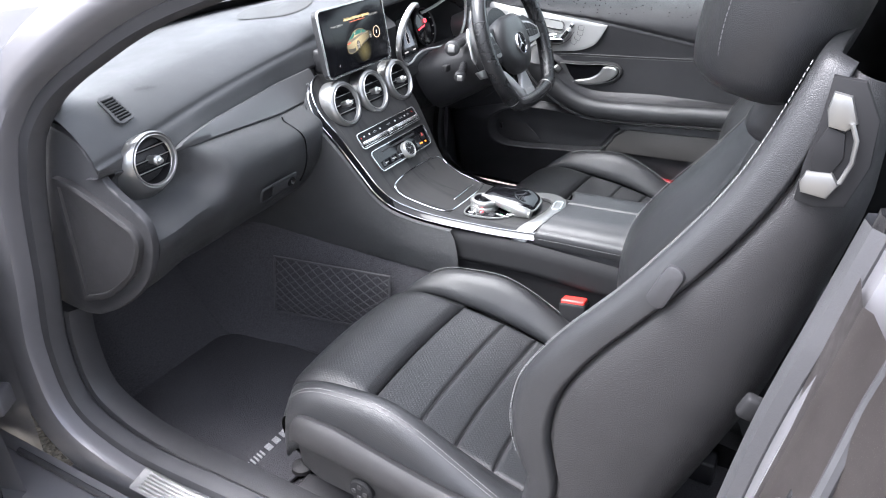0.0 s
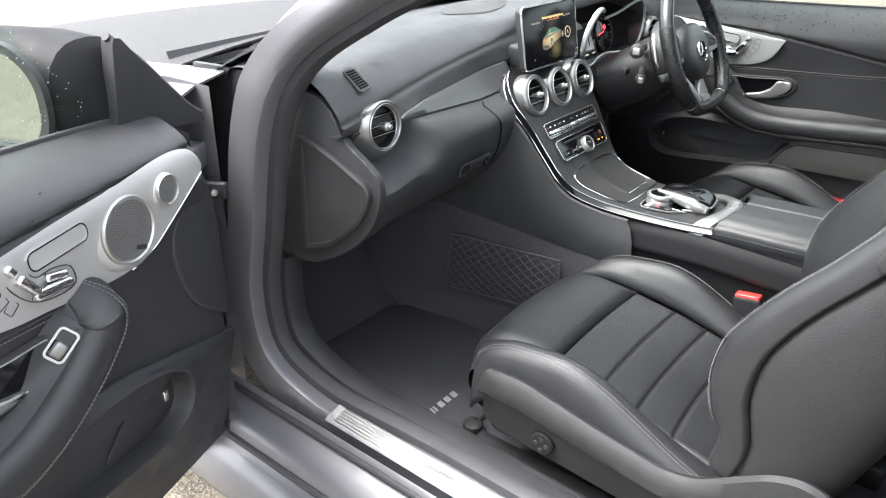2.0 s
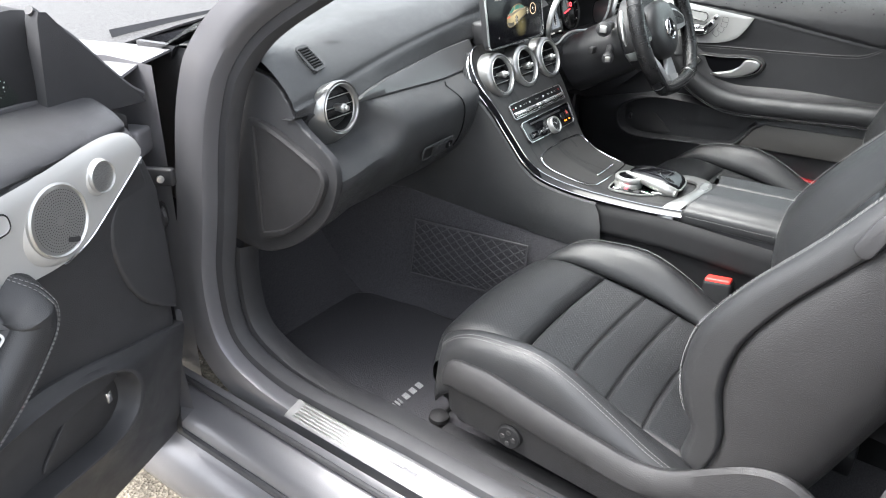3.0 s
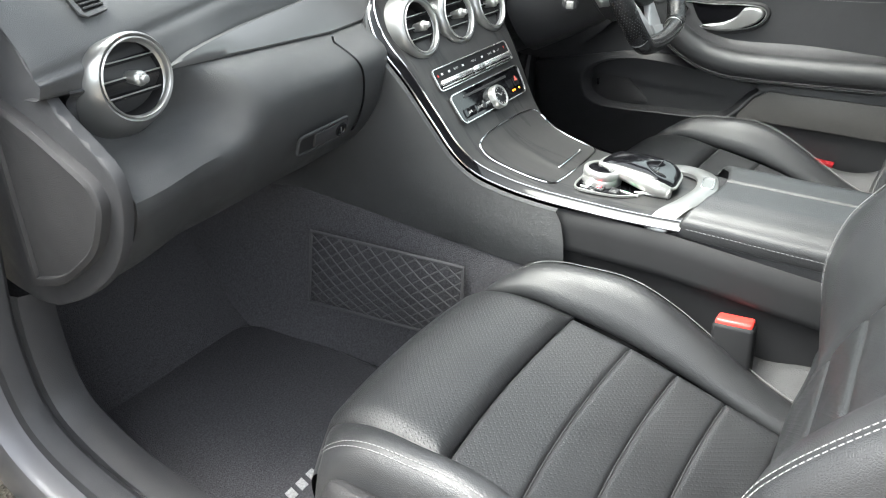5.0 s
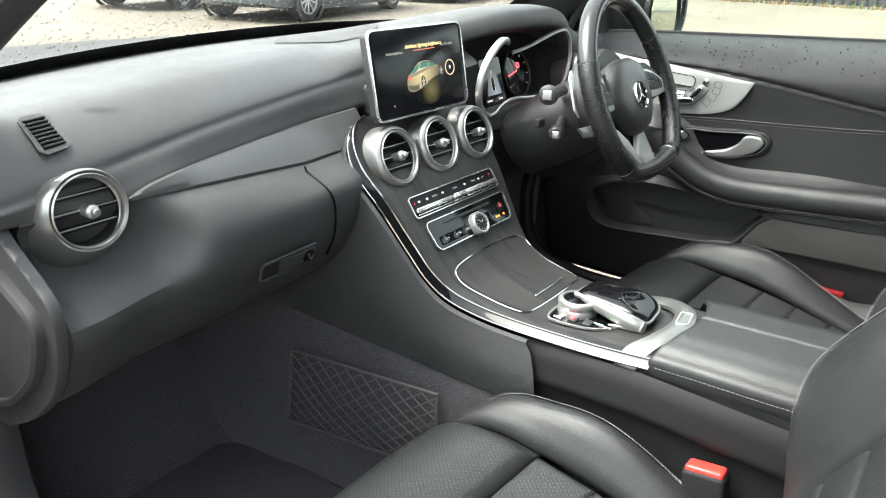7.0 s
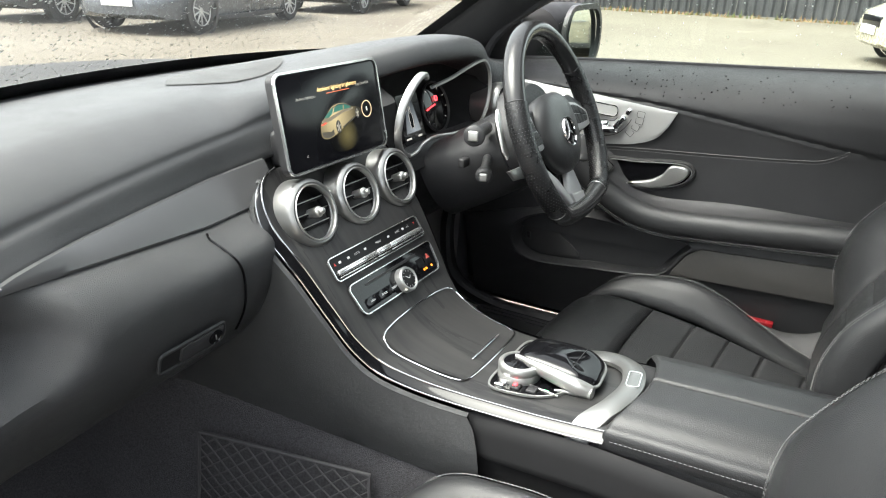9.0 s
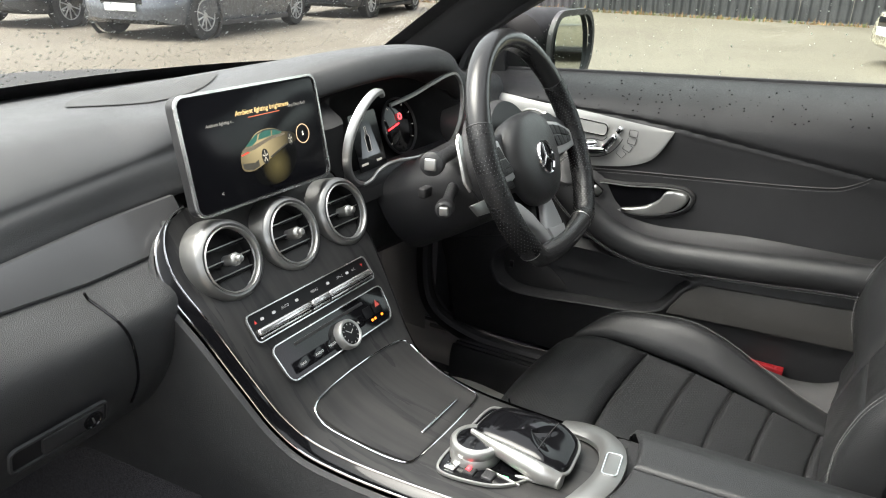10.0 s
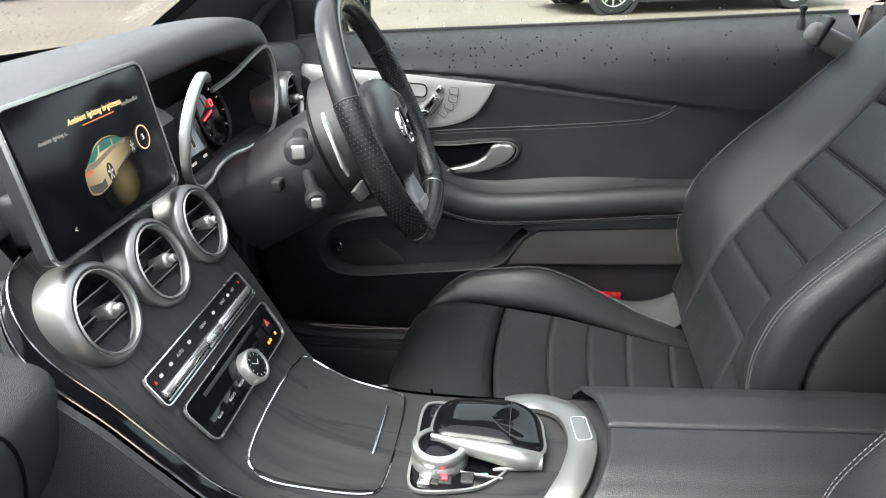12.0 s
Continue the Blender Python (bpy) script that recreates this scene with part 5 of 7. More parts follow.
# audio panel with the round dial
am = con_pose(-0.004, -0.0585, 0.0015)
au = part("audio_panel", ring_outline(panel_outline(0.204, 0.046, 0.010, 0.06), 0.0014, 0.003, 0, am), POLISH, con, "audio switch panel in a silver frame")
part("panel_face", prism(panel_outline(0.202, 0.044, 0.009, 0.06), 0.0015, 0, am), GLOSS_BLACK, au)
for x, y, w, wd in ((-0.073, -0.0105, 0.030, "NAVI"), (-0.044, -0.0105, 0.028, "RADIO"), (-0.020, -0.0105, 0.020, "MEDIA"), (0.034, -0.0055, 0.026, "TEL")):
    kb = part("panel_key", prism(rrect(w, 0.014, 0.002), 0.0012, 0.0005, am @ pose(x, y, 0.0015)), GLOSS_BLACK, au)
    part("key_word", text_mesh(wd, 0.0046, am @ pose(x, y, 0.0029)), ICON, kb)
part("disc_slot", rbox(0.130, 0.004, 0.0012, 0.0005, am @ pose(-0.006, 0.0135, 0.0015)), PLASTIC, au)
for x, c in ((0.060, ICON), (0.080, RED)):
    part("panel_key", prism(rrect(0.016, 0.014, 0.002), 0.0012, 0.0005, am @ pose(x, -0.001, 0.0015)), SWITCH, au)
part("hazard_mark", flat([(-0.005, -0.004), (0.005, -0.004), (0, 0.005)], am @ pose(0.081, 0.004, 0.003)), material("hazard_red", (0.55, 0.10, 0.08), 0.5), au, "red hazard triangle")
AMB = glowing("amber_lamp", (0.85, 0.22, 0.02), 0.5)
for x in (0.062, 0.068, 0.083):
    part("amber_mark", prism(rrect(0.0042, 0.0032, 0.001), 0.0003, 0, am @ pose(x, -0.0125, 0.0016)), AMB, au)
kn = part("audio_dial", revolve([(0.0185, 0.0), (0.0185, 0.010), (0.0170, 0.0125), (0.0150, 0.0125), (0.0140, 0.0115)], 40, am @ pose(0.006, -0.010, 0.001)), SILVER, au, "round silver volume dial")
lens = part("dial_lens", revolve([(0.0142, 0.0112), (0.008, 0.0120), (0.0004, 0.0122)], 32, am @ pose(0.006, -0.010, 0.001)), SWITCH, kn, "black clock face")
for k in range(12):
    part("clock_mark", rbox(0.0024, 0.0007, 0.0003, 0.0001, am @ pose(0.006, -0.010, 0.0132) @ pose(0, 0, 0, 0, 0, 30 * k) @ pose(0.0118, 0, -0.0004)), ICON, lens)
for a, l in ((35, 0.006), (140, 0.009)):
    part("clock_pointer", rbox(l, 0.0008, 0.0004, 0.0001, am @ pose(0.006, -0.010, 0.0136, 0, 0, a) @ pose(l / 2, 0, 0)), ICON, lens)

# roller lid with its frame line and handle bar
LID = [(-0.080, -0.092), (0.080, -0.092), (0.094, -0.098), (0.097, -0.108), (0.090, -0.150), (0.083, -0.205), (0.078, -0.213), (0.068, -0.217), (-0.068, -0.217), (-0.078, -0.213), (-0.083, -0.205), (-0.092, -0.150), (-0.099, -0.108), (-0.095, -0.098)]
L = catmull([(CX + x, y, 0) for x, y in LID], 5, closed=True)
L = [Vector((p.x, p.y, con_z(p.y) + 0.0005)) for p in L]
part("lid_line", tube(L, 0.0012, 6, closed=True, up=(0, 0.3, 1)), CHROME, con, "chrome line round the roller lid")
rows = []
for t in np.linspace(0, 1, 16):
    y = lerp(-0.094, -0.216, t)
    w = interp(y, [(-0.216, 0.077), (-0.150, 0.088), (-0.100, 0.095)])
    rows.append([(CX + u * w, y, con_z(y) + 0.0006) for u in np.linspace(-1, 1, 7)])
part("roller_lid", grid(rows), WOODM, con, "wood-grain roller lid")
part("lid_bar", rbox(0.082, 0.003, 0.003, 0.0012, con_pose(0.012, -0.199, 0.002)), CHROME, con)

# selector island
pm = con_pose(0, -0.290, 0.001)
isl = [(p.x, p.y) for p in catmull([(-0.064, 0.048, 0), (0.0, 0.050, 0), (0.062, 0.048, 0), (0.068, 0.040, 0), (0.064, 0.0, 0), (0.040, -0.045, 0), (0.0, -0.052, 0), (-0.035, -0.046, 0), (-0.060, -0.025, 0), (-0.071, 0.005, 0), (-0.073, 0.040, 0)], 5, closed=True)]
sel = part("selector_island", ring_outline(isl, 0.0026, 0.003, 0, pm), SILVER, con, "glossy black selector panel in a silver frame")
part("island_face", prism(isl, 0.0012, 0, pm), GLOSS_BLACK, sel)
part("divider", rbox(0.0022, 0.082, 0.003, 0.0008, pm @ pose(-0.043, -0.002, 0.0015, 0, 0, -8)), SILVER, sel)
for k, (y, mat0) in enumerate(((0.034, CHROME), (0.013, SHELL), (-0.008, PLASTIC))):
    part("drive_switch", rbox(0.015, 0.013, 0.004, 0.0015, pm @ pose(-0.058 + 0.003 * k, y, 0.002)), mat0, sel)
part("switch_lamp", rbox(0.005, 0.005, 0.001, 0.0003, pm @ pose(-0.056, 0.014, 0.0045)), REDL, sel)
part("switch_lamp", rbox(0.003, 0.007, 0.001, 0.0003, pm @ pose(-0.045, -0.024, 0.002)), glowing("green_lamp", (0.1, 0.7, 0.25), 0.8), sel)
part("drive_switch", rbox(0.018, 0.011, 0.004, 0.0015, pm @ pose(0.050, 0.036, 0.002)), SWITCH, sel)
dmx = pm @ pose(-0.026, 0.022, 0.001)
wheel_d = part("control_wheel", revolve([(0.0285, 0.0), (0.029, 0.006), (0.027, 0.010), (0.0285, 0.013), (0.0285, 0.019), (0.027, 0.021), (0.022, 0.022), (0.021, 0.020)], 48, dmx), SILVER, sel, "silver rotary control wheel")
part("wheel_top", revolve([(0.0215, 0.0205), (0.010, 0.022), (0.0004, 0.0225)], 40, dmx), GLOSS_BLACK, wheel_d)


# hand rest: a domed glossy pad carried by a swept silver arm
REST = catmull([(-0.016, -0.262, 0), (0.014, -0.258, 0), (0.040, -0.266, 0), (0.050, -0.300, 0), (0.048, -0.340, 0), (0.036, -0.364, 0), (0.004, -0.371, 0), (-0.020, -0.370, 0), (-0.028, -0.354, 0), (-0.024, -0.305, 0)], 6, closed=True)
RC = Vector((0.010, -0.318, 0))


def rest_ring(k, z, tilt=0.0):
    return [Vector((CX + RC.x + (p.x - RC.x) * k, RC.y + (p.y - RC.y) * k, z - 0.05 * max(0, -(p.y + 0.345)) * 4 * tilt)) for p in REST]


touch = part("touchpad", grid([rest_ring(k, z, 1.0) for k, z in ((0.97, 0.706), (1.0, 0.713), (0.985, 0.7165), (0.93, 0.7195), (0.78, 0.7220), (0.5, 0.7235), (0.2, 0.724), (0.01, 0.724))], close_u=True), GLOSS_BLACK, sel, "glossy black touchpad hand rest")
part("pad_groove", tube([(CX + x, -0.337 - 0.06 * (x - 0.002) ** 2 * 10, 0.7232 - 0.9 * (x - 0.010) ** 2) for x in np.linspace(-0.018, 0.040, 9)], 0.0005, 6), PLASTIC, touch)
part("rest_rim", tube([p + Vector((0, 0, 0)) for p in rest_ring(1.01, 0.7115, 1.0)], 0.0022, 8, closed=True, up=(0, 0, 1)), SILVER, sel, "thin silver rim of the hand rest")
rows = []
ARM = catmull([(-0.018, -0.258, 0.716), (-0.026, -0.288, 0.714), (-0.031, -0.322, 0.711), (-0.033, -0.352, 0.707), (-0.028, -0.371, 0.702)], 6)
for i, c in enumerate(ARM):
    t = i / (len(ARM) - 1)
    h = 0.0035 + 0.008 * math.sin(math.pi * min(1, t * 0.75))
    w = 0.003 + 0.006 * math.sin(math.pi * min(1, t * 0.8))
    rows.append([Vector((CX + c.x + w * math.cos(a2), c.y, c.z + h * math.sin(a2))) for a2 in np.linspace(0, 2 * math.pi, 14, endpoint=False)])
part("rest_arm", grid(rows, close_u=True, caps=True), SILVER, sel, "swept satin silver arm")
rows = []
FOOT = catmull([(-0.027, -0.370, 0.702), (-0.031, -0.352, 0.698), (-0.034, -0.336, 0.696), (-0.036, -0.322, 0.694)], 5)
for i, c in enumerate(FOOT):
    t = i / (len(FOOT) - 1)
    rows.append([Vector((CX + c.x + lerp(0.011, 0.0015, t ** 0.6) * math.cos(a2), c.y, c.z + lerp(0.009, 0.0015, t ** 0.6) * math.sin(a2))) for a2 in np.linspace(0, 2 * math.pi, 12, endpoint=False)])
part("rest_foot", grid(rows, close_u=True, caps=True), SILVER, sel)
part("rest_column", rbox(0.05, 0.06, 0.026, 0.010, pose(CX + 0.010, -0.335, 0.703)), PLASTIC, sel)

# ---- cargo net on the tunnel ----
net = thing("cargo_net", (-0.17, 0.02, 0.50), "black elastic cargo net on the passenger tunnel side", "net")
NA, NB, NC, ND = Vector((-0.202, 0.144, 0.560)), Vector((-0.141, -0.113, 0.550)), Vector((-0.214, 0.149, 0.425)), Vector((-0.166, -0.125, 0.430))


def net_at(u, v):
    a, b = NA.lerp(NB, u), NC.lerp(ND, u)
    p = a.lerp(b, v)
    p.x -= 0.012 + 0.012 * math.sin(math.pi * v) * math.sin(math.pi * u)
    return p


NET = material("black_elastic_cord", (0.052, 0.051, 0.054), 0.7, vary=0.2)
edge = [net_at(u, 0) for u in np.linspace(0, 1, 14)] + [net_at(1, v) for v in np.linspace(0.1, 0.9, 6)] + [net_at(u, 1) for u in np.linspace(1, 0, 14)] + [net_at(0, v) for v in np.linspace(0.9, 0.1, 6)]
part("net_border", tube(edge, 0.0028, 8, closed=True), NET, net)
for k in range(-6, 17):
    for s in (1, -1):
        pts = []
        for t in np.linspace(0, 1, 25):
            u = k / 10 + s * (t - 0.5) * 0.65
            if 0 <= u <= 1:
                pts.append(net_at(u, t))
        if len(pts) > 2:
            part("net_cord", tube(pts, 0.0012, 5), NET, net)

# ---- steering wheel ----
WC = Vector((0.352, -0.156, 0.946))
WM = pose(*WC, 0, 0, 3.3) @ facing((0, 0, 0), (0, -0.921, 0.390))
wheel = thing("steering_wheel", WC, "black leather flat-bottomed steering wheel with silver spokes", "steering wheel")
RIM_GLOSS = material("smooth_black_rim_leather", (0.026, 0.026, 0.027), 0.20, vary=0.1, grain=0.08, grain_scale=700, kind="leather")
PERF = material("perforated_rim_leather", (0.012, 0.012, 0.013), 0.26, vary=0.1, grain=0.25, grain_scale=700, kind="leather")


def rim_point(a):
    x, y = 0.168 * math.cos(a), 0.168 * math.sin(a)
    if y < -0.130:
        y = -0.130 - 0.28 * (-0.130 - y)
    return WM @ Vector((x, y, 0))


def rim_arc(name, a0, a1, r, mat0, label=""):
    P = [rim_point(radians(lerp(a0, a1, t))) for t in np.linspace(0, 1, max(6, int(abs(a1 - a0) / 3)))]
    return part(name, sweep(P, circle(r, 16, r * 1.08), WM.to_3x3() @ Vector((0, 0, 1))), mat0, wheel, label)


rim_arc("rim_top", 31, 157, 0.0158, RIM_GLOSS, "smooth leather upper rim")
rim_arc("rim_grip", -60, 31, 0.0166, PERF, "perforated leather grip")
rim_arc("rim_grip", 157, 223, 0.0166, PERF, "perforated leather grip")
rim_arc("rim_bottom", 223, 300, 0.0158, RIM_GLOSS, "smooth leather flat bottom")
for a in (31, 157, -60, 223):
    P = rim_point(radians(a)), rim_point(radians(a + 1))
    t = (P[1] - P[0]).normalized()
    part("rim_joint", revolve([(0.0164, -0.0012), (0.0172, 0.0), (0.0164, 0.0012)], 24, facing(P[0], t, (0, 0, 1))), SILVER if a < 0 or a > 180 else PLASTIC, wheel)
# punched holes of the grips
ho = bmesh.new()
for a0, a1 in ((-58, 30), (158, 222)):
    n = int(abs(a1 - a0) / 1.55)
    for i in range(n):
        a = radians(lerp(a0, a1, i / (n - 1)))
        c, t = rim_point(a), (rim_point(a + 0.01) - rim_point(a - 0.01)).normalized()
        up = (WM.to_3x3() @ Vector((0, 0, 1))).normalized()
        sd = t.cross(up)
        for j in range(22):
            b = 2 * math.pi * (j + 0.5 * (i % 2)) / 22
            nn = sd * math.cos(b) + up * math.sin(b)
            m0 = facing(c + nn * 0.0171 + up * math.sin(b) * 0.0012, nn, t)
            ho.faces.new([ho.verts.new(m0 @ Vector((0.0007 * math.cos(k * 1.2566), 0.0007 * math.sin(k * 1.2566), 0))) for k in range(5)])
tagged(part("punched_hole", ho, material("pale_punch_edge", (0.085, 0.085, 0.085), 0.4), wheel, smooth=False), kind="stuff")
HUBM = material("smooth_hub_vinyl", (0.032, 0.032, 0.033), 0.40, vary=0.05, grain=0.12, grain_scale=900, kind="leather")
WI = WM @ pose(-0.022, -0.006, 0)
hub_rows = []
for r, h in ((0.072, -0.024), (0.079, -0.006), (0.078, 0.004), (0.071, 0.012), (0.056, 0.018), (0.032, 0.0205), (0.0008, 0.0215)):
    row = []
    for a in np.linspace(0, 2 * math.pi, 56, endpoint=False):
        q = (abs(math.cos(a)) ** 2.6 + abs(math.sin(a)) ** 2.6) ** (-1 / 2.6)
        x, y = r * 1.05 * q * math.cos(a), r * 0.86 * q * math.sin(a)
        if y < 0:
            x *= 1 + 3.4 * y
        row.append((x, y, h))
    hub_rows.append(row)
hubp = part("hub", merge(grid(hub_rows, close_u=True), WI), HUBM, wheel, "black airbag hub")
part("badge_ring", revolve([(0.0245, 0.016), (0.0255, 0.022), (0.0238, 0.0250), (0.0222, 0.023)], 40, WI @ pose(-0.004, -0.002, 0)), CHROME, hubp, "round chrome badge ring")
part("badge_dish", revolve([(0.0225, 0.0222), (0.0004, 0.0226)], 40, WI @ pose(-0.004, -0.002, 0)), GLOSS_BLACK, hubp)
for k in range(3):
    part("badge_bar", prism([(-0.0017, 0), (0, -0.001), (0.0017, 0), (0, 0.0215)], 0.0014, 0.0004, WI @ pose(-0.004, -0.002, 0.0226) @ pose(0, 0, 0, 0, 0, 120 * k)), CHROME, hubp)
for side in (-1, 1):
    sx = -0.012 if side < 0 else 0.004
    PW = WM @ pose(sx, 0, 0)
    sp = part("spoke", prism([(side * x, y) for x, y in [(0.040, 0.048), (0.100, 0.044), (0.152, 0.020), (0.156, -0.010), (0.130, -0.026), (0.050, -0.034)]], 0.012, 0.005, PW @ pose(0, 0, -0.016), seg=3), PLASTIC, wheel)
    if side > 0:
        frame_out = [(0.058, 0.035), (0.102, 0.026), (0.146, 0.006), (0.159, -0.017), (0.152, -0.022), (0.110, -0.024), (0.070, -0.022)]
        key_rows = [[(0.060, 0.029), (0.078, 0.026), (0.098, 0.021), (0.120, 0.012), (0.136, 0.002)], [(0.067, 0.010), (0.084, 0.008), (0.102, 0.005), (0.120, 0.000), (0.138, -0.003)], [(0.075, -0.010), (0.090, -0.0115), (0.105, -0.0125), (0.120, -0.0130), (0.134, -0.0128)]]
    else:
        frame_out = [(-0.118, 0.040), (-0.112, 0.018), (-0.096, -0.006), (-0.092, -0.014), (-0.110, -0.018), (-0.140, -0.014), (-0.148, 0.020), (-0.134, 0.042)]
        frame_out = [(x + 0.012, y) for x, y in frame_out]
        key_rows = [[(-0.128, 0.034), (-0.112, 0.033)], [(-0.130, 0.016), (-0.104, 0.014)], [(-0.128, 0.002), (-0.094, 0.002)], [(-0.122, -0.008), (-0.090, -0.008)]]
    part("spoke_frame", prism(frame_out, 0.006, 0.0022, PW @ pose(0, 0, -0.004), seg=3), BRIGHT, sp, "satin silver switch surround")
    for r0, r1 in zip(key_rows, key_rows[1:]):
        for k in range(len(r0) - 1):
            quad = [Vector((x, y)) for x, y in (r0[k], r1[k], r1[k + 1], r0[k + 1])]
            mid = sum(quad, Vector((0, 0))) / 4
            quad = [q + (mid - q).normalized() * 0.0009 for q in quad]
            part("spoke_switch", prism([(q.x, q.y) for q in quad], 0.0028, 0.0009, PW @ pose(0, 0, 0.0015)), SHELL, sp, "black thumb switch")
# lower spoke: two silver blades that meet at the flat of the rim, a dark slot between them
part("lower_blade", prism([(-0.142, -0.040), (-0.122, -0.043), (-0.104, -0.052), (-0.078, -0.073), (-0.050, -0.107), (-0.036, -0.131), (-0.054, -0.129), (-0.079, -0.101), (-0.110, -0.076), (-0.132, -0.064)], 0.010, 0.004, WM @ pose(0, 0, -0.010), seg=3), BRIGHT, wheel, "silver lower spoke blade")
part("lower_blade", prism([(-0.030, -0.066), (-0.003, -0.066), (0.012, -0.110), (0.008, -0.130), (-0.010, -0.135), (-0.037, -0.132), (-0.049, -0.107), (-0.047, -0.098)], 0.010, 0.004, WM @ pose(0, 0, -0.009), seg=3), BRIGHT, wheel, "silver lower spoke blade")
part("blade_tip", prism([(-0.049, -0.106), (-0.030, -0.111), (0.010, -0.116), (0.007, -0.131), (-0.010, -0.136), (-0.036, -0.134)], 0.0035, 0.0015, WM @ pose(0, 0, 0.0), seg=3), BRIGHT, wheel, "bright silver foot of the spoke")
part("spoke_web", prism([(-0.110, -0.036), (0.0, -0.045), (0.0, -0.10), (-0.045, -0.112), (-0.085, -0.075)], 0.006, 0.002, WM @ pose(0, 0, -0.017)), GLOSS_BLACK, wheel)

# ---- steering column, stalks, ignition ----
colm = thing("steering_column", (0.355, 0.0, 0.86), "black steering column shroud with stalks", "steering column")
part("collar", revolve([(0.085, -0.030), (0.090, -0.040), (0.088, -0.075), (0.075, -0.085)], 40, WM, cap=True), PLASTIC, colm)
rows = []
for k, (dz, w, h0, h1) in enumerate(((-0.06, 0.074, 0.062, 0.074), (-0.10, 0.078, 0.058, 0.084), (-0.16, 0.082, 0.05, 0.092), (-0.24, 0.086, 0.04, 0.10))):
    rows.append([WM @ Vector((w * math.cos(a), (h0 if math.sin(a) > 0 else h1) * math.sin(a), dz)) for a in np.linspace(0, 2 * math.pi, 32, endpoint=False)])
part("shroud", grid(rows, close_u=True, caps=True), PLASTIC, colm)
for side, drop in ((-1, 0.0), (1, -0.022)):
    part("shift_paddle", prism([(side * x, y + drop) for x, y in [(0.150, 0.060), (0.155, 0.066), (0.166, 0.056), (0.181, 0.004), (0.174, -0.010), (0.167, -0.006), (0.158, 0.042)]], 0.004, 0.0015, WM @ pose(0, 0, -0.034)), SILVER, colm, "silver shift paddle")
part("speed_lever", prism([(-0.184, -0.026), (-0.130, -0.030), (-0.130, -0.050), (-0.170, -0.044)], 0.005, 0.0018, WM @ pose(0, 0, -0.036)), SILVER, colm, "silver-tipped lever under the paddle")


def stalk(tip, root, r0, r1, name):
    a, b = Vector(root), Vector(tip)
    st = part(name, tube([a.lerp(b, t) for t in np.linspace(0, 1, 6)], r0, 14), PLASTIC, colm, "black control stalk")
    n = (b - a).normalized()
    part("stalk_end", revolve([(r1, -0.014), (r1 * 1.08, -0.006), (r1 * 1.05, 0.002), (r1 * 0.8, 0.005), (0.0004, 0.0055)], 24, facing(b, n)), PLASTIC, st)
    part("end_button", rbox(r1 * 1.05, r1 * 1.05, 0.006, 0.0025, facing(b + n * 0.006, n)), SILVER, st, "silver end button")


stalk((0.170, -0.085, 0.955), (0.275, -0.055, 0.945), 0.010, 0.0155, "light_stalk")
stalk((0.190, -0.095, 0.888), (0.275, -0.060, 0.895), 0.008, 0.0125, "adjust_stalk")
part("tilt_lever", rbox(0.022, 0.012, 0.016, 0.003, pose(0.245, -0.030, 0.888)), SHELL, colm)
# ---- front seats ----
# across the cushion bolster: arc, x from the centre, share of the rise, drop
CB = [(0.160, 0.160, 0.0, 0.0), (0.185, 0.178, 0.5, 0.0), (0.212, 0.194, 0.95, 0.0), (0.232, 0.207, 1.0, 0.0), (0.250, 0.217, 0.94, 0.005), (0.270, 0.225, 0.82, 0.015), (0.300, 0.232, 0.5, 0.046), (0.340, 0.232, 0.15, 0.088)]
BB = [(0.108, 0.108, 0.0), (0.135, 0.132, 0.30), (0.165, 0.160, 0.64), (0.195, 0.187, 0.88), (0.222, 0.210, 0.99), (0.243, 0.227, 1.02), (0.258, 0.238, 0.99), (0.270, 0.243, 0.90), (0.300, 0.247, 0.50), (0.345, 0.248, 0.0)]


def col_of(table, k):
    return [(r[0], r[k]) for r in table]


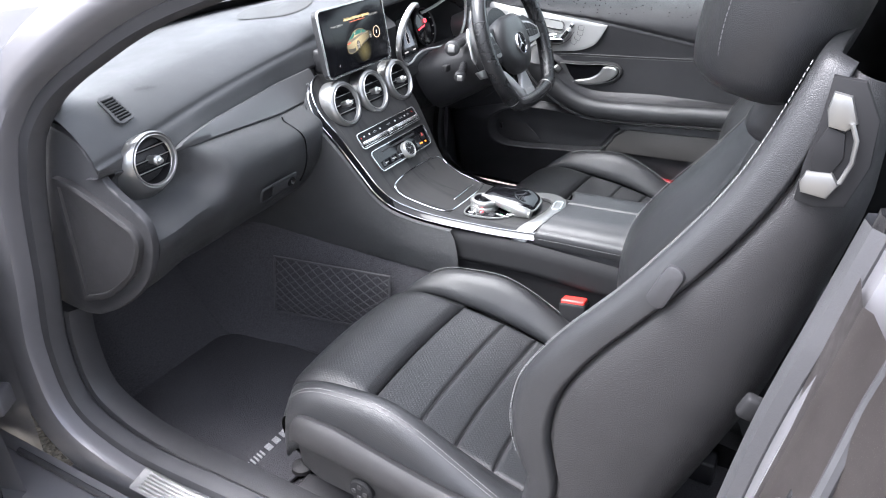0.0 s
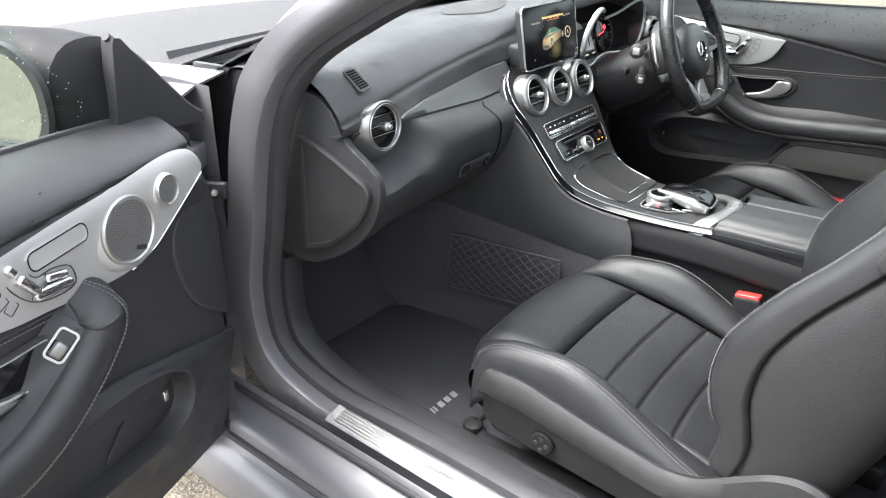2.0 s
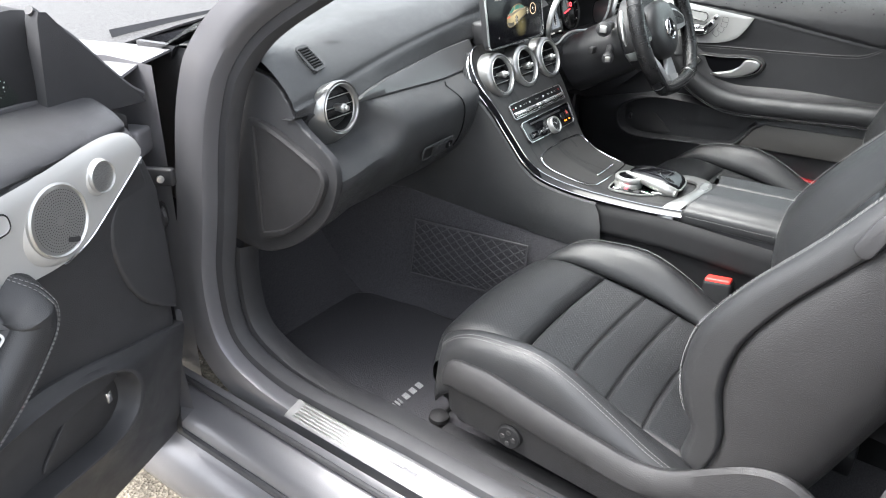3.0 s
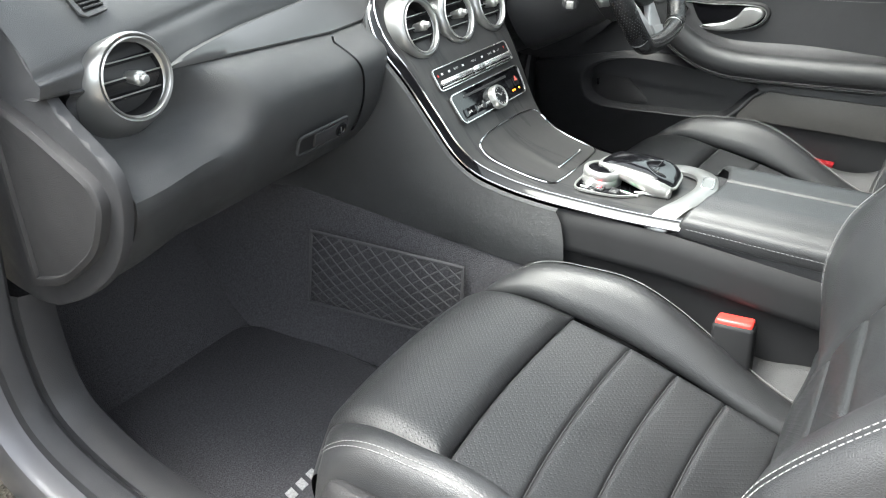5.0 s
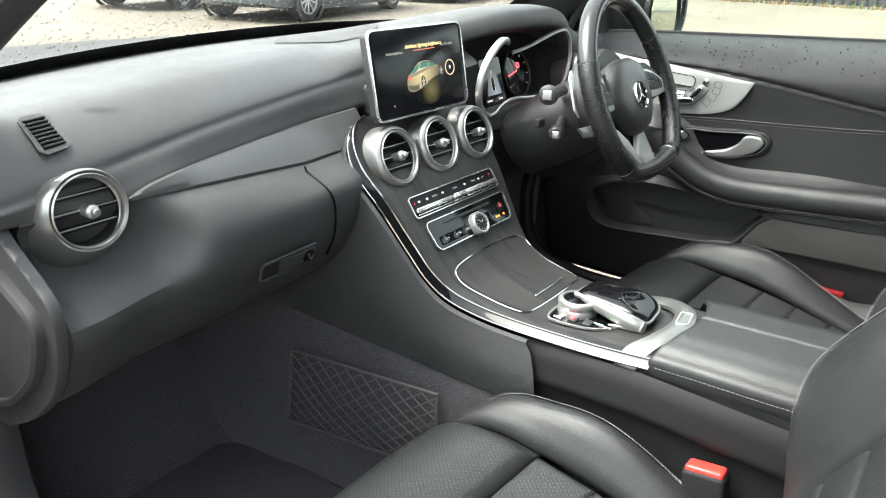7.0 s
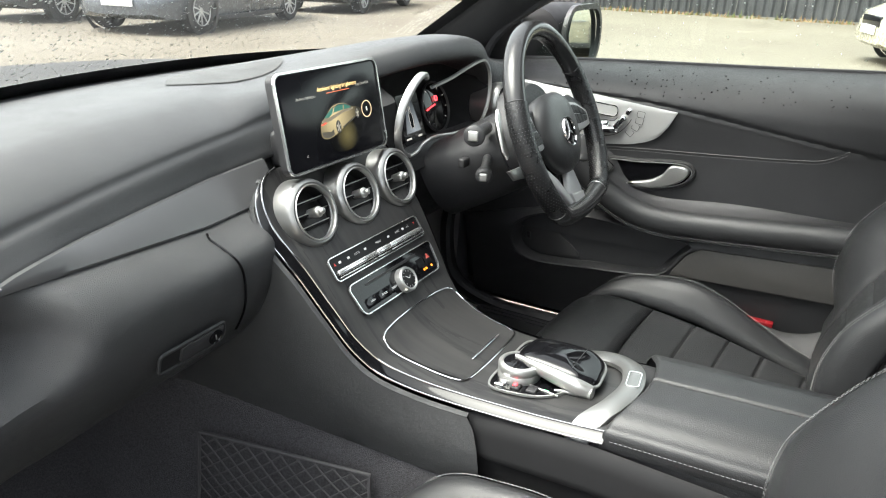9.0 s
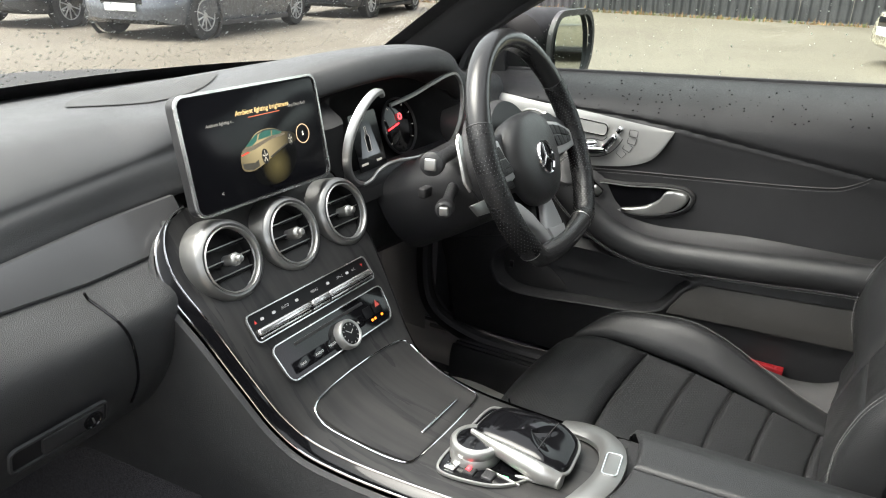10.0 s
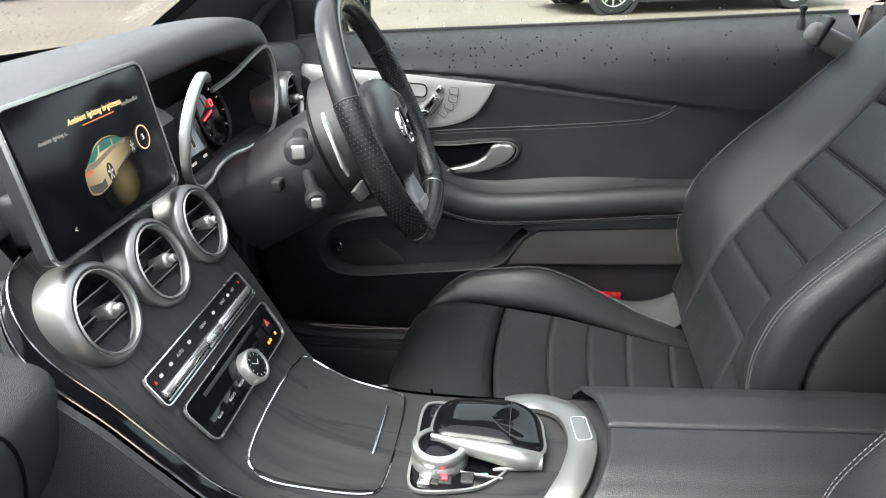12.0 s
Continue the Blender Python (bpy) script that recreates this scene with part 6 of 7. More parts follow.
def seat(cx, out, name, label, recline, dy, bow):
    """cx: centre of the seat; out: the side, -1 or 1, of the door; recline: run of the back for each metre of rise; bow: its curve."""
    ridge = lambda v: smooth_table(v, [(0.03, 0.012), (0.08, 0.022), (0.10, 0.030), (0.12, 0.055), (0.15, 0.076), (0.18, 0.088), (0.222, 0.0936), (0.296, 0.078), (0.372, 0.051), (0.448, 0.029), (0.52, 0.012), (0.57, 0.0065), (0.66, 0.006)])
    lumbar = lambda v: smooth_table(v, [(0.0, 0.012), (0.06, 0.026), (0.12, 0.037), (0.18, 0.042), (0.24, 0.034), (0.30, 0.025), (0.35, 0.015), (0.45, 0.004), (0.66, 0.0)])
    side_edge = lambda v: smooth_table(v, [(0.03, -0.025), (0.05, -0.02), (0.10, -0.012), (0.128, 0.0), (0.16, 0.026), (0.197, 0.041), (0.239, 0.048), (0.307, 0.038), (0.40, 0.0085), (0.484, -0.014), (0.555, -0.025), (0.615, -0.024), (0.66, -0.018)])
    s = thing(name, (cx, -0.45, 0.33), label, "car seat", "front seats")

    def cush_z(v):
        return smooth_table(v, [(-0.02, 0.520), (0.0, 0.545), (0.03, 0.566), (0.08, 0.576), (0.15, 0.568), (0.235, 0.556), (0.30, 0.542), (0.40, 0.518), (0.52, 0.49)])

    def cushion(u, v):
        au, sg = abs(u), math.copysign(1, u)
        if au <= 0.16:
            crown = -0.012 * (1 - (au / 0.16) ** 2) * interp(v, [(0, 0.0), (0.15, 0.6), (0.3, 1)])
            return cx + u, dy - 0.155 - v - 0.012 * (au / 0.16) ** 2, cush_z(v) + crown
        rise = smooth_table(v, [(0.0, 0.004), (0.06, 0.022), (0.12, 0.040), (0.20, 0.058), (0.26, 0.052), (0.33, 0.033), (0.40, 0.014), (0.52, 0.0)])
        x, k, drop = smooth_table(au, col_of(CB, 1)), smooth_table(au, col_of(CB, 2)), smooth_table(au, col_of(CB, 3))
        front = -0.012 - 0.03 * smooth_table(v, [(-0.02, 1.2), (0, 1), (0.06, 0.35), (0.14, 0)]) * smooth_table(au, [(0.15, 0), (0.19, 0.25), (0.25, 0.95), (0.34, 1)])
        return cx + sg * x, dy - 0.155 - v + front, cush_z(v) + k * rise - drop

    C = surface(cushion, Vector((cx, -0.4, -0.10)))
    part("thigh_pad", puffed(C, -0.163, 0.163, -0.02, 0.15, 30, 30, 0.010, 0.03, 0.014, (0.33, 0.17)), LEATHER_PERF, s, "perforated black leather thigh pad")
    for v0, v1 in ((0.15, 0.235), (0.235, 0.30), (0.30, 0.365), (0.365, 0.44), (0.44, 0.53)):
        part("seat_panel", puffed(C, -0.16, 0.16, v0, v1, 27, 15, 0.004, 0.009, 0.003, (0.32, v1 - v0)), LEATHER_PERF, s)
    for v in (0.235, 0.30, 0.365, 0.44):
        part("piping", tube([C(u, v)[0] + C(u, v)[1] * 0.0002 for u in np.linspace(-0.152, 0.152, 24)], 0.0011, 6), SHELL, s)
    for d in (-1, 1):
        g = lambda u, v: C(u * d, v)
        part("bolster", puffed(g, 0.163, 0.338, -0.005, 0.53, 30, 45, 0.006, 0.022, 0.010, (0.175, 0.53)), LEATHER, s, "black leather seat bolster")
        for off in (0.236, 0.242):
            row = [C(off * d, v)[0] + C(off * d, v)[1] * 0.0084 for v in np.linspace(0.015, 0.50, 60)]
            part("stitching", stitches(row), STITCH, s, "pale grey stitching")
    # front roll of the cushion
    rows = []
    for u in np.linspace(-0.222, 0.222, 30):
        y0 = dy - 0.152 - 0.012 * (u / 0.16) ** 2 - max(0, abs(u) - 0.16) * 0.35
        rows.append([(cx + u, y0 - 0.03, 0.548), (cx + u, y0 + 0.004, 0.538), (cx + u, y0 + 0.012, 0.520), (cx + u, y0 + 0.008, 0.495), (cx + u, y0 - 0.005, 0.475), (cx + u, y0 - 0.03, 0.465)])
    part("front_roll", grid([catmull(r, 3) for r in rows]), LEATHER, s)
    # plastic base, its outer side sweeping up to the hinge of the back
    for d in (-1, 1):
        top = [(-0.205, 0.490), (-0.216, 0.545), (-0.24, 0.573), (-0.298, 0.583), (-0.363, 0.574), (-0.444, 0.560), (-0.50, 0.552), (-0.555, 0.546), (-0.603, 0.558), (-0.655, 0.595), (-0.697, 0.622), (-0.731, 0.628), (-0.765, 0.615), (-0.80, 0.58), (-0.86, 0.46)]
        rows = []
        if d != out:
            top = [(y, min(z, 0.56) if y < -0.55 else z) for y, z in top]
        for (y, _, z) in catmull([(y, 0, z) for y, z in top], 4):
            low = interp(y, [(-0.85, 0.42), (-0.4, 0.445), (-0.23, 0.455), (-0.205, 0.47)])
            o = interp(y, [(-0.9, 0.235), (-0.7, 0.252), (-0.27, 0.250), (-0.225, 0.240), (-0.205, 0.215)])
            rows.append([(cx + d * x, y + dy, zz) for x, zz in ((o - 0.045, z - 0.05), (o - 0.018, z - 0.010), (o - 0.006, z - 0.001), (o, z), (o + 0.007, z - 0.006), (o + 0.012, lerp(z, low, 0.20)), (o + 0.013, lerp(z, low, 0.34)), (o + 0.008, lerp(z, low, 0.40)), (o - 0.002, lerp(z, low, 0.46)), (o - 0.008, lerp(z, low, 0.7)), (o - 0.012, low), (o - 0.05, low - 0.004))])
        bc = part("base_cover", grid(rows), SHELL, s, "black plastic seat base cover")
        if d == out:
            kx = cx + d * 0.2465
            kn = facing((kx, dy - 0.355, 0.480), (d, 0, 0.05))
            part("lumbar_switch", revolve([(0.021, -0.004), (0.021, 0.003), (0.018, 0.006), (0.0005, 0.0065)], 32, kn), DARK, bc, "round four-way lumbar switch")
            for a in range(4):
                part("switch_dimple", revolve([(0.0045, 0.0066), (0.004, 0.0078), (0.0004, 0.008)], 16, kn @ pose(0.010 * math.cos(a * 1.5708), 0.010 * math.sin(a * 1.5708), 0)), SHELL, bc)
    for d in (-1, 1):
        part("seat_rail", rbox(0.045, 0.62, 0.05, 0.006, pose(cx + d * 0.20, dy - 0.50, 0.352)), PLASTIC, s)
    part("seat_pan", rbox(0.40, 0.50, 0.06, 0.02, pose(cx, dy - 0.46, 0.43)), PLASTIC, s)

    # backrest: v is the height above the hinge line, u across
    def narrow(v):
        return smooth_table(v, [(0.0, 0.96), (0.1, 1.0), (0.45, 1.0), (0.55, 0.985), (0.62, 0.95), (0.66, 0.90)])

    N = Vector((0, 1, recline)).normalized()

    def back(u, v):
        au, sg = abs(u), math.copysign(1, u)
        base = Vector((0, dy - 0.607 - recline * v + bow * v * v, 0.53 + v))
        if au <= 0.108:
            x, f = au, lumbar(v)
        else:
            x, k = smooth_table(au, col_of(BB, 1)), smooth_table(au, col_of(BB, 2))
            f = lerp(lumbar(v), ridge(v), k) if au < 0.243 else ridge(v) * k + side_edge(v) * smooth_table(au, [(0.10, 0.0), (0.25, 0.0), (0.27, 0.10), (0.30, 0.5), (0.345, 1.0)])
        p = base + N * f
        p.x = cx + sg * x * (narrow(v) if au > 0.108 else lerp(1.0, narrow(v), min(1, v / 0.6)))
        return p

    def back_u(u, v):
        return back(u, v)

    B = surface(back_u, Vector((cx, dy - 1.40, 0.64)))
    steps = (0.04, 0.132, 0.188, 0.241, 0.295, 0.347, 0.425)
    for v0, v1 in zip(steps, steps[1:]):
        part("back_panel", puffed(B, -0.108, 0.108, v0, v1, 27, 15, 0.005, 0.010, 0.003, (0.216, v1 - v0)), LEATHER_PERF, s)
    for v in steps[1:-1]:
        part("piping", tube([B(u, v)[0] + B(u, v)[1] * 0.0004 for u in np.linspace(-0.104, 0.104, 24)], 0.0012, 6), SHELL, s)
    part("shoulder_panel", puffed(B, -0.108, 0.108, 0.425, 0.655, 27, 27, 0.009, 0.03, 0.006, (0.216, 0.23)), LEATHER, s)
    for d in (-1, 1):
        g = lambda u, v: B(u * d, v)
        part("back_bolster", puffed(g, 0.106, 0.34, 0.04, 0.66, 39, 60, 0.006, 0.016, 0.008, (0.234, 0.62)), LEATHER, s, "black leather back bolster")
        part("hinge_cover", rbox(0.030, 0.062, 0.080, 0.010, pose(cx + d * 0.228, dy - 0.668, 0.600, 12)), PLASTIC, s, "black hinge cover")
        for off in (0.248, 0.254):
            row = [B(off * d, v)[0] + B(off * d, v)[1] * 0.0084 for v in np.linspace(0.112, 0.65, 80)]
            part("stitching", stitches(row), STITCH, s, "pale grey stitching")
        if d == out:
            p, n = B(0.302 * d, 0.422)
            tm = facing(p + n * 0.0045, n, (0, -recline, 1))
            tag = part("side_tag", prism(rrect(0.021, 0.050, 0.009), 0.007, 0.003, tm), PLASTIC, s, "oval embossed side airbag tag")
            part("tag_mark", text_mesh("AIRBAG", 0.0078, tm @ pose(0, 0, 0.0073, 0, 0, -90)), SHELL, tag)
    # moulded shell behind
    rows = []
    for v in np.linspace(0.05, 0.655, 26):
        w = narrow(v)
        base = Vector((cx, dy - 0.607 - recline * v + bow * v * v, 0.53 + v))
        deep = interp(v, [(0, 0.10), (0.1, 0.135), (0.35, 0.13), (0.55, 0.10), (0.655, 0.06)])
        row = []
        e = side_edge(v)
        for x, t in ((-0.240, -0.004 - e), (-0.2505, 0.006 - e), (-0.236, 0.75 * deep), (-0.19, 0.95 * deep), (0, deep), (0.19, 0.95 * deep), (0.236, 0.75 * deep), (0.2505, 0.006 - e), (0.240, -0.004 - e)):
            q = base - N * t
            row.append((cx + x * w, q.y, q.z))
        rows.append(catmull(row, 4))
    shell = part("back_shell", grid(rows), SHELL, s, "dark grey moulded seat back")
    # fold-forward lever on the door side shoulder
    ya, za = dy - 0.607 - recline * 0.59 + bow * 0.348, 1.120
    lm = Matrix(((0, 0, out, cx + out * 0.2445), (1, 0, 0, ya), (0, 1, 0, za), (0, 0, 0, 1))) @ pose(0, 0, 0, 0, 3, 0)
    def outline(pts):
        return [(y * 0.84, z * 0.94) for y, z in (reversed(pts) if out > 0 else pts)]
    lever = part("fold_lever", prism(outline([(-0.028, 0.062), (-0.056, 0.060), (-0.075, 0.030), (-0.078, -0.010), (-0.066, -0.050), (-0.040, -0.056), (-0.020, -0.052), (-0.020, -0.020), (-0.026, 0.020)]), 0.006, 0.002, lm), DARK, s, "fold-forward lever in a black surround")
    part("lever_well", prism(outline([(-0.034, 0.020), (-0.050, 0.016), (-0.054, -0.006), (-0.046, -0.022), (-0.028, -0.022), (-0.026, 0.0)]), 0.002, 0.001, lm @ pose(0, 0, 0.006)), DARK, lever)
    part("lever_cap", prism(outline([(-0.032, 0.050), (-0.048, 0.048), (-0.058, 0.026), (-0.050, 0.018), (-0.034, 0.020), (-0.030, 0.034)]), 0.006, 0.0025, lm @ pose(0, 0, 0.005), seg=2), VENT, lever, "satin silver lever cap")
    part("lever_cap", prism(outline([(-0.025, -0.022), (-0.048, -0.020), (-0.056, -0.030), (-0.048, -0.044), (-0.024, -0.042), (-0.021, -0.032)]), 0.006, 0.0025, lm @ pose(0, 0, 0.005), seg=2), VENT, lever, "satin silver lever cap")
    part("lever_bar", tube([lm @ Vector((y, z, 0.012)) for y, z in ((-0.045, 0.025), (-0.051, 0.012), (-0.052, -0.006), (-0.047, -0.025))], 0.0020, 8), VENT, lever)
    # headrest
    hy, hz = dy - 0.607 - recline * 0.64 + 0.075, 1.220
    m = pose(cx, hy, hz, math.degrees(math.atan(recline)) * 0.6)
    rows = []
    for k in range(17):
        t = -1 + 2 * k / 16
        z = 0.115 * math.sin(t * math.pi / 2)
        c = max(0.02, math.cos(t * math.pi / 2) ** 0.5)
        w, dp = 0.160 * (0.55 + 0.45 * c) * min(1, c * 1.5), 0.078 * (0.4 + 0.6 * c) * min(1, c * 1.5)
        rows.append([(w * math.copysign(abs(math.cos(a)) ** 0.7, math.cos(a)), dp * math.copysign(abs(math.sin(a)) ** 0.8, math.sin(a)), z) for a in np.linspace(0, 2 * math.pi, 40, endpoint=False)])
    hr = part("headrest", merge(grid(rows, close_u=True, caps=True), m), LEATHER, s, "padded black leather headrest with grey stitching")
    for yy in (-0.03, 0.04):
        row = [m @ Vector((out * (0.154 * (0.55 + 0.45 * math.cos(t) ** 0.5) * min(1, 1.5 * math.cos(t) ** 0.5) * 0.985), yy * math.cos(t), 0.115 * math.sin(t))) for t in np.linspace(-1.2, 1.2, 40)]
        part("stitching", stitches(row), STITCH, hr)
    part("headrest_button", revolve([(0.019, -0.006), (0.019, 0.001), (0.016, 0.003), (0.015, 0.001), (0.0005, 0.001)], 32, m @ facing((out * 0.150, 0.000, -0.012), (out, 0, 0))), PLASTIC, hr)
    part("neck", rbox(0.16, 0.06, 0.10, 0.02, pose(cx, hy - 0.02, 1.10, 20)), PLASTIC, s)
    return s


seat(-0.365, -1, "front_seat", "black leather passenger sports seat with grey stitching", 0.40, 0.0, 0.06)
seat(0.375, 1, "front_seat", "black leather driver sports seat, more reclined", 0.52, 0.0, -0.05)

# ---- belts and buckles ----
bk = thing("seat_belt_buckle", (-0.135, -0.515, 0.50), "black seat belt buckle with red release", "belt buckle")
bm0 = pose(-0.140, -0.515, 0.560, -8, 6, 0)
part("buckle_body", rbox(0.030, 0.052, 0.085, 0.006, bm0), DARK, bk)
part("release_button", rbox(0.024, 0.046, 0.012, 0.004, bm0 @ pose(0, 0, 0.042)), RED, bk, "red release button")
part("buckle_stalk", rbox(0.018, 0.03, 0.10, 0.004, bm0 @ pose(0, -0.004, -0.085)), PLASTIC, bk)
# ---- doors, built as the right-hand door; the left one is its mirror image, swung open ----
BASE_X = [(0.32, 0.705), (0.42, 0.684), (0.52, 0.670), (0.62, 0.660), (0.78, 0.656), (0.87, 0.652), (0.93, 0.645), (0.955, 0.646), (0.98, 0.660), (1.0, 0.690), (1.012, 0.722), (1.016, 0.738)]


def crease(y):
    """Height of the crease between the padded shoulder and the lower panel."""
    return smooth_table(y, [(-0.88, 0.872), (-0.60, 0.905), (-0.28, 0.945), (-0.1, 0.958), (0.15, 0.972)])


def door_x(y, z):
    x = smooth_table(z, BASE_X)
    c = crease(y)
    x += 0.006 * math.exp(-((z - c) / 0.004) ** 2) + (0.005 if z < c else 0.0) * min(1, (c - z) / 0.01) * interp(y, [(-0.3, 1), (-0.2, 0)])
    return x


def on_door(y, z, off=0.0):
    return Vector((door_x(y, z) - off, y, z))


def patch(upper, lower, y0, y1, off, n=40, k=10, ease=0.0015):
    """A plate that follows the door between two curves."""
    rows = []
    for y in np.linspace(y0, y1, n):
        a, b = lower(y), upper(y)
        row = []
        for j in range(k + 1):
            t = j / k
            o = off if 0 < j < k else off - ease
            row.append(Vector((smooth_table(lerp(a, b, t), BASE_X) - o, y, lerp(a, b, t))))
        rows.append(row)
    rows[0] = [p + Vector((ease, 0, 0)) for p in rows[0]]
    rows[-1] = [p + Vector((ease, 0, 0)) for p in rows[-1]]
    return grid(rows)




def door(m, name, label, swung):
    d = thing(name, m @ Vector((0.75, -0.3, 0.35)), label, "car door")
    top = lambda y: smooth_table(y, [(-0.88, 0.034), (-0.45, 0.012), (-0.09, -0.004), (0.15, -0.018)])
    def P(nm, bm, mat0, parent=None, lab="", **kw):
        return part(nm, merge(bm, m), mat0, parent or d, lab, **kw)
    lift = lambda y, z: z + top(y) * max(0.0, (z - 0.93) / 0.086)
    zs = list(np.linspace(0.64, 0.90, 24)) + list(np.linspace(0.905, 1.016, 30))
    front = lambda z: smooth_table(z, [(0.44, 0.146), (0.58, 0.164), (0.64, 0.178), (0.78, 0.168), (0.87, 0.166), (0.92, 0.150), (0.96, 0.148), (1.016, 0.16)])
    rows = []
    for t in np.linspace(0, 1, 110):
        rows.append([(door_x(lerp(-0.87, front(z), t), z) + 0.020 * max(0.0, (t - 0.985) / 0.015), lerp(-0.87, front(z), t), lift(lerp(-0.87, front(z), t), z)) for z in zs])
    panel = P("inner_panel", grid(rows), PLASTIC, None, "black padded door panel")
    rows = [[(x, y, z + (top(y) if z > 0.9 else 0)) for x, z in ((0.738, 1.012), (0.752, 1.012), (0.80, 0.985), (0.845, 0.92), (0.875, 0.80), (0.885, 0.6), (0.875, 0.46), (0.80, 0.42), (0.700, 0.42))] for y in np.linspace(-0.89, 0.22, 14)]
    P("outer_skin", grid(rows, caps=True), PAINT, None, "dark grey painted door skin")
    # the end of the door at the hinges
    rows = [[(x, y + front(z) - 0.15, z) for x, y in ((0.668, 0.150), (0.685, 0.156), (0.71, 0.158), (0.735, 0.17), (0.75, 0.21), (0.80, 0.24))] for z in np.linspace(0.44, 0.975, 12)]
    P("hinge_face", grid(rows), PLASTIC)
    # lower panel with the map pocket: the lip stands proud, the well lies behind it
    lip = [(-0.352, 0.676), (-0.335, 0.655), (-0.318, 0.628), (-0.297, 0.606), (-0.25, 0.594), (-0.15, 0.583), (-0.05, 0.573), (0.0, 0.574), (0.031, 0.590), (0.043, 0.622), (0.034, 0.650), (0.002, 0.673), (-0.05, 0.689), (-0.12, 0.696), (-0.24, 0.690)]
    lp = [(p.x, p.z) for p in catmull([(y, 0, z) for y, z in lip], 5, closed=True)]
    mid = (-0.15, 0.640)
    ceil_z = lambda y: smooth_table(y, [(-0.87, 0.715), (-0.30, 0.700), (-0.106, 0.712), (0.012, 0.686), (0.164, 0.645), (0.2, 0.64)])
    rows = []
    for y, z in lp:
        dy, dz = y - mid[0], z - mid[1]
        k = 1.0
        while k < 30 and mid[1] + dz * k > 0.44 and mid[1] + dz * k < ceil_z(mid[0] + dy * k) and -0.86 < mid[0] + dy * k < front(mid[1] + dz * k):
            k += 0.01
        def at(f, x):
            return (x, mid[0] + dy * f, mid[1] + dz * f)
        ey, ez = mid[0] + dy * k, mid[1] + dz * k
        ex = max(0.646, smooth_table(ez, BASE_X) - 0.006) if ez > 0.46 else 0.676
        rows.append([at(0.05, 0.668), at(0.5, 0.668), at(0.93, 0.667), at(0.965, 0.655), at(0.975, 0.642), at(1.0, 0.635), at(1.0 + 0.25 * min(0.12, k - 1), 0.634), at(1.0 + 0.6 * min(0.12, k - 1), 0.638), (lerp(0.641, ex, 0.5), lerp(mid[0] + dy, ey, 0.5), lerp(mid[1] + dz, ez, 0.5)), (ex, lerp(mid[0] + dy, ey, 0.97), lerp(mid[1] + dz, ez, 0.97)), (ex + 0.002, ey, ez), (ex + 0.03, ey, ez)])
    low = P("lower_panel", grid(rows, close_v=True), PLASTIC, None, "black lower door panel with map pocket")
    # armrest bolster and the tray behind it
    S = catmull([(0, -0.104, 0.868), (0, -0.092, 0.845), (0, -0.090, 0.815), (0, -0.118, 0.782), (0, -0.165, 0.747), (0, -0.22, 0.720), (0, -0.28, 0.709), (0, -0.42, 0.717), (0, -0.60, 0.733), (0, -0.86, 0.748)], 7)
    W = catmull([(0, -0.125, 0.862), (0, -0.140, 0.852), (0, -0.172, 0.834), (0, -0.20, 0.792), (0, -0.225, 0.772), (0, -0.25, 0.766), (0, -0.285, 0.764), (0, -0.42, 0.775), (0, -0.60, 0.777), (0, -0.86, 0.785)], 7)
    sec = [(0.030, -0.004), (0.026, 0.008), (0.022, 0.024), (0.017, 0.036), (0.012, 0.0425), (0.010, 0.0405), (0.006, 0.0455), (-0.002, 0.0495), (-0.012, 0.051), (-0.022, 0.050), (-0.031, 0.046), (-0.037, 0.039), (-0.040, 0.030), (-0.040, 0.022)]
    rows, tray, thread = [], [], [[], []]
    for i, p in enumerate(S):
        t = (S[min(i + 1, len(S) - 1)] - S[max(i - 1, 0)]).normalized()
        n = Vector((0, -t.z, t.y))
        f = i / (len(S) - 1)
        g = min(1.0, 0.12 + f / 0.16 * 0.88) if f < 0.16 else 1.0
        bx = smooth_table(p.z, BASE_X)
        wd = lerp(0.55, 1.0, min(1, f / 0.10))
        rows.append([(bx - dpt * g, p.y + n.y * o * wd, p.z + n.z * o * wd) for o, dpt in sec])
        inner = Vector((bx - 0.030 * g, p.y - n.y * 0.038 * wd, p.z - n.z * 0.038 * wd))
        wall = Vector((smooth_table(W[i].z, BASE_X) - 0.0015, W[i].y, W[i].z))
        tray.append([wall.lerp(inner, u) + Vector((0.004 * math.sin(math.pi * u), 0, 0)) for u in np.linspace(0, 1, 6)])
        for q, (o, dpt) in enumerate(((0.0145, 0.0405), (0.0085, 0.044))):
            thread[q].append((bx - dpt * g - 0.0005, p.y + n.y * o * wd, p.z + n.z * o * wd))
    arm = P("armrest", grid(rows), LEATHER, None, "black leather armrest bolster with double stitching")
    P("armrest_tray", grid(tray), PLASTIC, None, "black tray behind the armrest bolster")
    for q in range(2):
        P("stitching", stitches(thread[q]), STITCH, arm, "pale grey stitching")
    # aluminium trim plate
    tu = lambda y: smooth_table(y, [(-0.286, 0.9405), (-0.20, 0.949), (-0.119, 0.957), (-0.03, 0.963), (0.058, 0.971), (0.10, 0.970), (0.122, 0.961), (0.134, 0.940)])
    tl = lambda y: smooth_table(y, [(-0.286, 0.940), (-0.27, 0.908), (-0.25, 0.884), (-0.21, 0.867), (-0.148, 0.858), (-0.079, 0.849), (-0.018, 0.846), (0.024, 0.857), (0.059, 0.878), (0.097, 0.905), (0.134, 0.932)])
    trim = P("trim_plate", patch(tu, tl, -0.286, 0.134, 0.005, 60, 12), ALU, None, "brushed aluminium trim plate")
